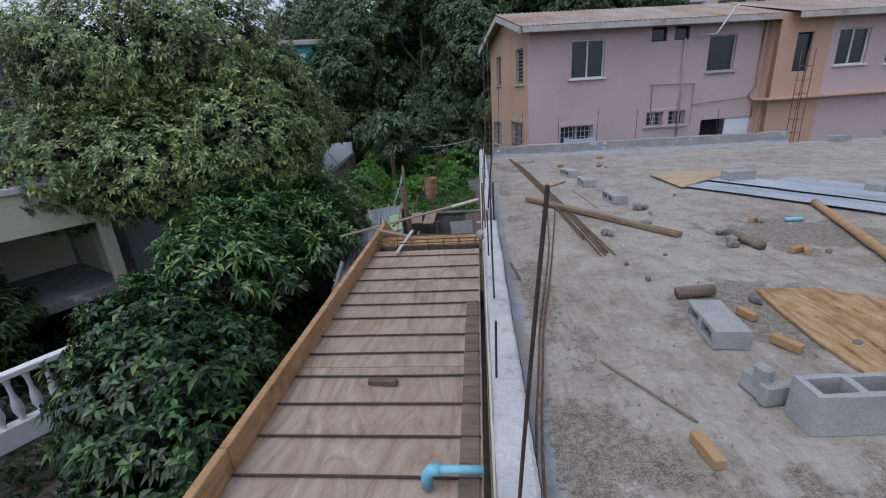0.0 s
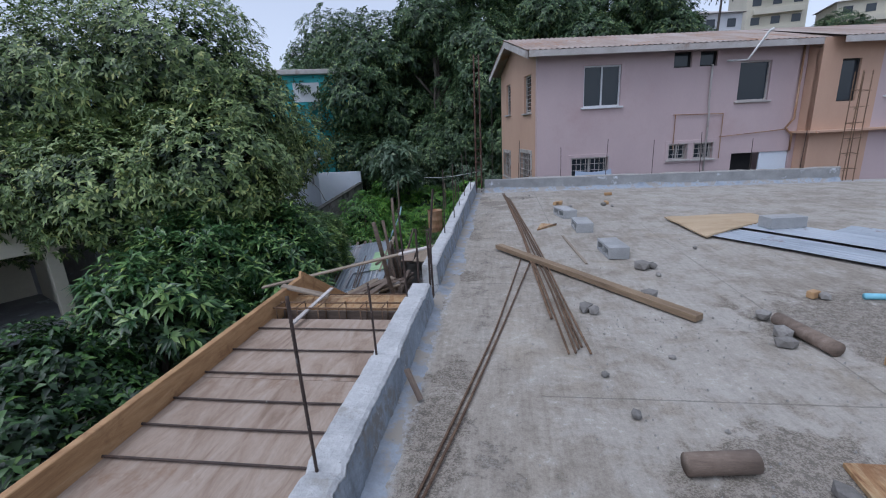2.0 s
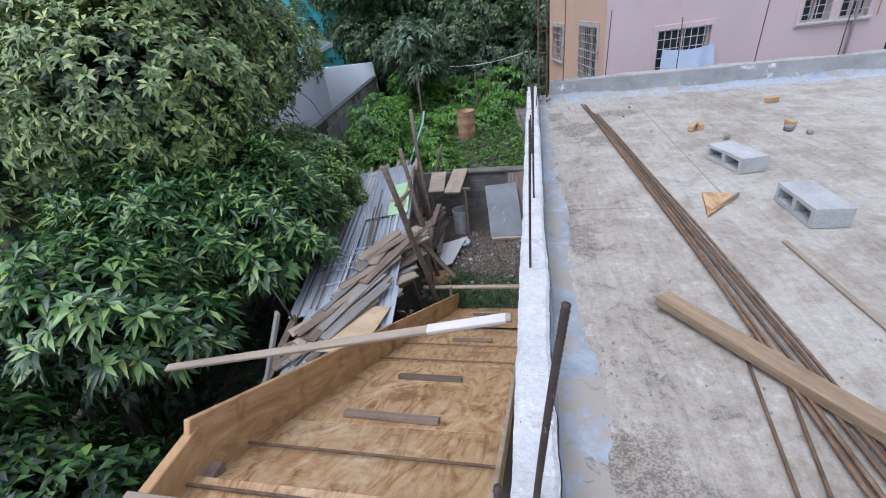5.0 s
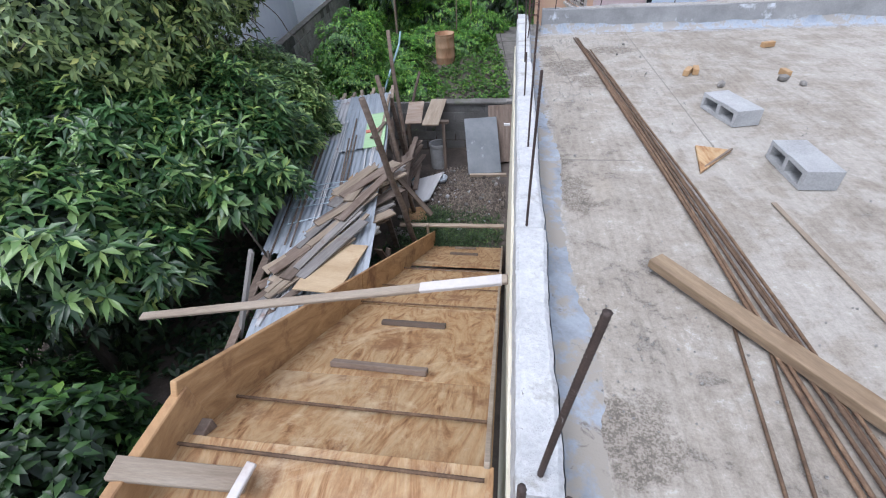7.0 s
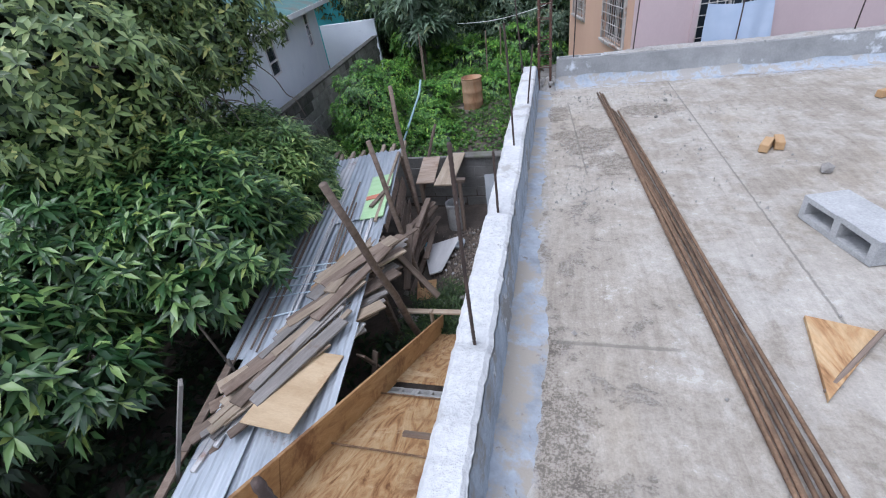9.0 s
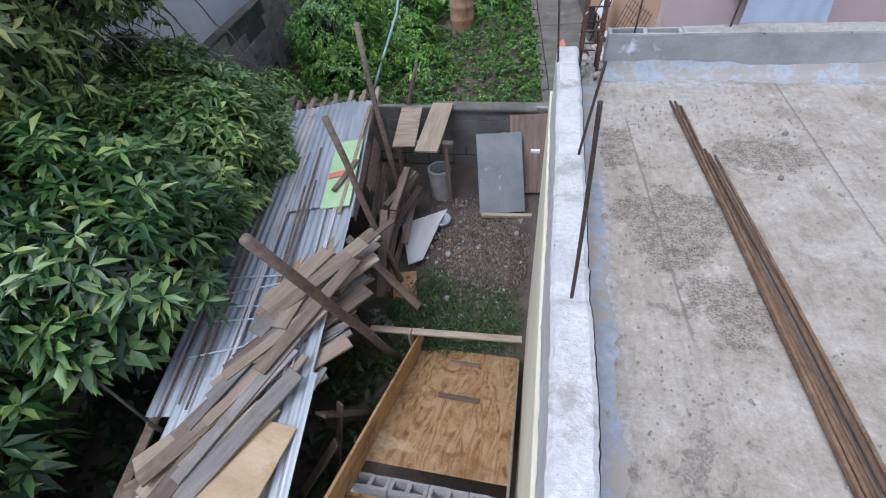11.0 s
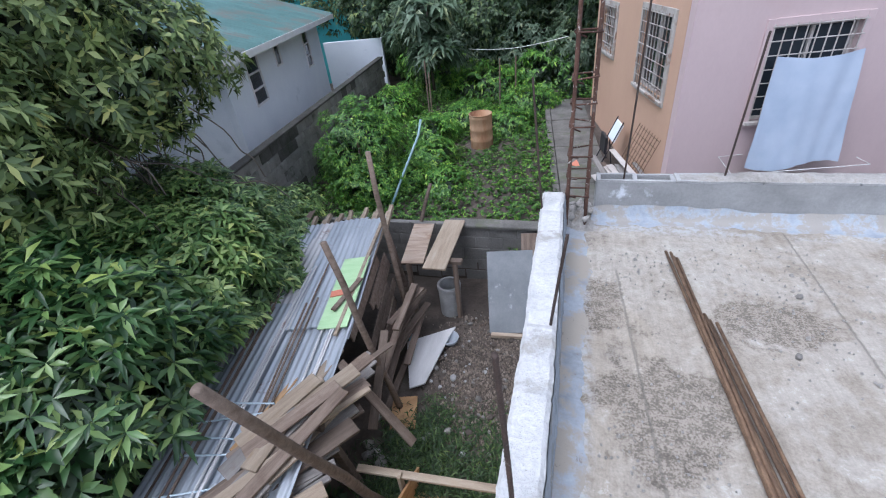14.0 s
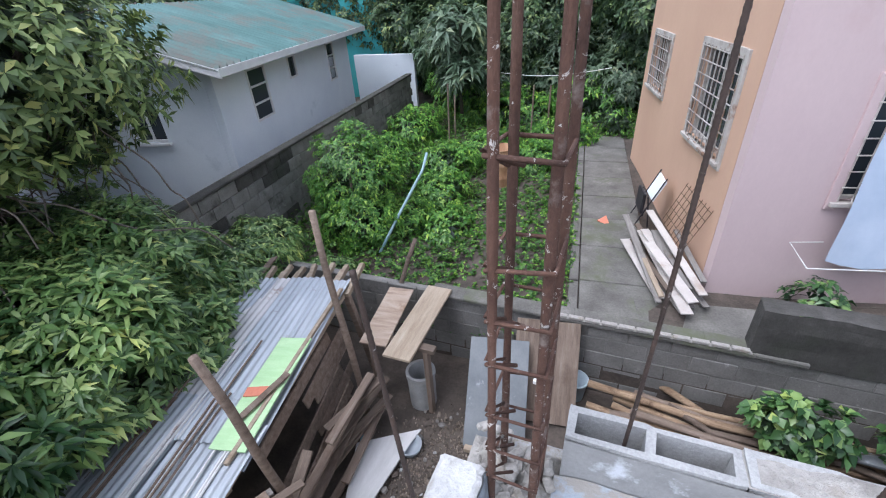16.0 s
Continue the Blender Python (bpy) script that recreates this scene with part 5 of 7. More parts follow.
solo("painted_board", Shape().box((0.32, 1.1, 0.014), None, 0.002), "greenboard", "light green painted board lying on the shed roof", "board", m=on_shed(0.36, 1.5, 0.06, 1))
solo("painted_board", Shape().box((0.24, 0.09, 0.014), None, 0.002), "redboard", "small orange-red board on the shed roof", "board", m=on_shed(0.33, 1.45, 0.075, 8))
solo("board_scrap", Shape().box((0.06, 0.5, 0.02), None, 0.003), "old_timber", "brown timber scrap on the shed roof", "plank", m=on_shed(0.42, 1.4, 0.095, -22))
solo("roof_batten", Shape().box((0.04, 1.9, 0.03), None, 0.003), "timber", "pale batten along the shed roof edge", "lath", m=on_shed(0.47, 1.8, 0.06, -2))
# pile of planks on the shed roof: ends, width, wood
for p, q, w, mt in (((-1.80, 9.44, -1.88), (-2.06, 8.86, -1.84), 0.15, "old_timber"), ((-1.69, 9.12, -1.86), (-2.20, 8.38, -1.82), 0.13, "old_timber"), ((-1.62, 9.03, -1.82), (-2.10, 8.30, -1.78), 0.055, "timber"),
                    ((-1.63, 8.71, -1.88), (-2.12, 8.00, -1.84), 0.17, "old_timber"), ((-1.66, 8.39, -1.92), (-2.28, 7.80, -1.90), 0.07, "grey_wood"), ((-1.66, 8.29, -1.95), (-2.32, 7.61, -1.93), 0.06, "grey_wood"),
                    ((-1.63, 8.18, -1.90), (-2.01, 7.76, -1.87), 0.14, "timber")):
    board("plank", p, q, w, 0.024, mt, "weathered plank heaped on the shed roof", "plank", "planks heaped on the shed")
for p, q, w, mt in (((-2.05, 8.84, -1.78), (-2.21, 7.80, -1.77), 0.17, "old_timber"), ((-2.08, 9.36, -1.755), (-2.16, 8.10, -1.70), 0.14, "timber"), ((-2.27, 9.36, -1.81), (-2.46, 8.25, -1.80), 0.06, "yellow_wood"), ((-2.19, 7.88, -1.85), (-2.47, 6.80, -1.84), 0.15, "old_timber"),
                    ((-1.97, 7.84, -1.90), (-2.22, 7.45, -1.90), 0.26, "ply_board"), ((-1.78, 7.95, -1.97), (-1.92, 7.25, -1.97), 0.05, "white_trim"), ((-1.85, 7.9, -1.98), (-2.02, 7.2, -1.98), 0.04, "grey_wood"), ((-1.72, 8.9, -1.93), (-2.2, 8.2, -1.92), 0.12, "grey_wood")):
    board("plank", p, q, w, 0.024, mt, "long plank lying over the heap on the shed roof", "plank", "planks heaped on the shed")
for i in range(54):
    y = 9.2 - 2.4 * i / 53
    x, z = -1.98 - 0.16 * (9 - y) + rnd.uniform(-0.22, 0.12) * (0.5 + 0.4 * (9.2 - y)), -1.89 - 0.05 * (9 - y) * 0.6 - 0.022 * (i % 4)
    a = radians(58 + rnd.uniform(-14, 12))
    ln = rnd.uniform(0.3, 0.55)
    board("plank", (x + math.cos(a) * ln, y + math.sin(a) * ln, z), (x - math.cos(a) * ln, y - math.sin(a) * ln, z - 0.02), rnd.choice((0.06, 0.09, 0.12, 0.15)), 0.022, rnd.choice(("old_timber", "old_timber", "grey_wood", "timber")), "weathered plank deep in the heap on the shed roof", "plank", "planks heaped on the shed", roll=rnd.uniform(-8, 8))
for i in range(30):
    y = 8.75 - 1.9 * i / 29
    x = -2.05 - 0.17 * (8.75 - y) + rnd.uniform(-0.2, 0.2)
    z = -1.84 + 0.0787 * (y - 8.55) + 0.105 * (x + 2.42) + 0.055 + 0.022 * (i % 4)
    a = radians(62 + rnd.uniform(-13, 11))
    ln = rnd.uniform(0.32, 0.62)
    board("plank", (x + math.cos(a) * ln, y + math.sin(a) * ln, z + 0.07 * ln), (x - math.cos(a) * ln, y - math.sin(a) * ln, z - 0.07 * ln), rnd.choice((0.06, 0.09, 0.12, 0.16)), 0.022, rnd.choice(("old_timber", "old_timber", "grey_wood", "timber", "timber")), "sawn plank in the heap on the shed roof", "plank", "planks heaped on the shed", roll=rnd.uniform(-7, 7))
for p, q, w in (((-2.55, 7.75, -1.96), (-2.60, 6.3, -2.02), 0.05), ((-2.68, 7.65, -1.98), (-2.66, 6.4, -2.03), 0.045), ((-2.45, 7.9, -1.93), (-2.52, 6.5, -1.98), 0.04), ((-2.34, 7.9, -1.91), (-2.46, 6.6, -1.96), 0.05)):
    board("plank", p, q, w, 0.03, "zinc_white", "long pale blue-grey plank along the shed roof", "plank", "pale planks on the shed")
solo("plywood_sheet", Shape().box((0.50, 0.82, 0.016), None, 0.002), "tan_ply", "tan plywood sheet lying on the plank pile", "plywood sheet", m=pose(-2.03, 7.03, -1.84, -3, -3, -6))
for p, q, w in (((-1.62, 8.0, -2.9), (-1.7, 7.6, -2.05), 0.1), ((-1.75, 7.5, -2.9), (-1.62, 7.75, -2.15), 0.07), ((-1.95, 7.2, -2.85), (-1.6, 7.5, -2.3), 0.08)):
    board("plank", p, q, w, 0.022, "old_timber", "dark plank leaning under the heap", "plank", "planks leaning under the heap")
for p, q in (((-2.85, 6.3, -2.2), (-2.55, 6.6, -1.3)),):
    board("plank", p, q, 0.09, 0.03, "grey_wood", "grey weathered plank beside the shed", "plank")

# upright poles
for p, q, r in (((-2.06, 10.96, -2.95), (-2.14, 10.9, -0.38), 0.035), ((-1.72, 9.62, -2.95), (-1.99, 9.5, -0.62), 0.035), ((-1.45, 8.6, -2.95), (-1.64, 7.8, -0.31), 0.04), ((-2.3, 12.0, -2.6), (-2.0, 12.4, -1.45), 0.03)):
    s = Shape()
    p, q = Vector(p), Vector(q)
    s.tube([p.lerp(q, j / 5) + Vector((rnd.uniform(-0.01, 0.01), rnd.uniform(-0.01, 0.01), 0)) for j in range(6)], [r * 1.1, r, r, r * 0.95, r * 0.9, r * 0.85], 9)
    solo("pole", s, "old_timber", "rough grey timber pole standing in the yard", "pole", "timber poles in the yard", smooth=True)
for p, q in (((-1.98, 9.2, -1.75), (-1.3, 9.0, -2.5)), ((-1.85, 9.9, -2.0), (-1.7, 9.0, -2.4))):
    board("plank", p, q, 0.09, 0.025, "old_timber", "old plank leaning off the shed", "plank", "planks leaning off the shed")

# yard
board("bench_board", (-2.02, 11.98, -1.90), (-1.93, 11.1, -1.97), 0.30, 0.022, "ply_grey", "grey plywood board bridging to the yard wall", "board")
board("bench_board", (-1.6, 12.15, -1.92), (-1.60, 10.98, -1.95), 0.30, 0.03, "timber", "pale plank bench top against the yard wall", "board")
board("bench_rail", (-2.1, 11.25, -2.0), (-1.3, 11.25, -2.0), 0.09, 0.05, "old_timber", "timber rail under the boards", "rail")
for x in (-2.05, -1.4):
    board("post", (x, 11.25, -2.95), (x, 11.25, -2.03), 0.08, 0.05, "old_timber", "timber leg under the rail", "post")
t = thing("concrete_tube", "short grey concrete pipe standing on end", "pipe", at=(-1.55, 11.35, -2.95))
part("wall", Shape().lathe([(0.15, 0), (0.155, 0.42), (0.165, 0.44), (0.165, 0.49), (0.132, 0.49), (0.125, 0.05), (0.0, 0.05)], 24), "block", t, smooth=False)
s = Shape().lathe([(0.0, 0.012), (0.09, 0.012), (0.115, 0.09), (0.125, 0.09), (0.095, 0.0), (0, 0)], 20)
solo("metal_basin", s, "zinc", "small galvanised basin on the ground", "basin", m=pose(-1.42, 10.72, -2.93), smooth=True)
board("metal_sheet", (-0.76, 11.75, -2.13), (-0.62, 10.98, -2.9), 0.62, 0.02, "sheet_grey", "grey metal panel leaning on the yard wall", "panel")
board("plywood_sheet", (-0.30, 12.02, -1.98), (-0.22, 11.45, -2.9), 0.66, 0.018, "old_timber", "brown plywood sheet leaning on the yard wall", "plywood sheet")
board("batten", (-0.9, 10.9, -2.9), (-0.22, 10.95, -2.9), 0.06, 0.05, "timber", "pale batten on the ground at the panel foot", "lath")
s = Shape().prism([(-1.95, 10.55), (-1.38, 10.92), (-1.42, 10.75), (-1.52, 9.95), (-1.68, 9.85)], 0, 0.02)
o = solo("broken_sheet", s, "zinc_white", "broken pale board lying in the yard", "board", m=pose(0, 0, -2.86, 0, 0, 0))
board("wood_scrap", (-1.7, 9.75, -2.88), (-1.6, 9.35, -2.88), 0.28, 0.02, "ply_board", "brown board scrap on the ground", "board")
board("stud", (-0.30, 11.2, -2.03), (-0.19, 11.2, -2.03), 0.04, 0.04, "pvc_white", "white pipe stub from the wall", "pipe")
s = Shape().box((0.09, 0.14, 0.05), None, 0.01)
solo("plastic_box", s, "pvc_blue", "small blue plastic scrap in the yard", "scrap", m=pose(-1.93, 10.68, -2.9, 0, 0, 20))
def heap_height(x, y):
    """Top of the uneven soil and rubble spread in the near yard."""
    return -2.955 + 0.09 * math.exp(-((x + 0.8) ** 2 + (y - 10.15) ** 2) / 0.35) + 0.025 * noise.noise((x * 3, y * 3, 0)) + 0.012 * noise.noise((x * 11, y * 11, 4))


for i in range(130):
    x, y = rnd.uniform(-1.5, -0.3), rnd.uniform(9.2, 11.3)
    stone("yard_stone", x, y, rnd.choice((0.02, 0.025, 0.03, 0.05)), rnd.choice(("rubble", "rubble", "soil", "block")), "small stone on the yard soil", heap_height(x, y), "stones in the yard", seed=100 + i)
for i in range(12):
    stone("yard_stone", rnd.uniform(-1.95, -1.5), rnd.uniform(8.9, 9.5), rnd.uniform(0.05, 0.09), "rubble", "lump of concrete in the yard", -2.95, "stones in the yard", seed=300 + i)
for i in range(10):
    board("yard_plank", (-2.1 + rnd.uniform(0, 0.35), 9.6 + rnd.uniform(-0.3, 0.8), -2.9 + 0.08 * i), (-1.95 + rnd.uniform(0, 0.2), 10.9 + rnd.uniform(-0.2, 0.2), -2.85 + 0.08 * i), 0.08, 0.03, "old_timber", "reddish old plank stacked beside the shed", "plank", "planks stacked beside the shed")
s = Shape()
for i in range(6500):
    x, y = rnd.gauss(-0.82, 0.36), rnd.gauss(10.25, 0.55)
    if x > -0.22 or x < -1.9 or y > 11.4:
        continue
    r = rnd.uniform(0.006, 0.02) * (1.6 if i % 17 == 0 else 1.0)
    a = rnd.uniform(0, 6.28)
    c, d = math.cos(a) * r, math.sin(a) * r
    z = heap_height(x, y) + 0.2 * r
    s.add([(x + c, y + d, z - 0.02), (x - d, y + c, z - 0.02), (x - c, y - d, z - 0.02), (x + d * 0.8, y - c, z - 0.02), (x + 0.5 * c, y + 0.5 * d, z + r), (x - 0.5 * d, y + 0.5 * c, z + r * 0.8), (x - 0.4 * c, y - 0.5 * d, z + r * 0.9)],
          [(0, 1, 5, 4), (1, 2, 6, 5), (2, 3, 6), (3, 0, 4, 6), (4, 5, 6)])
solo("gravel", s, "gravel", "loose brown gravel spread on the yard", "gravel", kind="stuff")
s = Shape().grid(60, 80, lambda u, v: (-1.75 + 1.55 * u, 8.9 + 2.5 * v, heap_height(-1.75 + 1.55 * u, 8.9 + 2.5 * v) - 0.16 * (1 - min(1.0, 9 * min(u, 1 - u, v, 1 - v)))))
solo("soil_heap", s, "soil", "low heap of brown soil in the yard", "soil", kind="stuff", smooth=True)
# stack of long poles between the buildings
for i in range(44):
    layer = i // 11
    y = 10.82 + 1.0 * (i % 11) / 11 + 0.05 * layer
    z = -2.86 + 0.076 * layer + rnd.uniform(0, 0.03)
    skew = rnd.uniform(-0.3, 0.25)
    p = [(0.1 + rnd.uniform(0, 0.9), y + skew + 0.12, z), (1.3, y + skew * 0.4 + rnd.uniform(-0.04, 0.04), z + 0.01), (2.4, y + rnd.uniform(-0.04, 0.04), z), (3.8 + rnd.uniform(-0.8, 0.7), y - skew - 0.15, z)]
    r = rnd.uniform(0.72, 1.0)
    s = Shape().tube(p, [0.043 * r, 0.040 * r, 0.037 * r, 0.030 * r], 9)
    solo("timber_pole", s, rnd.choice(("pole_wood", "pole_wood", "old_timber")), "peeled brown timber pole lying in a stack", "pole", "stack of timber poles", smooth=True)
board("board_scrap", (1.15, 11.35, -2.50), (1.75, 11.15, -2.48), 0.22, 0.02, "old_timber", "brown board scrap lying on the pole stack", "board")
board("grey_plank", (2.2, 11.62, -2.44), (4.2, 11.55, -2.42), 0.12, 0.03, "sheet_grey", "grey plank lying on the pole stack", "plank")
t = thing("bucket", "pale blue plastic bucket beside the pole stack", "bucket", at=(0.05, 11.95, -2.93))
part("shell", Shape().lathe([(0.10, 0), (0.13, 0.25), (0.14, 0.25), (0.14, 0.27), (0.122, 0.27), (0.095, 0.02), (0, 0.02)], 20), "bucket_blue", t, smooth=True)

settle(YARD, so_far)

# drum on the grass
so_far = known()
drum = thing("oil_drum", "rusty open steel drum on the grass", "drum", at=(-2.28, 17.25, -2.66))
prof = [(0.28, 0.0), (0.285, 0.02)]
for k in range(3):
    z = 0.28 * (k + 1)
    prof += [(0.28, z - 0.03), (0.292, z), (0.28, z + 0.03)]
prof += [(0.28, 0.9), (0.292, 0.91), (0.292, 0.92), (0.272, 0.92), (0.268, 0.3), (0, 0.3)]
part("shell", Shape().lathe(prof, 28), "drum", drum, smooth=True)
# concrete path beside the house
path = thing("path", "old concrete path beside the house", "path", kind="structure")
for i in range(8):
    part("paving_slab", Shape().box((0.92, 0.93, 0.08), None, 0.008), "path", path, m=pose(0.32 - 0.085 * i, 13.0 + 0.94 * i, -2.275 + rnd.uniform(-0.006, 0.006), 0, 0, 5.2))
for i in range(8):
    part("kerb_stone", Shape().box((0.12, 0.9, 0.14), None, 0.01), "path", path, m=pose(-0.21 - 0.085 * i, 12.9 + 0.94 * i, -2.28, 0, 0, 5.2))
part("apron", Shape().box((2.9, 0.9, 0.08), None, 0.008), "path", path, m=pose(2.0, 12.95, -2.272, 0, 0, 8))
# things leaning on the peach wall
for i in range(16):
    a = rnd.uniform(-0.25, 0.35)
    x, y, ln = 0.55 + rnd.uniform(0, 0.55), 12.95 + rnd.uniform(0, 0.9), rnd.uniform(0.5, 1.7)
    board("board_scrap", (x + 0.2, y - 0.1, -2.2 + 0.012 * i), (x - 0.22 * ln + a * 0.5, y + ln, -2.14 + 0.014 * i + rnd.uniform(0, 0.25) * (i % 3 == 0)), rnd.uniform(0.06, 0.16), 0.02, rnd.choice(("fascia", "fascia", "timber", "grey_wood", "old_timber", "grey_wood")), "weathered painted board dumped by the house", "board", "boards dumped by the house")
s = Shape()
for i in range(9):
    s.tube([(0, -0.45 + 0.11 * i, 0), (0, -0.45 + 0.11 * i, 1.0)], 0.005, 5)
    s.tube([(0, -0.45, 0.12 * i), (0, 0.45, 0.12 * i)], 0.005, 5)
solo("steel_mesh", s, "rust", "rusty steel mesh panel leaning on the house wall", "mesh panel", m=pose(0.78, 14.3, -2.2, 0, 22, 14))
ch = thing("folding_chair", "old folding chair with a pale blue back leaning on the wall", "chair", at=pose(0.45, 15.4, -2.2, 0, 14, 10))
part("back", Shape().box((0.03, 0.42, 0.36), None, 0.012), "bluewhite", ch, m=pose(0.12, 0, 0.62, 0, 10, 0))
for y in (-0.2, 0.2):
    part("leg", Shape().tube([(0.0, y, 0), (0.14, y, 0.85)], 0.012, 8), "black_plastic", ch)
    part("leg", Shape().tube([(0.2, y, 0), (0.0, y, 0.5)], 0.012, 8), "black_plastic", ch)
part("seat", Shape().box((0.05, 0.4, 0.34), None, 0.012), "black_plastic", ch, m=pose(-0.02, 0, 0.36, 0, -12, 0))
s = Shape().prism([(0, 0), (0.22, -0.06), (0.12, 0.16)], 0, 0.02)
solo("plastic_scrap", s, "redboard", "orange-red plastic scrap on the path", "scrap", m=pose(-0.1, 15.2, -2.22, 20, 10, 0))

settle(FAR_YARD, so_far)

# ---------------------------------------------------------------- houses
def pierced_wall(length, z0, z1, thick, holes, x0=0.0):
    """A wall along x from x0, its face at y = 0 and its body behind, with openings (a, b, low, high) through it."""
    xsn = sorted({x0, x0 + length, *(v for h in holes for v in h[:2])})
    zsn = sorted({z0, z1, *(v for h in holes for v in h[2:])})
    s = Shape()
    def inside(xa, xb, za, zb):
        return any(h[0] <= xa + 1e-6 and xb <= h[1] + 1e-6 and h[2] <= za + 1e-6 and zb <= h[3] + 1e-6 for h in holes)
    for xa, xb in zip(xsn, xsn[1:]):
        for za, zb in zip(zsn, zsn[1:]):
            if not inside(xa, xb, za, zb):
                s.add([(xa, 0, za), (xb, 0, za), (xb, 0, zb), (xa, 0, zb)], [(0, 1, 2, 3)])
                s.add([(xa, thick, za), (xb, thick, za), (xb, thick, zb), (xa, thick, zb)], [(3, 2, 1, 0)])
    for a, b, lo, hi in [(x0, x0 + length, z0, z1)] + list(holes):
        c = [(a, lo), (b, lo), (b, hi), (a, hi)]
        for i in range(4):
            (xa, za), (xb, zb) = c[i], c[(i + 1) % 4]
            s.add([(xa, 0, za), (xb, 0, zb), (xb, thick, zb), (xa, thick, za)], [(0, 1, 2, 3)])
    return s


def window(parent, m, a, b, lo, hi, panes=2, frame_mat="white_trim", sill=True, grille=False, glass="glass", louvre=False, surround=None):
    """A window in an opening: frame, panes, sill and, where there is one, a grille."""
    w = part("window", Shape().box((b - a, 0.02, hi - lo), pose((a + b) / 2, 0.11, (lo + hi) / 2), 0.002), glass, parent, m=m)
    f = Shape()
    t = 0.04
    for x in [a + t / 2, b - t / 2] + [a + (b - a) * k / panes for k in range(1, panes)]:
        f.box((t, 0.05, hi - lo), pose(x, 0.085, (lo + hi) / 2), 0.004)
    for z in (lo + t / 2, hi - t / 2):
        f.box((b - a - 2 * t, 0.048, t), pose((a + b) / 2, 0.085, z), 0.004)
    part("window_frame", f, frame_mat, w)
    if sill:
        part("window_sill", Shape().box((b - a + 0.14, 0.1, 0.05), pose((a + b) / 2, -0.02, lo - 0.025), 0.006), frame_mat, w)
    if louvre:
        for k in range(9):
            z = lo + (hi - lo) * (k + 0.7) / 9.6
            part("louvre", Shape().box((b - a - 0.1, 0.03, 0.006), pose((a + b) / 2, 0.08, z, 35, 0, 0), 0.001), frame_mat, w)
    if grille:
        g = Shape()
        nx, nz = max(3, int((b - a) / 0.13)), max(3, int((hi - lo) / 0.16))
        for k in range(nx + 1):
            g.box((0.014, 0.014, hi - lo + 0.06), pose(a + (b - a) * k / nx, -0.03, (lo + hi) / 2), 0.002)
        for k in range(nz + 1):
            g.box((b - a + 0.06, 0.013, 0.013), pose((a + b) / 2, -0.045, lo + (hi - lo) * k / nz), 0.002)
        part("grille", g, frame_mat, w, "white painted burglar bars")
        s = Shape()
        for x in (a - 0.05, b + 0.05):
            s.box((0.09, 0.03, hi - lo + 0.18), pose(x, -0.012, (lo + hi) / 2), 0.004)
        for z in (lo - 0.05, hi + 0.05):
            s.box((b - a + 0.012, 0.03, 0.09), pose((a + b) / 2, -0.012, z), 0.004)
        part("surround", s, surround or frame_mat, w, "painted plaster surround")
    return w


WING = 0.45
HM = pose(5.11, 14.36, 0.0, 0, 0, 11.3)
house = thing("pink_house", "two-storey pink and peach house with a rusty sheet roof", "house", at=HM)
front = [(-2.46, -1.41, 1.59, 2.67), (0.05, 0.55, 2.51, 2.91), (0.79, 1.28, 2.52, 2.91), (1.97, 2.88, 1.55, 2.61), (-2.75, -1.68, -1.0, 0.22), (0.09, 0.65, 0.02, 0.46), (0.84, 1.41, 0.01, 0.46), (2.01, 3.76, -1.9, 0.1)]
part("wall", pierced_wall(7.65, -2.6, 3.06, 0.18, front, -3.75), "pink", house, "pink front wall")
side = [(0.65, 1.46, 1.55, 2.61), (3.39, 4.09, 1.6, 2.61), (0.63, 1.9, -0.79, 0.38), (3.5, 4.55, -0.6, 0.27)]
SM = Matrix.Translation((-3.75, 5.05, 0)) @ Matrix.Rotation(radians(-90), 4, "Z")
flip = [(5.05 - b, 5.05 - a, lo, hi) for a, b, lo, hi in side]
part("wall", pierced_wall(4.86, -2.6, 3.06, 0.18, flip, 0.0), "peach", house, "peach side wall", m=SM)
part("gable", Shape().add([(-3.75, 0, 3.06), (-3.75, 5.05, 3.06), (-3.75, 2.53, 3.8), (-3.57, 0, 3.06), (-3.57, 5.05, 3.06), (-3.57, 2.53, 3.8)], [(0, 2, 1), (3, 4, 5), (0, 3, 5, 2), (1, 2, 5, 4)]), "peach", house)
part("wall", Shape().box((14.5, 0.18, 5.66), pose(3.6, 5.0, 0.23), 0.004), "pink", house, "pink back wall")
window(house, None, *front[0], panes=2)
window(house, None, *front[1], panes=1, sill=False, frame_mat="dark")
window(house, None, *front[2], panes=1, sill=False, frame_mat="dark")
window(house, None, *front[3], panes=1, frame_mat="fascia", louvre=False)
window(house, None, *front[4], panes=2, grille=True, frame_mat="fascia", surround="pink")
window(house, None, *front[5], panes=2, grille=True, frame_mat="fascia", surround="pink")
window(house, None, *front[6], panes=2, grille=True, frame_mat="fascia", surround="pink")
for h, kw in zip(flip, (dict(louvre=True, panes=1), dict(louvre=True, panes=1), dict(grille=True, panes=2), dict(grille=True, panes=2))):
    window(house, SM, *h, frame_mat="grille_paint", **kw)
# near-black panel stands for the unlit room behind the doorway
part("doorway", Shape().box((0.88, 0.02, 2.0), pose(2.45, 0.3, -0.9), 0.002), "dark", house, "open doorway filled with a near-black panel for its shade")
d = part("door", Shape().box((0.86, 0.04, 1.98), pose(3.32, 0.05, -0.9), 0.004), "bluewhite", house, "pale blue door leaf")
# room floors coloured near-black in place of indoor shade
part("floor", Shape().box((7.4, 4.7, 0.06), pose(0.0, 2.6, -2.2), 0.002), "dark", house)
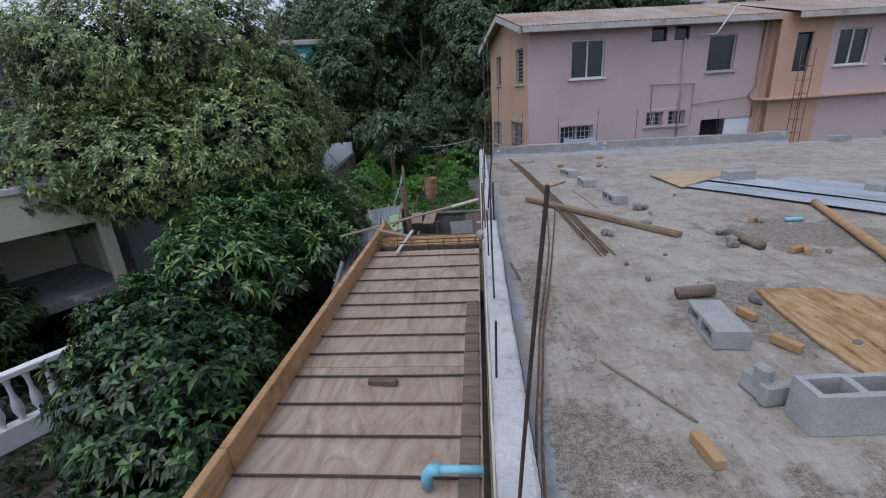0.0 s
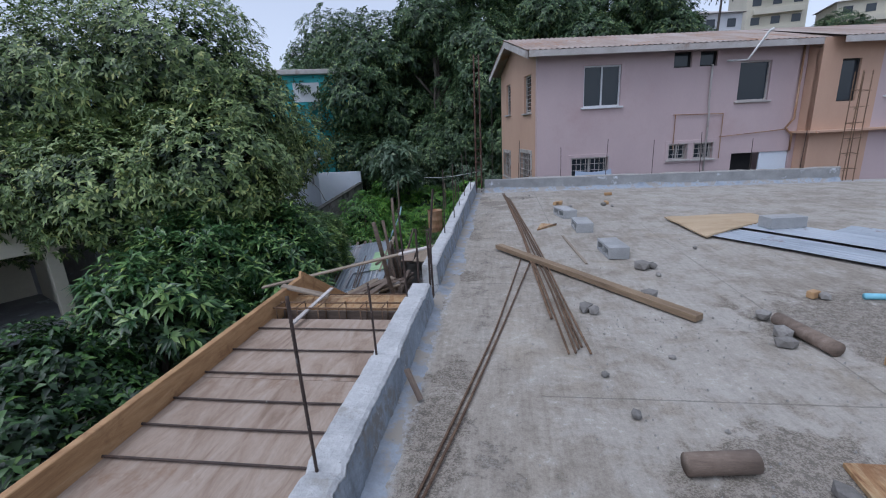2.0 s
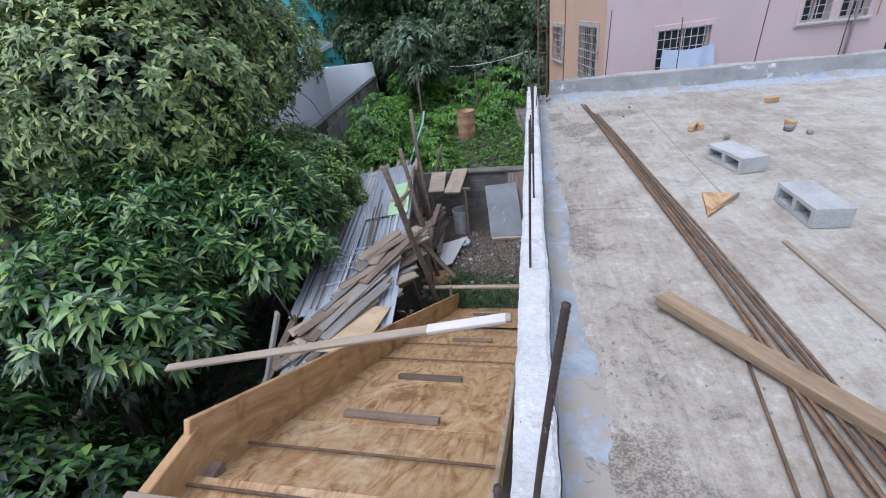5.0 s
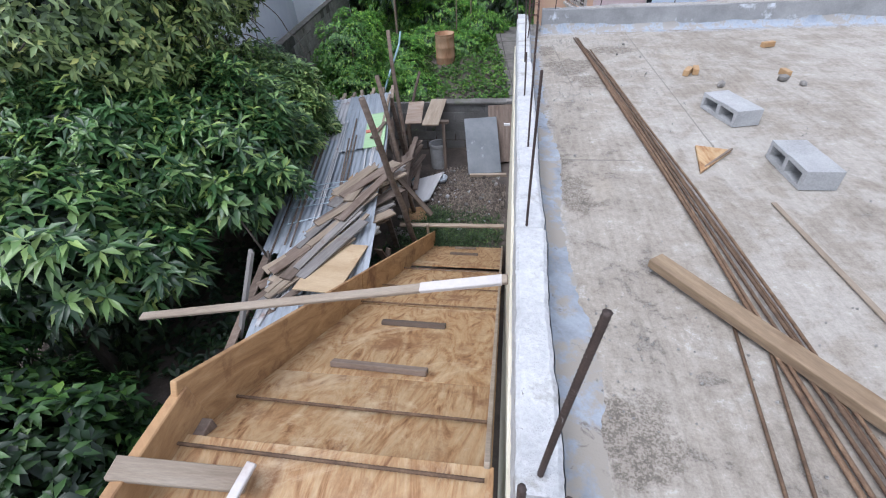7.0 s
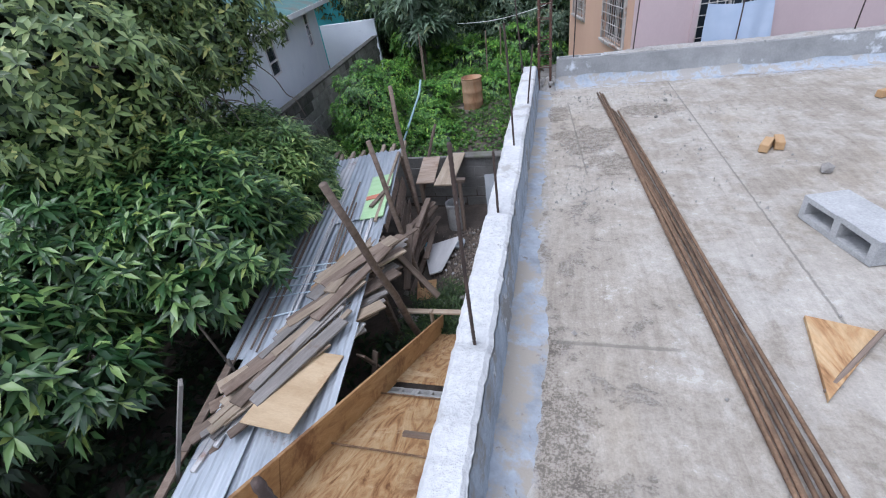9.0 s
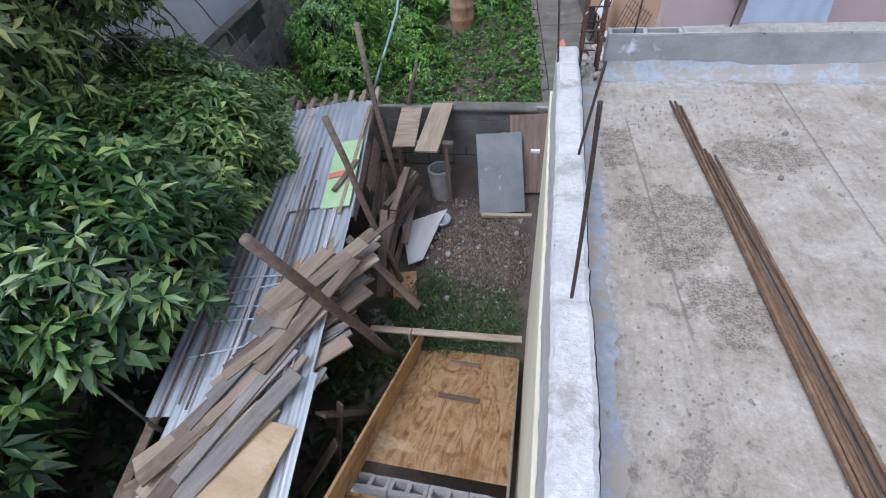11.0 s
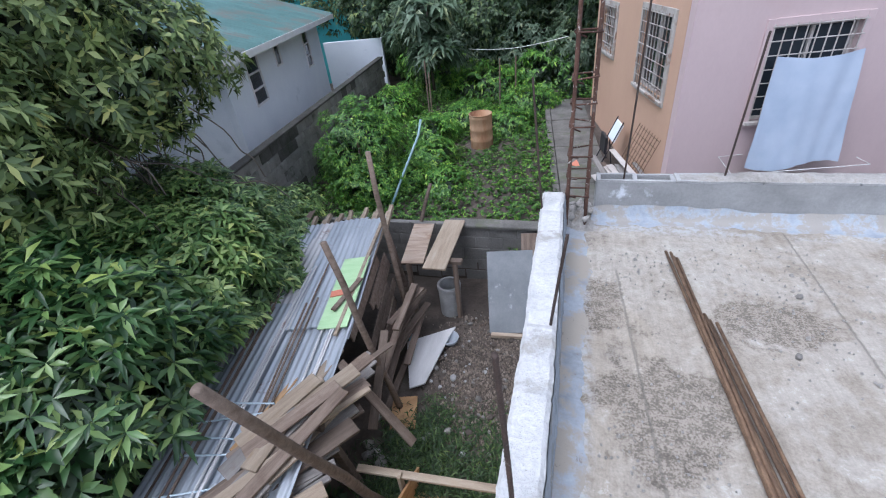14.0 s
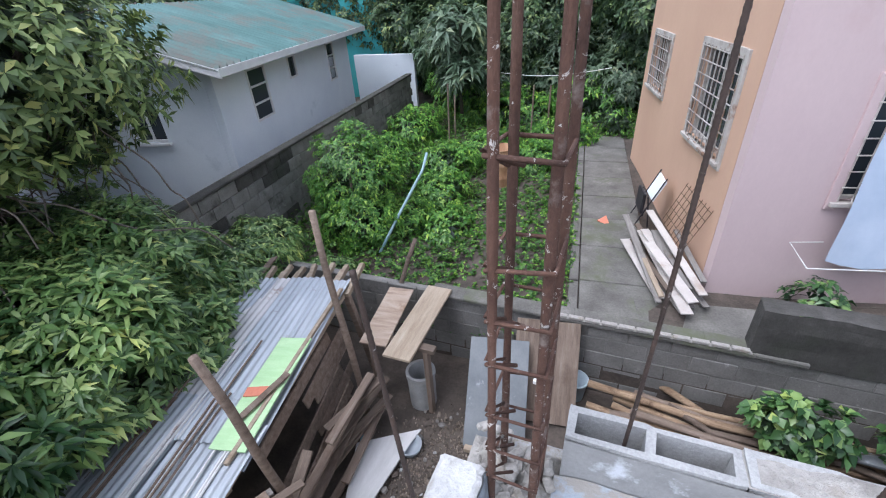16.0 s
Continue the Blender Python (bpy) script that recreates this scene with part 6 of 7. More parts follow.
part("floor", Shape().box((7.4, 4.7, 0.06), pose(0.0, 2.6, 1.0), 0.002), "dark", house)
# wing that steps out on the east side
part("wall", Shape().box((0.18, WING, 5.66), pose(3.99, -WING / 2 - 0.003, 0.23), 0.004), "peach", house, "peach return wall")
wing_holes = [(5.93, 7.0, 1.5, 2.55), (7.7, 8.8, 1.45, 2.55)]
strip_holes = [(4.5, 5.05, 1.4, 2.5)]
WM = Matrix.Translation((0, -WING - 0.01, 0))
part("wall", pierced_wall(1.75, -2.6, 3.06, 0.18, strip_holes, 3.9), "peach", house, "peach wing wall", m=WM)
part("wall", pierced_wall(5.25, -2.6, 3.06, 0.18, wing_holes, 5.65), "pink", house, "pink wing wall", m=WM)
window(house, WM, *strip_holes[0], panes=1, frame_mat="dark", sill=False)
window(house, Matrix.Translation((0, -WING - 0.01, 0)), *wing_holes[0], panes=2)
window(house, Matrix.Translation((0, -WING - 0.01, 0)), *wing_holes[1], panes=1, louvre=True)
part("ledge", Shape().box((0.2, WING + 0.2, 0.07), pose(3.81, -WING / 2 - 0.1, 0.62), 0.008), "peach", house, "peach ledge over the ground floor")
part("ledge", Shape().box((7.0, 0.25, 0.07), pose(7.4, -WING - 0.13, 0.62), 0.008), "peach", house, "peach ledge over the ground floor")


def roof_sheets(parent, x0, x1, ya, za, yb, zb, material, n, pitch=0.15, depth=0.013):
    """Corrugated roof plane from the eave (ya, za) to the ridge (yb, zb), in n sheets side by side."""
    w = (x1 - x0) / n
    for i in range(n):
        a = x0 + i * w
        up = 0.004 * (i % 2)
        nw = max(4, int(w / pitch + 0.5) * 8)
        s = Shape().grid(nw, 3, lambda u, v: (a + u * w, ya + (yb - ya) * v, za + (zb - za) * v + up + depth * (2 * max(0.0, math.sin(u * w / pitch * 2 * math.pi)) ** 3 - 1 if pitch > 0.2 else math.sin(u * w / pitch * 2 * math.pi))))
        part("roof_sheet", s, material, parent, smooth=True)


roof_sheets(house, -4.15, 4.1, -0.45, 3.06, 2.53, 3.85, "rustroof", 9)
roof_sheets(house, -4.15, 11.2, 5.55, 3.06, 2.54, 3.85, "rustroof", 12)
roof_sheets(house, 4.1, 11.2, -WING - 0.45, 3.02, 2.53, 3.86, "rustroof", 8)
part("fascia", Shape().box((8.2, 0.03, 0.16), pose(0.0, -0.43, 2.97), 0.004), "fascia", house, "dull white fascia board")
part("fascia", Shape().box((7.1, 0.03, 0.16), pose(7.62, -WING - 0.43, 2.93), 0.004), "fascia", house, "dull white fascia board")
for s0 in ((-0.45, 2.53, 3.02, 3.79), (2.53, 5.5, 3.79, 3.02)):
    ya, yb, za, zb = s0
    part("barge_board", Shape().add([(-4.14, ya, za - 0.17), (-4.14, yb, zb - 0.17), (-4.14, yb, zb + 0.01), (-4.14, ya, za + 0.01), (-4.11, ya, za - 0.17), (-4.11, yb, zb - 0.17), (-4.11, yb, zb + 0.01), (-4.11, ya, za + 0.01)],
                                   [(0, 3, 2, 1), (4, 5, 6, 7), (0, 1, 5, 4), (3, 7, 6, 2)]), "fascia", house)
# underside of the eave coloured near-black for the shade there
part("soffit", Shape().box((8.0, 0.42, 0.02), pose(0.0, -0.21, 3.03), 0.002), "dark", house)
# pipes on the front
for pts, mt in (([(1.12, -0.06, 2.56), (1.12, -0.06, 1.6), (1.16, -0.06, 1.3), (1.16, -0.06, -0.9)], "fascia"), ([(3.72, -0.06, 3.0), (3.72, -0.06, 1.0), (3.5, -0.06, 0.75), (3.72, -0.06, 0.55), (3.72, -0.06, 0.1)], "drum"),
                ([(1.5, -0.1, 2.62), (1.9, -0.35, 2.6), (2.2, -0.6, 3.25), (2.3, -0.6, 3.3)], "pvc_white")):
    part("pipe", Shape().tube(pts, 0.028, 9), mt, house, smooth=True)
for p, q in (((0.12, -0.04, 1.27), (1.6, -0.04, 1.24)), ((0.2, -0.04, 1.27), (0.2, -0.04, 0.3)), ((1.55, -0.04, 0.6), (3.6, -0.04, 0.72)), ((1.6, -0.04, 1.24), (1.6, -0.04, 0.0))):
    part("conduit", Shape().tube([p, q], 0.012, 6), "drum", house)
# hanging cloth in front of the barred window
def cloth(u, v):
    fold = 0.022 * math.sin(u * 7 + 1.6 * v + 0.8 * math.sin(v * 3)) * (0.4 + 0.6 * v) + 0.016 * noise.noise((u * 4, v * 2.5, 1)) + 0.008 * math.sin((u - 0.5) * 18 * (1 + v))
    sag = 0.06 * math.sin(u * math.pi) * (1 - v) ** 2
    return (-2.68 + 1.05 * u + 0.2 * v * (u - 0.25), -0.14 + fold - 0.10 * v, -0.12 - sag - 1.52 * v - 0.05 * math.sin(u * 6) * v)
s = Shape().grid(40, 20, cloth)
o = solo("hanging_cloth", s, "cloth", "pale blue cloth hanging outside the barred window", "cloth", m=HM, smooth=True)
s = Shape()
s.tube([(-2.9, -0.25, -1.72), (-1.1, -0.32, -1.66), (-1.1, -0.05, -1.66)], 0.007, 6)
s.tube([(-2.9, -0.25, -1.72), (-3.05, -0.05, -1.5), (-2.7, -0.02, -1.5)], 0.007, 6)
solo("clothes_rail", s, "pvc_white", "thin white wire rail under the cloth", "rail", m=HM)

# pale blue bungalow
BM = pose(-7.15, 15.64, 0.05, 0, 0, 105.2)
bun = thing("blue_bungalow", "pale blue bungalow with a green sheet roof", "house", at=BM)
bh = [(-0.08, 0.72, -1.06, 0.0), (1.92, 2.38, -0.52, 0.0), (4.66, 5.3, -1.06, 0.0)]
part("wall", pierced_wall(8.0, -3.0, 0.22, 0.16, bh, -1.25), "bluewhite", bun, "pale blue side wall")
for h in bh:
    window(bun, Matrix.Translation((0, -0.085, 0)), *h, panes=1, sill=False)
    for k in (1, 2):
        if h[3] - h[2] > 0.8:
            part("window_rail", Shape().box((h[1] - h[0], 0.05, 0.035), pose((h[0] + h[1]) / 2, -0.004, h[2] + (h[3] - h[2]) * k / 3), 0.004), "white_trim", bun)
EM = Matrix.Translation((-1.25, 5.2, 0)) @ Matrix.Rotation(radians(-90), 4, "Z")
eh = [(3.2, 3.9, -1.1, -0.2)]
part("wall", pierced_wall(5.03, -3.0, 0.22, 0.16, eh, 0.0), "bluewhite", bun, "pale blue end wall", m=EM)
window(bun, EM, *eh[0], panes=2)
part("wall", Shape().box((8.0, 0.16, 3.2), pose(2.75, 5.1, -1.4), 0.004), "bluewhite", bun)
part("wall", Shape().box((0.16, 4.9, 3.2), pose(6.65, 2.6, -1.4), 0.004), "bluewhite", bun)
roof_sheets(bun, -1.8, 7.3, -0.55, 0.26, 2.6, 1.25, "greenroof", 10, 0.228, 0.05)
roof_sheets(bun, -1.8, 7.3, 5.75, 0.26, 2.61, 1.25, "greenroof", 10, 0.228, 0.05)
part("fascia", Shape().box((9.1, 0.03, 0.14), pose(2.75, -0.54, 0.19), 0.004), "white_trim", bun)
for ya, yb, za, zb in ((-0.55, 2.6, 0.24, 1.22), (2.6, 5.75, 1.22, 0.24)):
    for x in (-1.79, 7.26):
        part("barge_board", Shape().add([(x, ya, za - 0.14), (x, yb, zb - 0.14), (x, yb, zb), (x, ya, za), (x + 0.03, ya, za - 0.14), (x + 0.03, yb, zb - 0.14), (x + 0.03, yb, zb), (x + 0.03, ya, za)],
                                       [(0, 3, 2, 1), (4, 5, 6, 7), (0, 1, 5, 4), (3, 7, 6, 2)]), "white_trim", bun)
for x in (-1.25, 6.58):
    part("gable", Shape().add([(x, 0, 0.22), (x, 5.1, 0.22), (x, 2.6, 1.1), (x + 0.12, 0, 0.22), (x + 0.12, 5.1, 0.22), (x + 0.12, 2.6, 1.1)], [(0, 2, 1), (3, 4, 5), (0, 3, 5, 2), (1, 2, 5, 4)]), "bluewhite", bun)
part("annex_wall", Shape().box((2.4, 0.16, 2.4), None, 0.004), "bluewhite", bun, "lower pale blue wall", m=BM.inverted() @ pose(-8.35, 23.6, -1.9, 0, 0, 4))
# floor near-black so that the rooms look unlit
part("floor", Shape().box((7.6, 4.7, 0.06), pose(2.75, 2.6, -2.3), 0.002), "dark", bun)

# block boundary wall in front of the bungalow
w0, w1 = Vector((-5.27, 11.6, 0.05)), Vector((-6.67, 22.2, 0.05))
m, ln = between(w0, w1)
bw = thing("wall_boundary", "stained grey block boundary wall", "wall", kind="structure", at=m)
part("core", Shape().box((ln, 0.10, 1.62), pose(0, 0.06, -2.13), 0.004), "old_block", bw)
bb = Shape().box((0.412, 0.06, 0.205), None, 0.008).mesh("boundary_block")
bb.materials.append(M["old_block"])
bd = bb.copy()
bd.materials.clear()
bd.materials.append(M["dark_stone"])
for row in range(8):
    for i in range(int(ln / 0.42)):
        part("block", bd if noise.noise((i * 0.23, row * 0.35, 2)) > 0.2 and rnd.random() < 0.7 else bb, None, bw, m=pose(-ln / 2 + 0.21 + i * 0.42 + (row % 2) * 0.2, -0.015 + rnd.uniform(-0.006, 0.006), -2.82 + row * 0.212))
part("coping", Shape().box((ln, 0.2, 0.05), pose(0, 0.03, -1.2), 0.01), "dark_stone", bw, "mossy dark top course")

# cream house beyond the bushes
CM = pose(-7.75, 8.0, 0.42, 0, 0, 62)
ch_ = thing("cream_house", "cream house with a flat roof edge and a balustrade", "house", at=CM)
part("wall", Shape().box((9.0, 0.2, 2.6), pose(-4.6, 2.8, -1.9), 0.004), "cream", ch_)
part("wall", Shape().box((0.2, 5.0, 2.6), pose(-0.2, 3.8, -1.9), 0.004), "cream", ch_)
part("roof_edge", Shape().box((9.4, 0.2, 0.78), pose(-4.6, 0.1, -0.66), 0.01), "cream", ch_, "deep cream fascia")
part("roof", Shape().box((9.6, 6.4, 0.12), pose(-4.6, 3.1, -0.20), 0.01), "zinc_white", ch_, "grey flat roof")
part("window", Shape().box((1.4, 0.04, 1.0), pose(-3.6, 2.68, -1.6), 0.004), "glass", ch_)
part("window_frame", Shape().box((1.5, 0.05, 0.05), pose(-3.6, 2.66, -1.07), 0.004), "white_trim", ch_)
part("porch_floor", Shape().box((8.6, 2.6, 0.2), pose(-4.6, 1.4, -2.55), 0.01), "cement", ch_)
for x in (-0.4, -3.0, -5.6):
    part("porch_post", Shape().box((0.22, 0.22, 2.0), pose(x, 0.15, -1.65), 0.01), "cream", ch_)
bal = thing("balustrade", "white balustrade with turned balusters", "balustrade", at=pose(-6.3, 3.35, -2.55, 0, 0, 62))
part("rail", Shape().box((2.6, 0.14, 0.08), pose(0.4, 0, 0.95), 0.01), "white_trim", bal)
part("plinth", Shape().box((2.6, 0.16, 0.3), pose(0.4, 0, 0.15), 0.01), "white_trim", bal)
bal_me = Shape().lathe([(0.035, 0.3), (0.035, 0.36), (0.06, 0.45), (0.055, 0.55), (0.028, 0.68), (0.03, 0.82), (0.04, 0.86), (0.04, 0.91)], 10).mesh("baluster", True)
bal_me.materials.append(M["white_trim"])
for i in range(13):
    part("baluster", bal_me, None, bal, m=pose(-0.8 + i * 0.19, 0, 0))

# water tank house behind the big tree
t = thing("tank_house", "blue-grey house with a sheet roof behind the trees", "house", at=pose(-13.5, 11.5, 0, 0, 0, -40))
part("wall", Shape().box((7, 6, 5.0), pose(0, 0, -0.6), 0.01), "bluewhite", t)
part("roof", Shape().add([(-3.9, -3.5, 1.95), (3.9, -3.5, 1.95), (3.9, 3.5, 1.95), (-3.9, 3.5, 1.95), (0, 0, 3.2)], [(0, 1, 4), (1, 2, 4), (2, 3, 4), (3, 0, 4), (3, 2, 1, 0)]), "greenroof", t)
prof = [(0.0, 0.0), (0.72, 0.0)]
for k in range(9):
    prof += [(0.78, 0.06 + k * 0.15), (0.72, 0.13 + k * 0.15)]
prof += [(0.66, 1.5), (0.2, 1.62), (0.18, 1.7), (0, 1.7)]
solo("water_tank", Shape().lathe(prof, 32), "black_plastic", "black ribbed plastic water tank", "water tank", m=pose(-10.6, 9.6, 1.95), smooth=True)
board("tank_stand", (-10.6, 9.6, -2.9), (-10.6, 9.6, 1.94), 1.3, 1.3, "cement", "grey concrete tank stand", "tank stand")

# turquoise building between the trees
t = thing("turquoise_house", "turquoise house with a pale roof among the trees", "house", at=pose(-12.0, 27.5, 0, 0, 0, 20))
part("wall", Shape().box((6, 6, 8.0), pose(0, 0, 0.5), 0.01), "turquoise", t)
part("roof", Shape().box((6.8, 6.8, 0.25), pose(0, 0, 4.62), 0.02), "fascia", t)
part("window", Shape().box((1.4, 0.06, 1.0), pose(0.8, -3.02, 3.6), 0.01), "white_trim", t)

t = thing("turquoise_house", "low turquoise house behind the bungalow", "house", at=pose(-19.5, 29.0, 0, 0, 0, 25))
part("wall", Shape().box((5, 5, 4.6), pose(0, 0, -0.9), 0.01), "turquoise", t)
part("roof", Shape().add([(-3, -3, 1.4), (3, -3, 1.4), (3, 3, 1.4), (-3, 3, 1.4), (0, 0, 2.2)], [(0, 1, 4), (1, 2, 4), (2, 3, 4), (3, 0, 4), (3, 2, 1, 0)]), "turquoise", t)
part("window", Shape().box((1.2, 0.06, 0.9), pose(1.0, -2.52, 0.2), 0.01), "white_trim", t)

# distant houses on the hill
def far_house(x, y, z, w, d, h, storeys, material, label, turn=0):
    t = thing("hill_house", label, "house", "houses on the hill", at=pose(x, y, z, 0, 0, turn))
    part("wall", Shape().box((w, d, h), pose(0, 0, h / 2), 0.02), material, t)
    part("roof", Shape().add([(-w / 2 - 0.5, -d / 2 - 0.5, h), (w / 2 + 0.5, -d / 2 - 0.5, h), (w / 2 + 0.5, d / 2 + 0.5, h), (-w / 2 - 0.5, d / 2 + 0.5, h), (-w / 4, 0, h + 1.3), (w / 4, 0, h + 1.3)],
                             [(0, 1, 5, 4), (1, 2, 5), (2, 3, 4, 5), (3, 0, 4), (3, 2, 1, 0)]), "fascia", t)
    for k in range(storeys):
        zz = h / storeys * (k + 0.55)
        n = max(2, int(w / 3))
        for i in range(n):
            part("window", Shape().box((1.3, 0.08, 1.2), pose(-w / 2 + w * (i + 0.5) / n, -d / 2 - 0.03, zz), 0.01), "glass", t)
        if k:
            part("balcony", Shape().box((w * 0.8, 1.0, 0.9), pose(0, -d / 2 - 0.5, h / storeys * k), 0.02), material, t)
    return t


far_house(30.5, 84, 10.2, 13, 9, 6.4, 2, "far_white", "white two-storey house high on the hill", 8)
far_house(47.5, 94, 12.0, 9, 10, 12, 4, "far_cream", "tall cream house high on the hill", -8)
far_house(63, 92, 12.5, 12, 9, 6, 2, "far_cream", "cream house high on the green hill", -14)
far_house(92, 92, 12.5, 16, 9, 7, 2, "far_white", "white house high on the hill", -20)

# ---------------------------------------------------------------- trees and plants
tree("mango_tree", "large spreading tree with dull green leaves and dry vines", [(-6.6, 10.6, -2.95), (-6.5, 10.5, -1.4), (-6.3, 10.2, 0.3)],
     [(-6.3, 9.7, 2.6, 2.0, 2.0, 1.65), (-8.0, 9.2, 2.35, 1.9, 1.9, 1.6), (-5.05, 10.5, 0.9, 1.4, 1.4, 1.05), (-5.0, 8.5, 0.7, 1.5, 1.4, 1.2), (-6.6, 7.9, 0.4, 1.6, 1.3, 1.2), (-8.6, 8.0, 0.5, 1.6, 1.5, 1.3), (-7.2, 11.3, 1.9, 1.8, 1.4, 1.4), (-4.9, 9.5, 1.6, 1.25, 1.3, 1.1), (-9.8, 9.6, 1.2, 1.6, 1.6, 1.4)],
     15500, 7, 0.125, 0.045, "leaf_olive", 3, droop=0.22, radius=0.24, twigs=5, up=0.4)
tree("mango_tree", "dense young mango tree with glossy green leaves", [(-4.6, 8.6, -2.95), (-4.5, 8.6, -2.2), (-4.2, 8.6, -1.6)],
     [(-4.75, 7.6, -0.9, 1.0, 0.95, 1.0), (-4.0, 8.4, -1.05, 1.1, 1.0, 1.0), (-4.5, 9.3, -1.3, 0.8, 0.8, 0.7), (-5.3, 8.4, -0.6, 1.2, 1.4, 0.9)],
     3500, 10, 0.18, 0.046, "leaf_mango", 5, droop=0.22, radius=0.12, twigs=4, up=1.2)
# yellow-green leaves lightened in colour to stand for sunlight on them
tree("mango_tree", "lower mango tree with yellow-green leaves, coloured brighter as if sunlit", [(-5.0, 10.2, -2.95), (-4.9, 10.1, -2.2), (-4.7, 10.0, -1.7)],
     [(-4.1, 9.6, -1.2, 1.05, 0.9, 0.8), (-4.8, 10.5, -1.15, 1.2, 0.9, 0.75), (-5.6, 10.0, -0.9, 0.9, 0.9, 0.7), (-3.75, 10.3, -1.6, 0.6, 0.6, 0.5)],
     4600, 9, 0.15, 0.042, "leaf_lit", 6, droop=0.25, radius=0.1, twigs=4, up=1.0)
s = Shape()
g = random.Random(44)
for i in range(90):
    x, y, z = g.uniform(-6.3, -4.7), g.uniform(9.2, 11.0), g.uniform(0.0, 0.9)
    p = [(x, y, z)]
    dx, dy = g.uniform(-0.25, 0.25), g.uniform(-0.25, 0.25)
    for k in range(6):
        x, y, z = x + dx + g.uniform(-0.12, 0.12), y + dy + g.uniform(-0.12, 0.12), z - g.uniform(0.08, 0.32)
        p.append((x, y, z))
    s.tube(bent_line(p, 3), 0.008, 4)
solo("vine_tangle", s, "dry", "tangle of dry grey vines hanging under the tree", "vines", kind="stuff")
tree("fruit_tree", "bushy young tree with broad bright leaves", [(-4.3, 3.9, -2.95), (-4.3, 3.8, -2.3), (-4.2, 3.7, -2.0)],
     [(-4.2, 3.7, -1.75, 1.0, 0.9, 0.75), (-3.6, 3.0, -2.1, 0.8, 0.8, 0.6), (-4.8, 4.6, -1.6, 0.9, 0.9, 0.8), (-3.9, 4.6, -2.1, 0.8, 0.9, 0.7)],
     1900, 7, 0.15, 0.066, "leaf_fruit", 8, droop=0.4, radius=0.07, twigs=4, up=0.6)
tree("mango_tree", "young mango tree with large drooping leaf rosettes", [(-4.6, 6.0, -2.95), (-4.6, 6.0, -2.3), (-4.5, 6.0, -1.8)],
     [(-4.9, 6.4, -1.2, 0.95, 0.8, 0.8), (-4.1, 6.7, -1.6, 0.6, 0.5, 0.5)],
     360, 11, 0.23, 0.06, "leaf_mango", 71, droop=0.3, radius=0.09, twigs=4, up=1.2)
tree("shrub", "broad-leaved shrub leaning over the shed", [(-3.1, 7.3, -2.95), (-3.1, 7.25, -2.3), (-3.0, 7.2, -1.9)],
     [(-3.5, 7.75, -1.4, 0.4, 0.45, 0.35)], 110, 8, 0.20, 0.075, "leaf_mango", 9, droop=0.3, category="shrub", radius=0.04, twigs=3, up=0.8)
# undergrowth leaves near-black to stand for the shade down there
tree("shrub", "tangled undergrowth below the deck, coloured dark for shade", [(-2.7, 2.4, -2.95), (-2.7, 2.4, -2.6)],
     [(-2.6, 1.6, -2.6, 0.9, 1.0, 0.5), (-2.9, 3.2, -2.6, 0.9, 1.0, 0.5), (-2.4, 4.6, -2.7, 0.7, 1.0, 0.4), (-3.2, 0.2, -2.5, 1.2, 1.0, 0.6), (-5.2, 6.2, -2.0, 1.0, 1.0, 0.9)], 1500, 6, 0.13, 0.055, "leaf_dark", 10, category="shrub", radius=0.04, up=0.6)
tree("shrub", "bright green bush with fine leaves in the yard", [(-4.2, 14.6, -2.65), (-4.2, 14.6, -2.1)],
     [(-4.2, 14.6, -1.65, 0.85, 0.8, 0.95), (-4.0, 14.2, -2.2, 0.8, 0.7, 0.6), (-3.4, 14.8, -2.4, 0.5, 0.6, 0.35), (-4.7, 15.0, -2.2, 0.6, 0.7, 0.6)], 3400, 7, 0.085, 0.03, "leaf_bright", 12, droop=0.3, category="shrub", radius=0.04, twigs=3, up=0.5)
# shares the sunlit leaf colour of the lower mango
tree("shrub", "glossy dark shrub beside the boundary wall", [(-4.6, 12.2, -2.9), (-4.5, 12.2, -2.3)],
     [(-4.5, 11.9, -1.95, 0.6, 0.6, 0.4), (-4.9, 12.7, -2.1, 0.6, 0.6, 0.4), (-4.0, 11.4, -1.9, 0.5, 0.5, 0.35), (-3.6, 12.6, -2.4, 0.5, 0.4, 0.3)], 1900, 7, 0.14, 0.04, "leaf_lit", 13, category="shrub", radius=0.04, twigs=3, up=0.5)
tree("cecropia_tree", "slender tree with pale hand-shaped leaves", [(-4.6, 21.5, -2.6), (-4.6, 21.4, -1.0), (-4.5, 21.3, 0.2)],
     [(-4.5, 21.2, 0.3, 0.9, 0.8, 0.5), (-4.9, 21.6, -0.5, 0.9, 0.8, 0.5), (-4.2, 21.0, -0.9, 0.8, 0.7, 0.4)], 130, 9, 0.42, 0.11, "leaf_grey", 14, droop=0.35, radius=0.06, twigs=2, up=1.0)
tree("shrub", "low weeds beside the boundary wall", [(-5.0, 18.0, -2.65), (-5.0, 18.0, -2.3)],
     [(-5.3, 17.5, -2.3, 0.6, 1.3, 0.5), (-5.4, 19.8, -2.2, 0.7, 1.2, 0.6), (-3.0, 22.0, -2.2, 1.6, 1.0, 0.7), (-0.5, 22.5, -2.0, 1.6, 1.0, 0.9), (-4.9, 23.0, -1.8, 1.4, 1.0, 1.0), (0.0, 20.8, -2.0, 0.5, 0.8, 0.5)], 2600, 6, 0.16, 0.06, "leaf_bright", 15, category="shrub", radius=0.03, up=0.8)
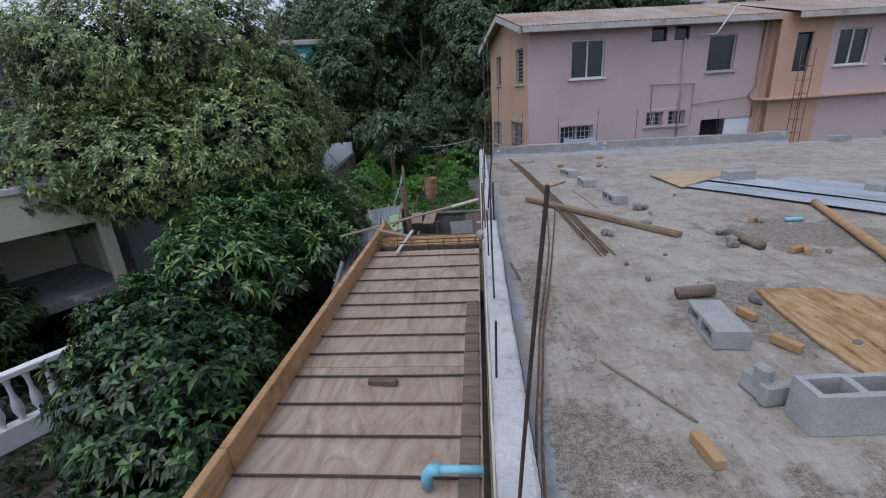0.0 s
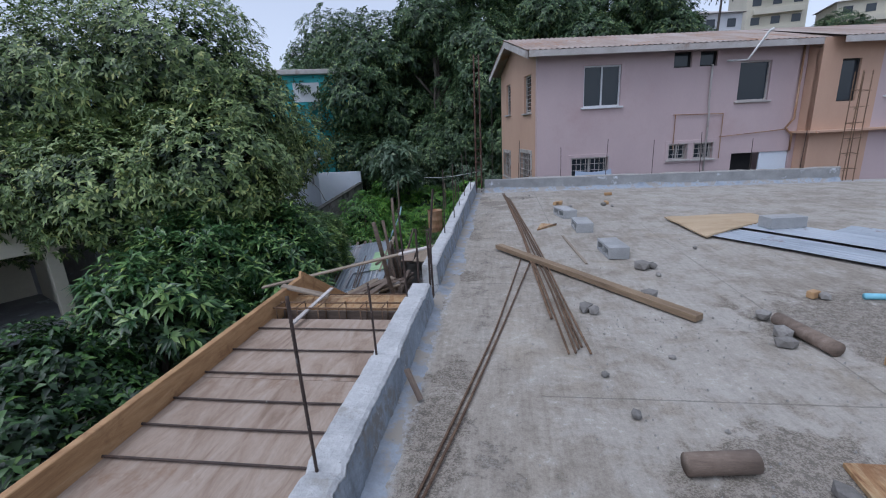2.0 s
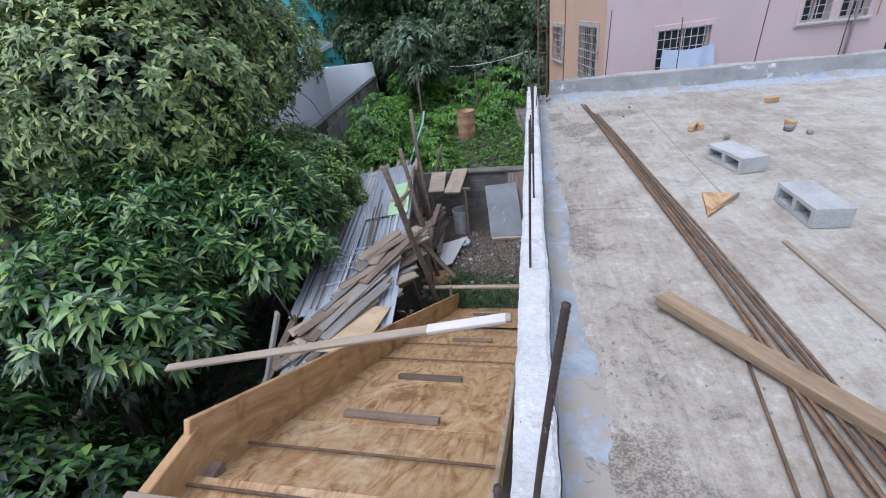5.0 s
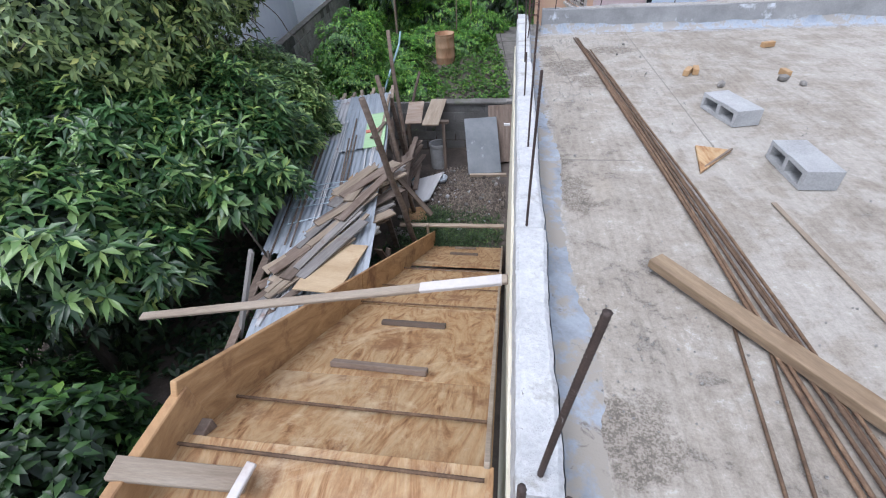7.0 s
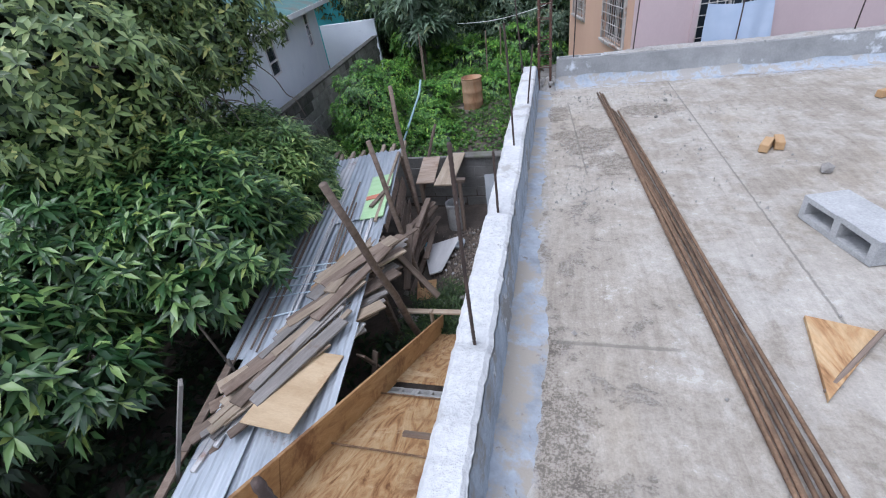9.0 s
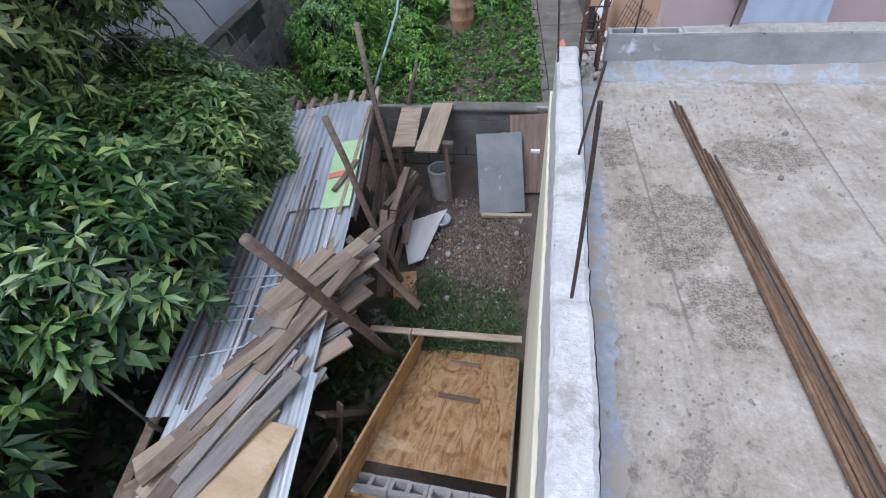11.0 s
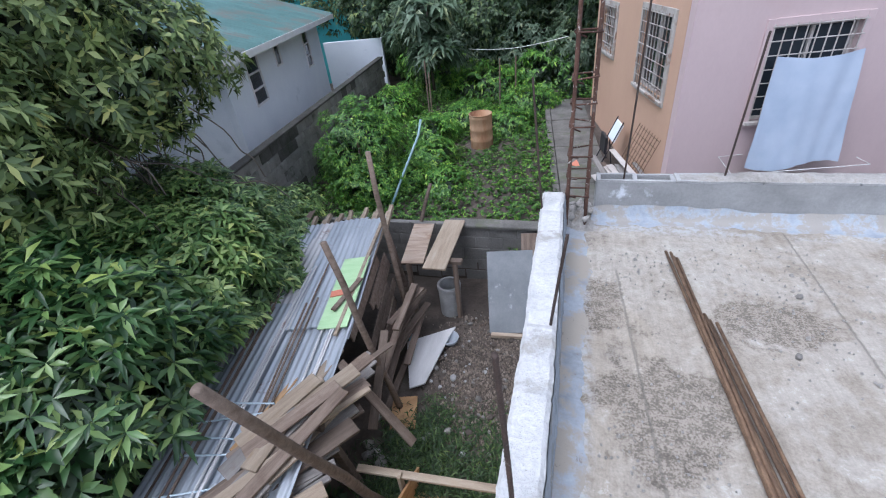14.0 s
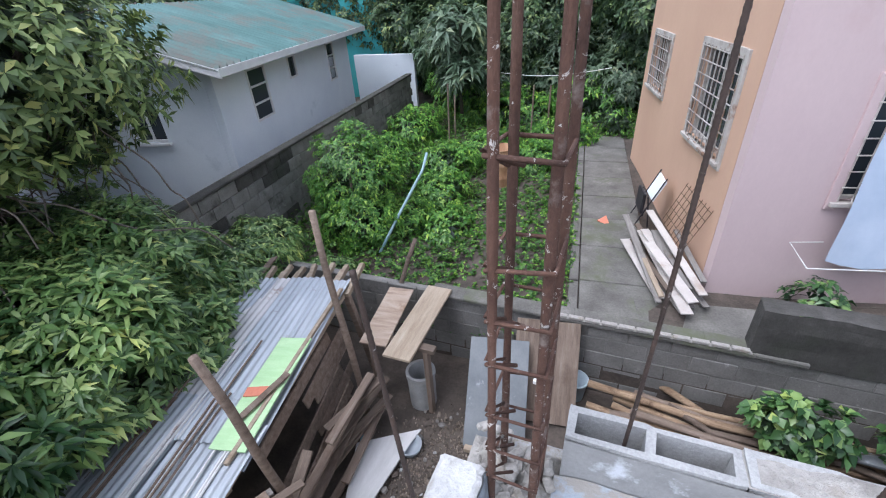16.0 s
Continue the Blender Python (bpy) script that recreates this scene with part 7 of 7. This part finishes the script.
tree("shrub", "rank green weeds round the drum", [(-3.0, 16.4, -2.7), (-3.0, 16.4, -2.5)],
     [(-3.2, 16.2, -2.45, 0.6, 0.7, 0.35), (-3.6, 17.6, -2.35, 0.7, 0.8, 0.45), (-2.9, 18.8, -2.35, 0.8, 0.7, 0.45), (-1.6, 18.4, -2.4, 0.7, 0.7, 0.4), (-2.6, 14.9, -2.5, 0.5, 0.5, 0.25), (-1.2, 19.6, -2.2, 0.8, 0.7, 0.5), (-4.4, 16.4, -2.2, 0.6, 0.8, 0.5)], 2300, 6, 0.12, 0.05, "leaf_bright", 61, category="shrub", radius=0.02, up=0.8)
tree("shrub", "tall hazy green thicket behind the far yard", [(-2.4, 23.4, -2.6), (-2.4, 23.4, -1.6)],
     [(-3.6, 23.4, -1.4, 1.2, 0.9, 1.1), (-1.6, 23.2, -1.2, 1.3, 0.9, 1.2), (0.3, 22.4, -1.2, 1.1, 0.9, 1.1), (-5.2, 23.8, -0.9, 1.2, 0.9, 1.3), (-2.6, 24.2, 0.2, 1.4, 0.9, 1.2), (0.2, 23.6, 0.4, 1.2, 0.9, 1.2)], 4200, 6, 0.17, 0.06, "leaf_grey", 62, droop=0.35, category="shrub", radius=0.05, twigs=2, up=0.6)
tree("shrub", "broad-lobed plants against the yard wall", [(2.2, 11.78, -2.95), (2.2, 11.76, -2.5)],
     [(2.0, 11.72, -2.3, 0.36, 0.16, 0.30), (3.1, 11.74, -2.2, 0.5, 0.18, 0.36)], 300, 6, 0.115, 0.085, "leaf_mango", 16, droop=0.25, category="shrub", radius=0.02, up=0.8)
tree("shrub", "small green plant at the foot of the house", [(2.0, 13.4, -2.3), (2.0, 13.4, -2.2)],
     [(2.5, 13.5, -2.05, 0.3, 0.2, 0.2), (3.8, 13.7, -2.0, 0.35, 0.2, 0.22)], 60, 6, 0.12, 0.06, "leaf_mango", 17, category="shrub", radius=0.02, up=0.8)

# woodland behind: three kinds, then copies
proto = [
    tree("forest_tree", "tall dark green forest tree", [(0, 0, 0), (0.1, 0, 3.0), (0, 0.2, 6.0)],
         [(0, 0, 7.6, 2.4, 2.3, 2.0), (1.6, 0.3, 5.8, 1.9, 1.8, 1.6), (-1.7, -0.2, 5.6, 1.9, 1.9, 1.6), (0.2, -1.5, 4.6, 2.0, 1.6, 1.5), (-0.3, 1.3, 6.2, 1.9, 1.7, 1.7), (0.9, -0.9, 3.2, 1.8, 1.5, 1.3), (-1.3, -1.2, 2.4, 1.8, 1.5, 1.3)],
         5200, 6, 0.24, 0.095, "leaf_forest", 21, droop=0.3, radius=0.28, twigs=3, group="forest trees"),
    tree("forest_tree", "open-crowned dark forest tree", [(0, 0, 0), (-0.2, 0, 4.0), (0.1, 0, 7.5)],
         [(0.3, 0, 9.2, 1.7, 1.6, 1.2), (1.8, 0.2, 7.6, 1.5, 1.4, 0.9), (-1.8, 0.1, 7.9, 1.5, 1.4, 0.9), (-0.8, -0.9, 6.3, 1.6, 1.3, 0.9), (1.0, -0.8, 5.2, 1.5, 1.3, 0.9), (-0.2, 0.6, 3.6, 1.7, 1.5, 1.2)],
         3800, 6, 0.23, 0.09, "leaf_forest", 22, droop=0.3, radius=0.22, twigs=4, group="forest trees"),
    tree("forest_tree", "rounded green forest tree", [(0, 0, 0), (0, 0.1, 1.6), (0, 0, 3.2)],
         [(0, 0, 4.4, 2.2, 2.0, 1.7), (1.7, -0.3, 3.1, 1.7, 1.5, 1.4), (-1.7, 0.0, 3.0, 1.8, 1.5, 1.4), (0, -1.5, 2.0, 2.0, 1.4, 1.2), (-0.4, -1.0, 0.9, 2.2, 1.6, 1.0)],
         4400, 6, 0.22, 0.09, "leaf_forest", 23, droop=0.3, radius=0.2, twigs=2, group="forest trees"),
]
spots = [(0, -6.5, 26.5, 1.05), (1, -3.0, 25.5, 1.0), (0, 0.0, 25.0, 0.95), (1, 3.0, 24.5, 0.95), (2, -7.4, 26.8, 0.9), (2, -1.6, 24.2, 0.8), (0, -10.5, 31.0, 1.15), (0, -3.5, 31.0, 1.25), (1, 0.8, 30.0, 1.3), (0, 5.0, 29.5, 1.15), (1, 7.6, 27.5, 1.0),
         (2, -14.5, 21.5, 1.0), (0, -17.0, 25.0, 0.9), (2, 2.6, 22.6, 0.9), (1, 9.5, 30.0, 0.95), (2, -20.0, 18.0, 1.1), (0, -24.0, 24.0, 1.0), (1, 12.0, 34.0, 0.8), (0, 30.0, 60.0, 0.9), (2, 51.0, 80.0, 1.6), (2, 75.0, 82.0, 1.5), (2, -11.5, 14.5, 0.75), (2, -9.8, 5.0, 0.6), (2, -9.2, 26.6, 0.8), (0, -12.6, 25.6, 0.62), (0, -10.6, 27.0, 0.85)]
for i, (k, x, y, sc) in enumerate(spots):
    m = pose(x, y, ground_height(x, y) - 0.1, 0, 0, rnd.uniform(0, 360))
    if i in (0, 1, 4):
        ob = proto[k]
        ob.scale = (sc,) * 3
        ob.matrix_world = m @ Matrix.Diagonal((sc, sc, sc, 1))
    else:
        ob = copy_thing(proto[k], m)
        ob.scale = (sc,) * 3
# palm on the hill
pt = thing("palm_tree", "tall palm on the hill", "tree", at=(32, 76, ground_height(32, 76)))
top = Vector((0.4, 0, 18.0 - ground_height(32, 76)))
part("trunk", Shape().tube([(0, 0, 0), (0.2, 0, top.z / 2), top], [0.25, 0.2, 0.15], 8), "bark", pt)
s = Shape()
for i in range(13):
    a = i * 2 * math.pi / 13
    d = Vector((math.cos(a), math.sin(a), 0))
    sd = Vector((-d.y, d.x, 0))
    for j in range(7):
        r0, r1 = 0.25 + j * 0.3, 0.25 + (j + 1) * 0.3
        z0, z1 = 0.7 * math.sin(r0 * 1.2) - 0.12 * r0 ** 2, 0.7 * math.sin(r1 * 1.2) - 0.12 * r1 ** 2
        wdt = 0.35 * (1 - (j / 7) ** 2) + 0.05
        s.add([top + d * r0 + Vector((0, 0, z0)), top + d * r1 + sd * wdt + Vector((0, 0, z1 - 0.2)), top + d * r1 * 0.97 + Vector((0, 0, z1)), top + d * r1 - sd * wdt + Vector((0, 0, z1 - 0.2))], [(0, 1, 2), (0, 2, 3)])
part("crown", s, "leaf_dark", pt)

# ground cover in the far yard, weeds in the near yard
pts, way = [], []
for i in range(15000):
    x, y = rng.uniform(-5.9, 0.6), rng.uniform(12.25, 24.5)
    if x > -0.12 - 0.09 * (y - 13.0) and y < 20.0:
        continue
    if (x + 2.28) ** 2 + (y - 17.25) ** 2 < 0.16:
        continue
    h = 0.10 + 0.16 * max(0, noise.noise((x * 1.3, y * 1.3, 0))) + (0.15 if x < -3 else 0)
    pts.append((x, y, ground_height(x, y) + rng.uniform(0.0, h)))
    way.append((rng.normal(0, 0.35), rng.normal(0, 0.35), 1))
me = leaf_mesh("ground_cover", np.array(pts), np.array(way), 6, 0.062, 0.042, 1.0, 0.2, seed=31)
tagged(part("ground_cover", me, "grass"), "low green creeper covering the far yard", "ground cover", kind="stuff")
pts, way = [], []
for i in range(2400):
    x, y = rng.choice([(-1.0, 8.95), (-1.5, 9.2), (-0.5, 9.2), (-1.2, 9.55), (-2.6, 6.0), (-1.5, 8.7), (-0.75, 9.6)])
    x, y = rng.normal(x, 0.2), rng.normal(y, 0.17)
    if x > -0.25:
        continue
    pts.append((x, y, ground_height(x, y) + rng.uniform(0, 0.07)))
    way.append((rng.normal(0, 0.3), rng.normal(0, 0.3), 1))
me = leaf_mesh("weeds", np.array(pts), np.array(way), 4, 0.12, 0.014, 0.6, 0.25, seed=32)
tagged(part("weeds", me, "weed"), "tufts of grass and weeds in the near yard", "grass", kind="stuff")
# weeds under the trees: the shade on them is put into the leaf colour
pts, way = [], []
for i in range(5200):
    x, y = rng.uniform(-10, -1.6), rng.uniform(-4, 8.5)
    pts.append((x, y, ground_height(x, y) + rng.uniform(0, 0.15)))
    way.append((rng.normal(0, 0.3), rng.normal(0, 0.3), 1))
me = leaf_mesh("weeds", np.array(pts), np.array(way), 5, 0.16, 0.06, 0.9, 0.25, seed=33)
tagged(part("weeds", me, "leaf_dark"), "weeds covering the ground under the trees, coloured dark for shade", "weeds", kind="stuff")

# thin stakes and a bent pipe in the far yard
for x, y, h in ((-3.95, 14.0, 1.5), (-3.9, 18.5, 1.9), (-1.6, 19.5, 1.7), (-4.3, 20.0, 1.3), (-2.2, 20.5, 1.5)):
    s = Shape().tube([(0, 0, 0), (0.03, 0.02, h)], 0.022, 7)
    solo("stake", s, "old_timber", "thin grey stake standing in the yard", "stake", "stakes in the yard", m=pose(x, y, ground_height(x, y)))
s = Shape().tube([(-3.3, 13.6, -2.5), (-3.15, 14.2, -2.0), (-3.0, 14.9, -1.5), (-2.98, 15.1, -1.25)], 0.025, 8)
solo("bent_pipe", s, "pvc_dull", "bent pale blue plastic pipe among the weeds", "pipe", smooth=True)
# overhead lines
for p, q in (((-3.2, 21.0, -0.9), (-0.2, 18.6, -0.4)),):
    s = Shape().tube([Vector(p).lerp(Vector(q), j / 10) - Vector((0, 0, 0.12 * math.sin(j / 10 * 3.14))) for j in range(11)], 0.008, 5)
    solo("cable", s, "pvc_white", "thin pale cable strung across the yard", "cable")
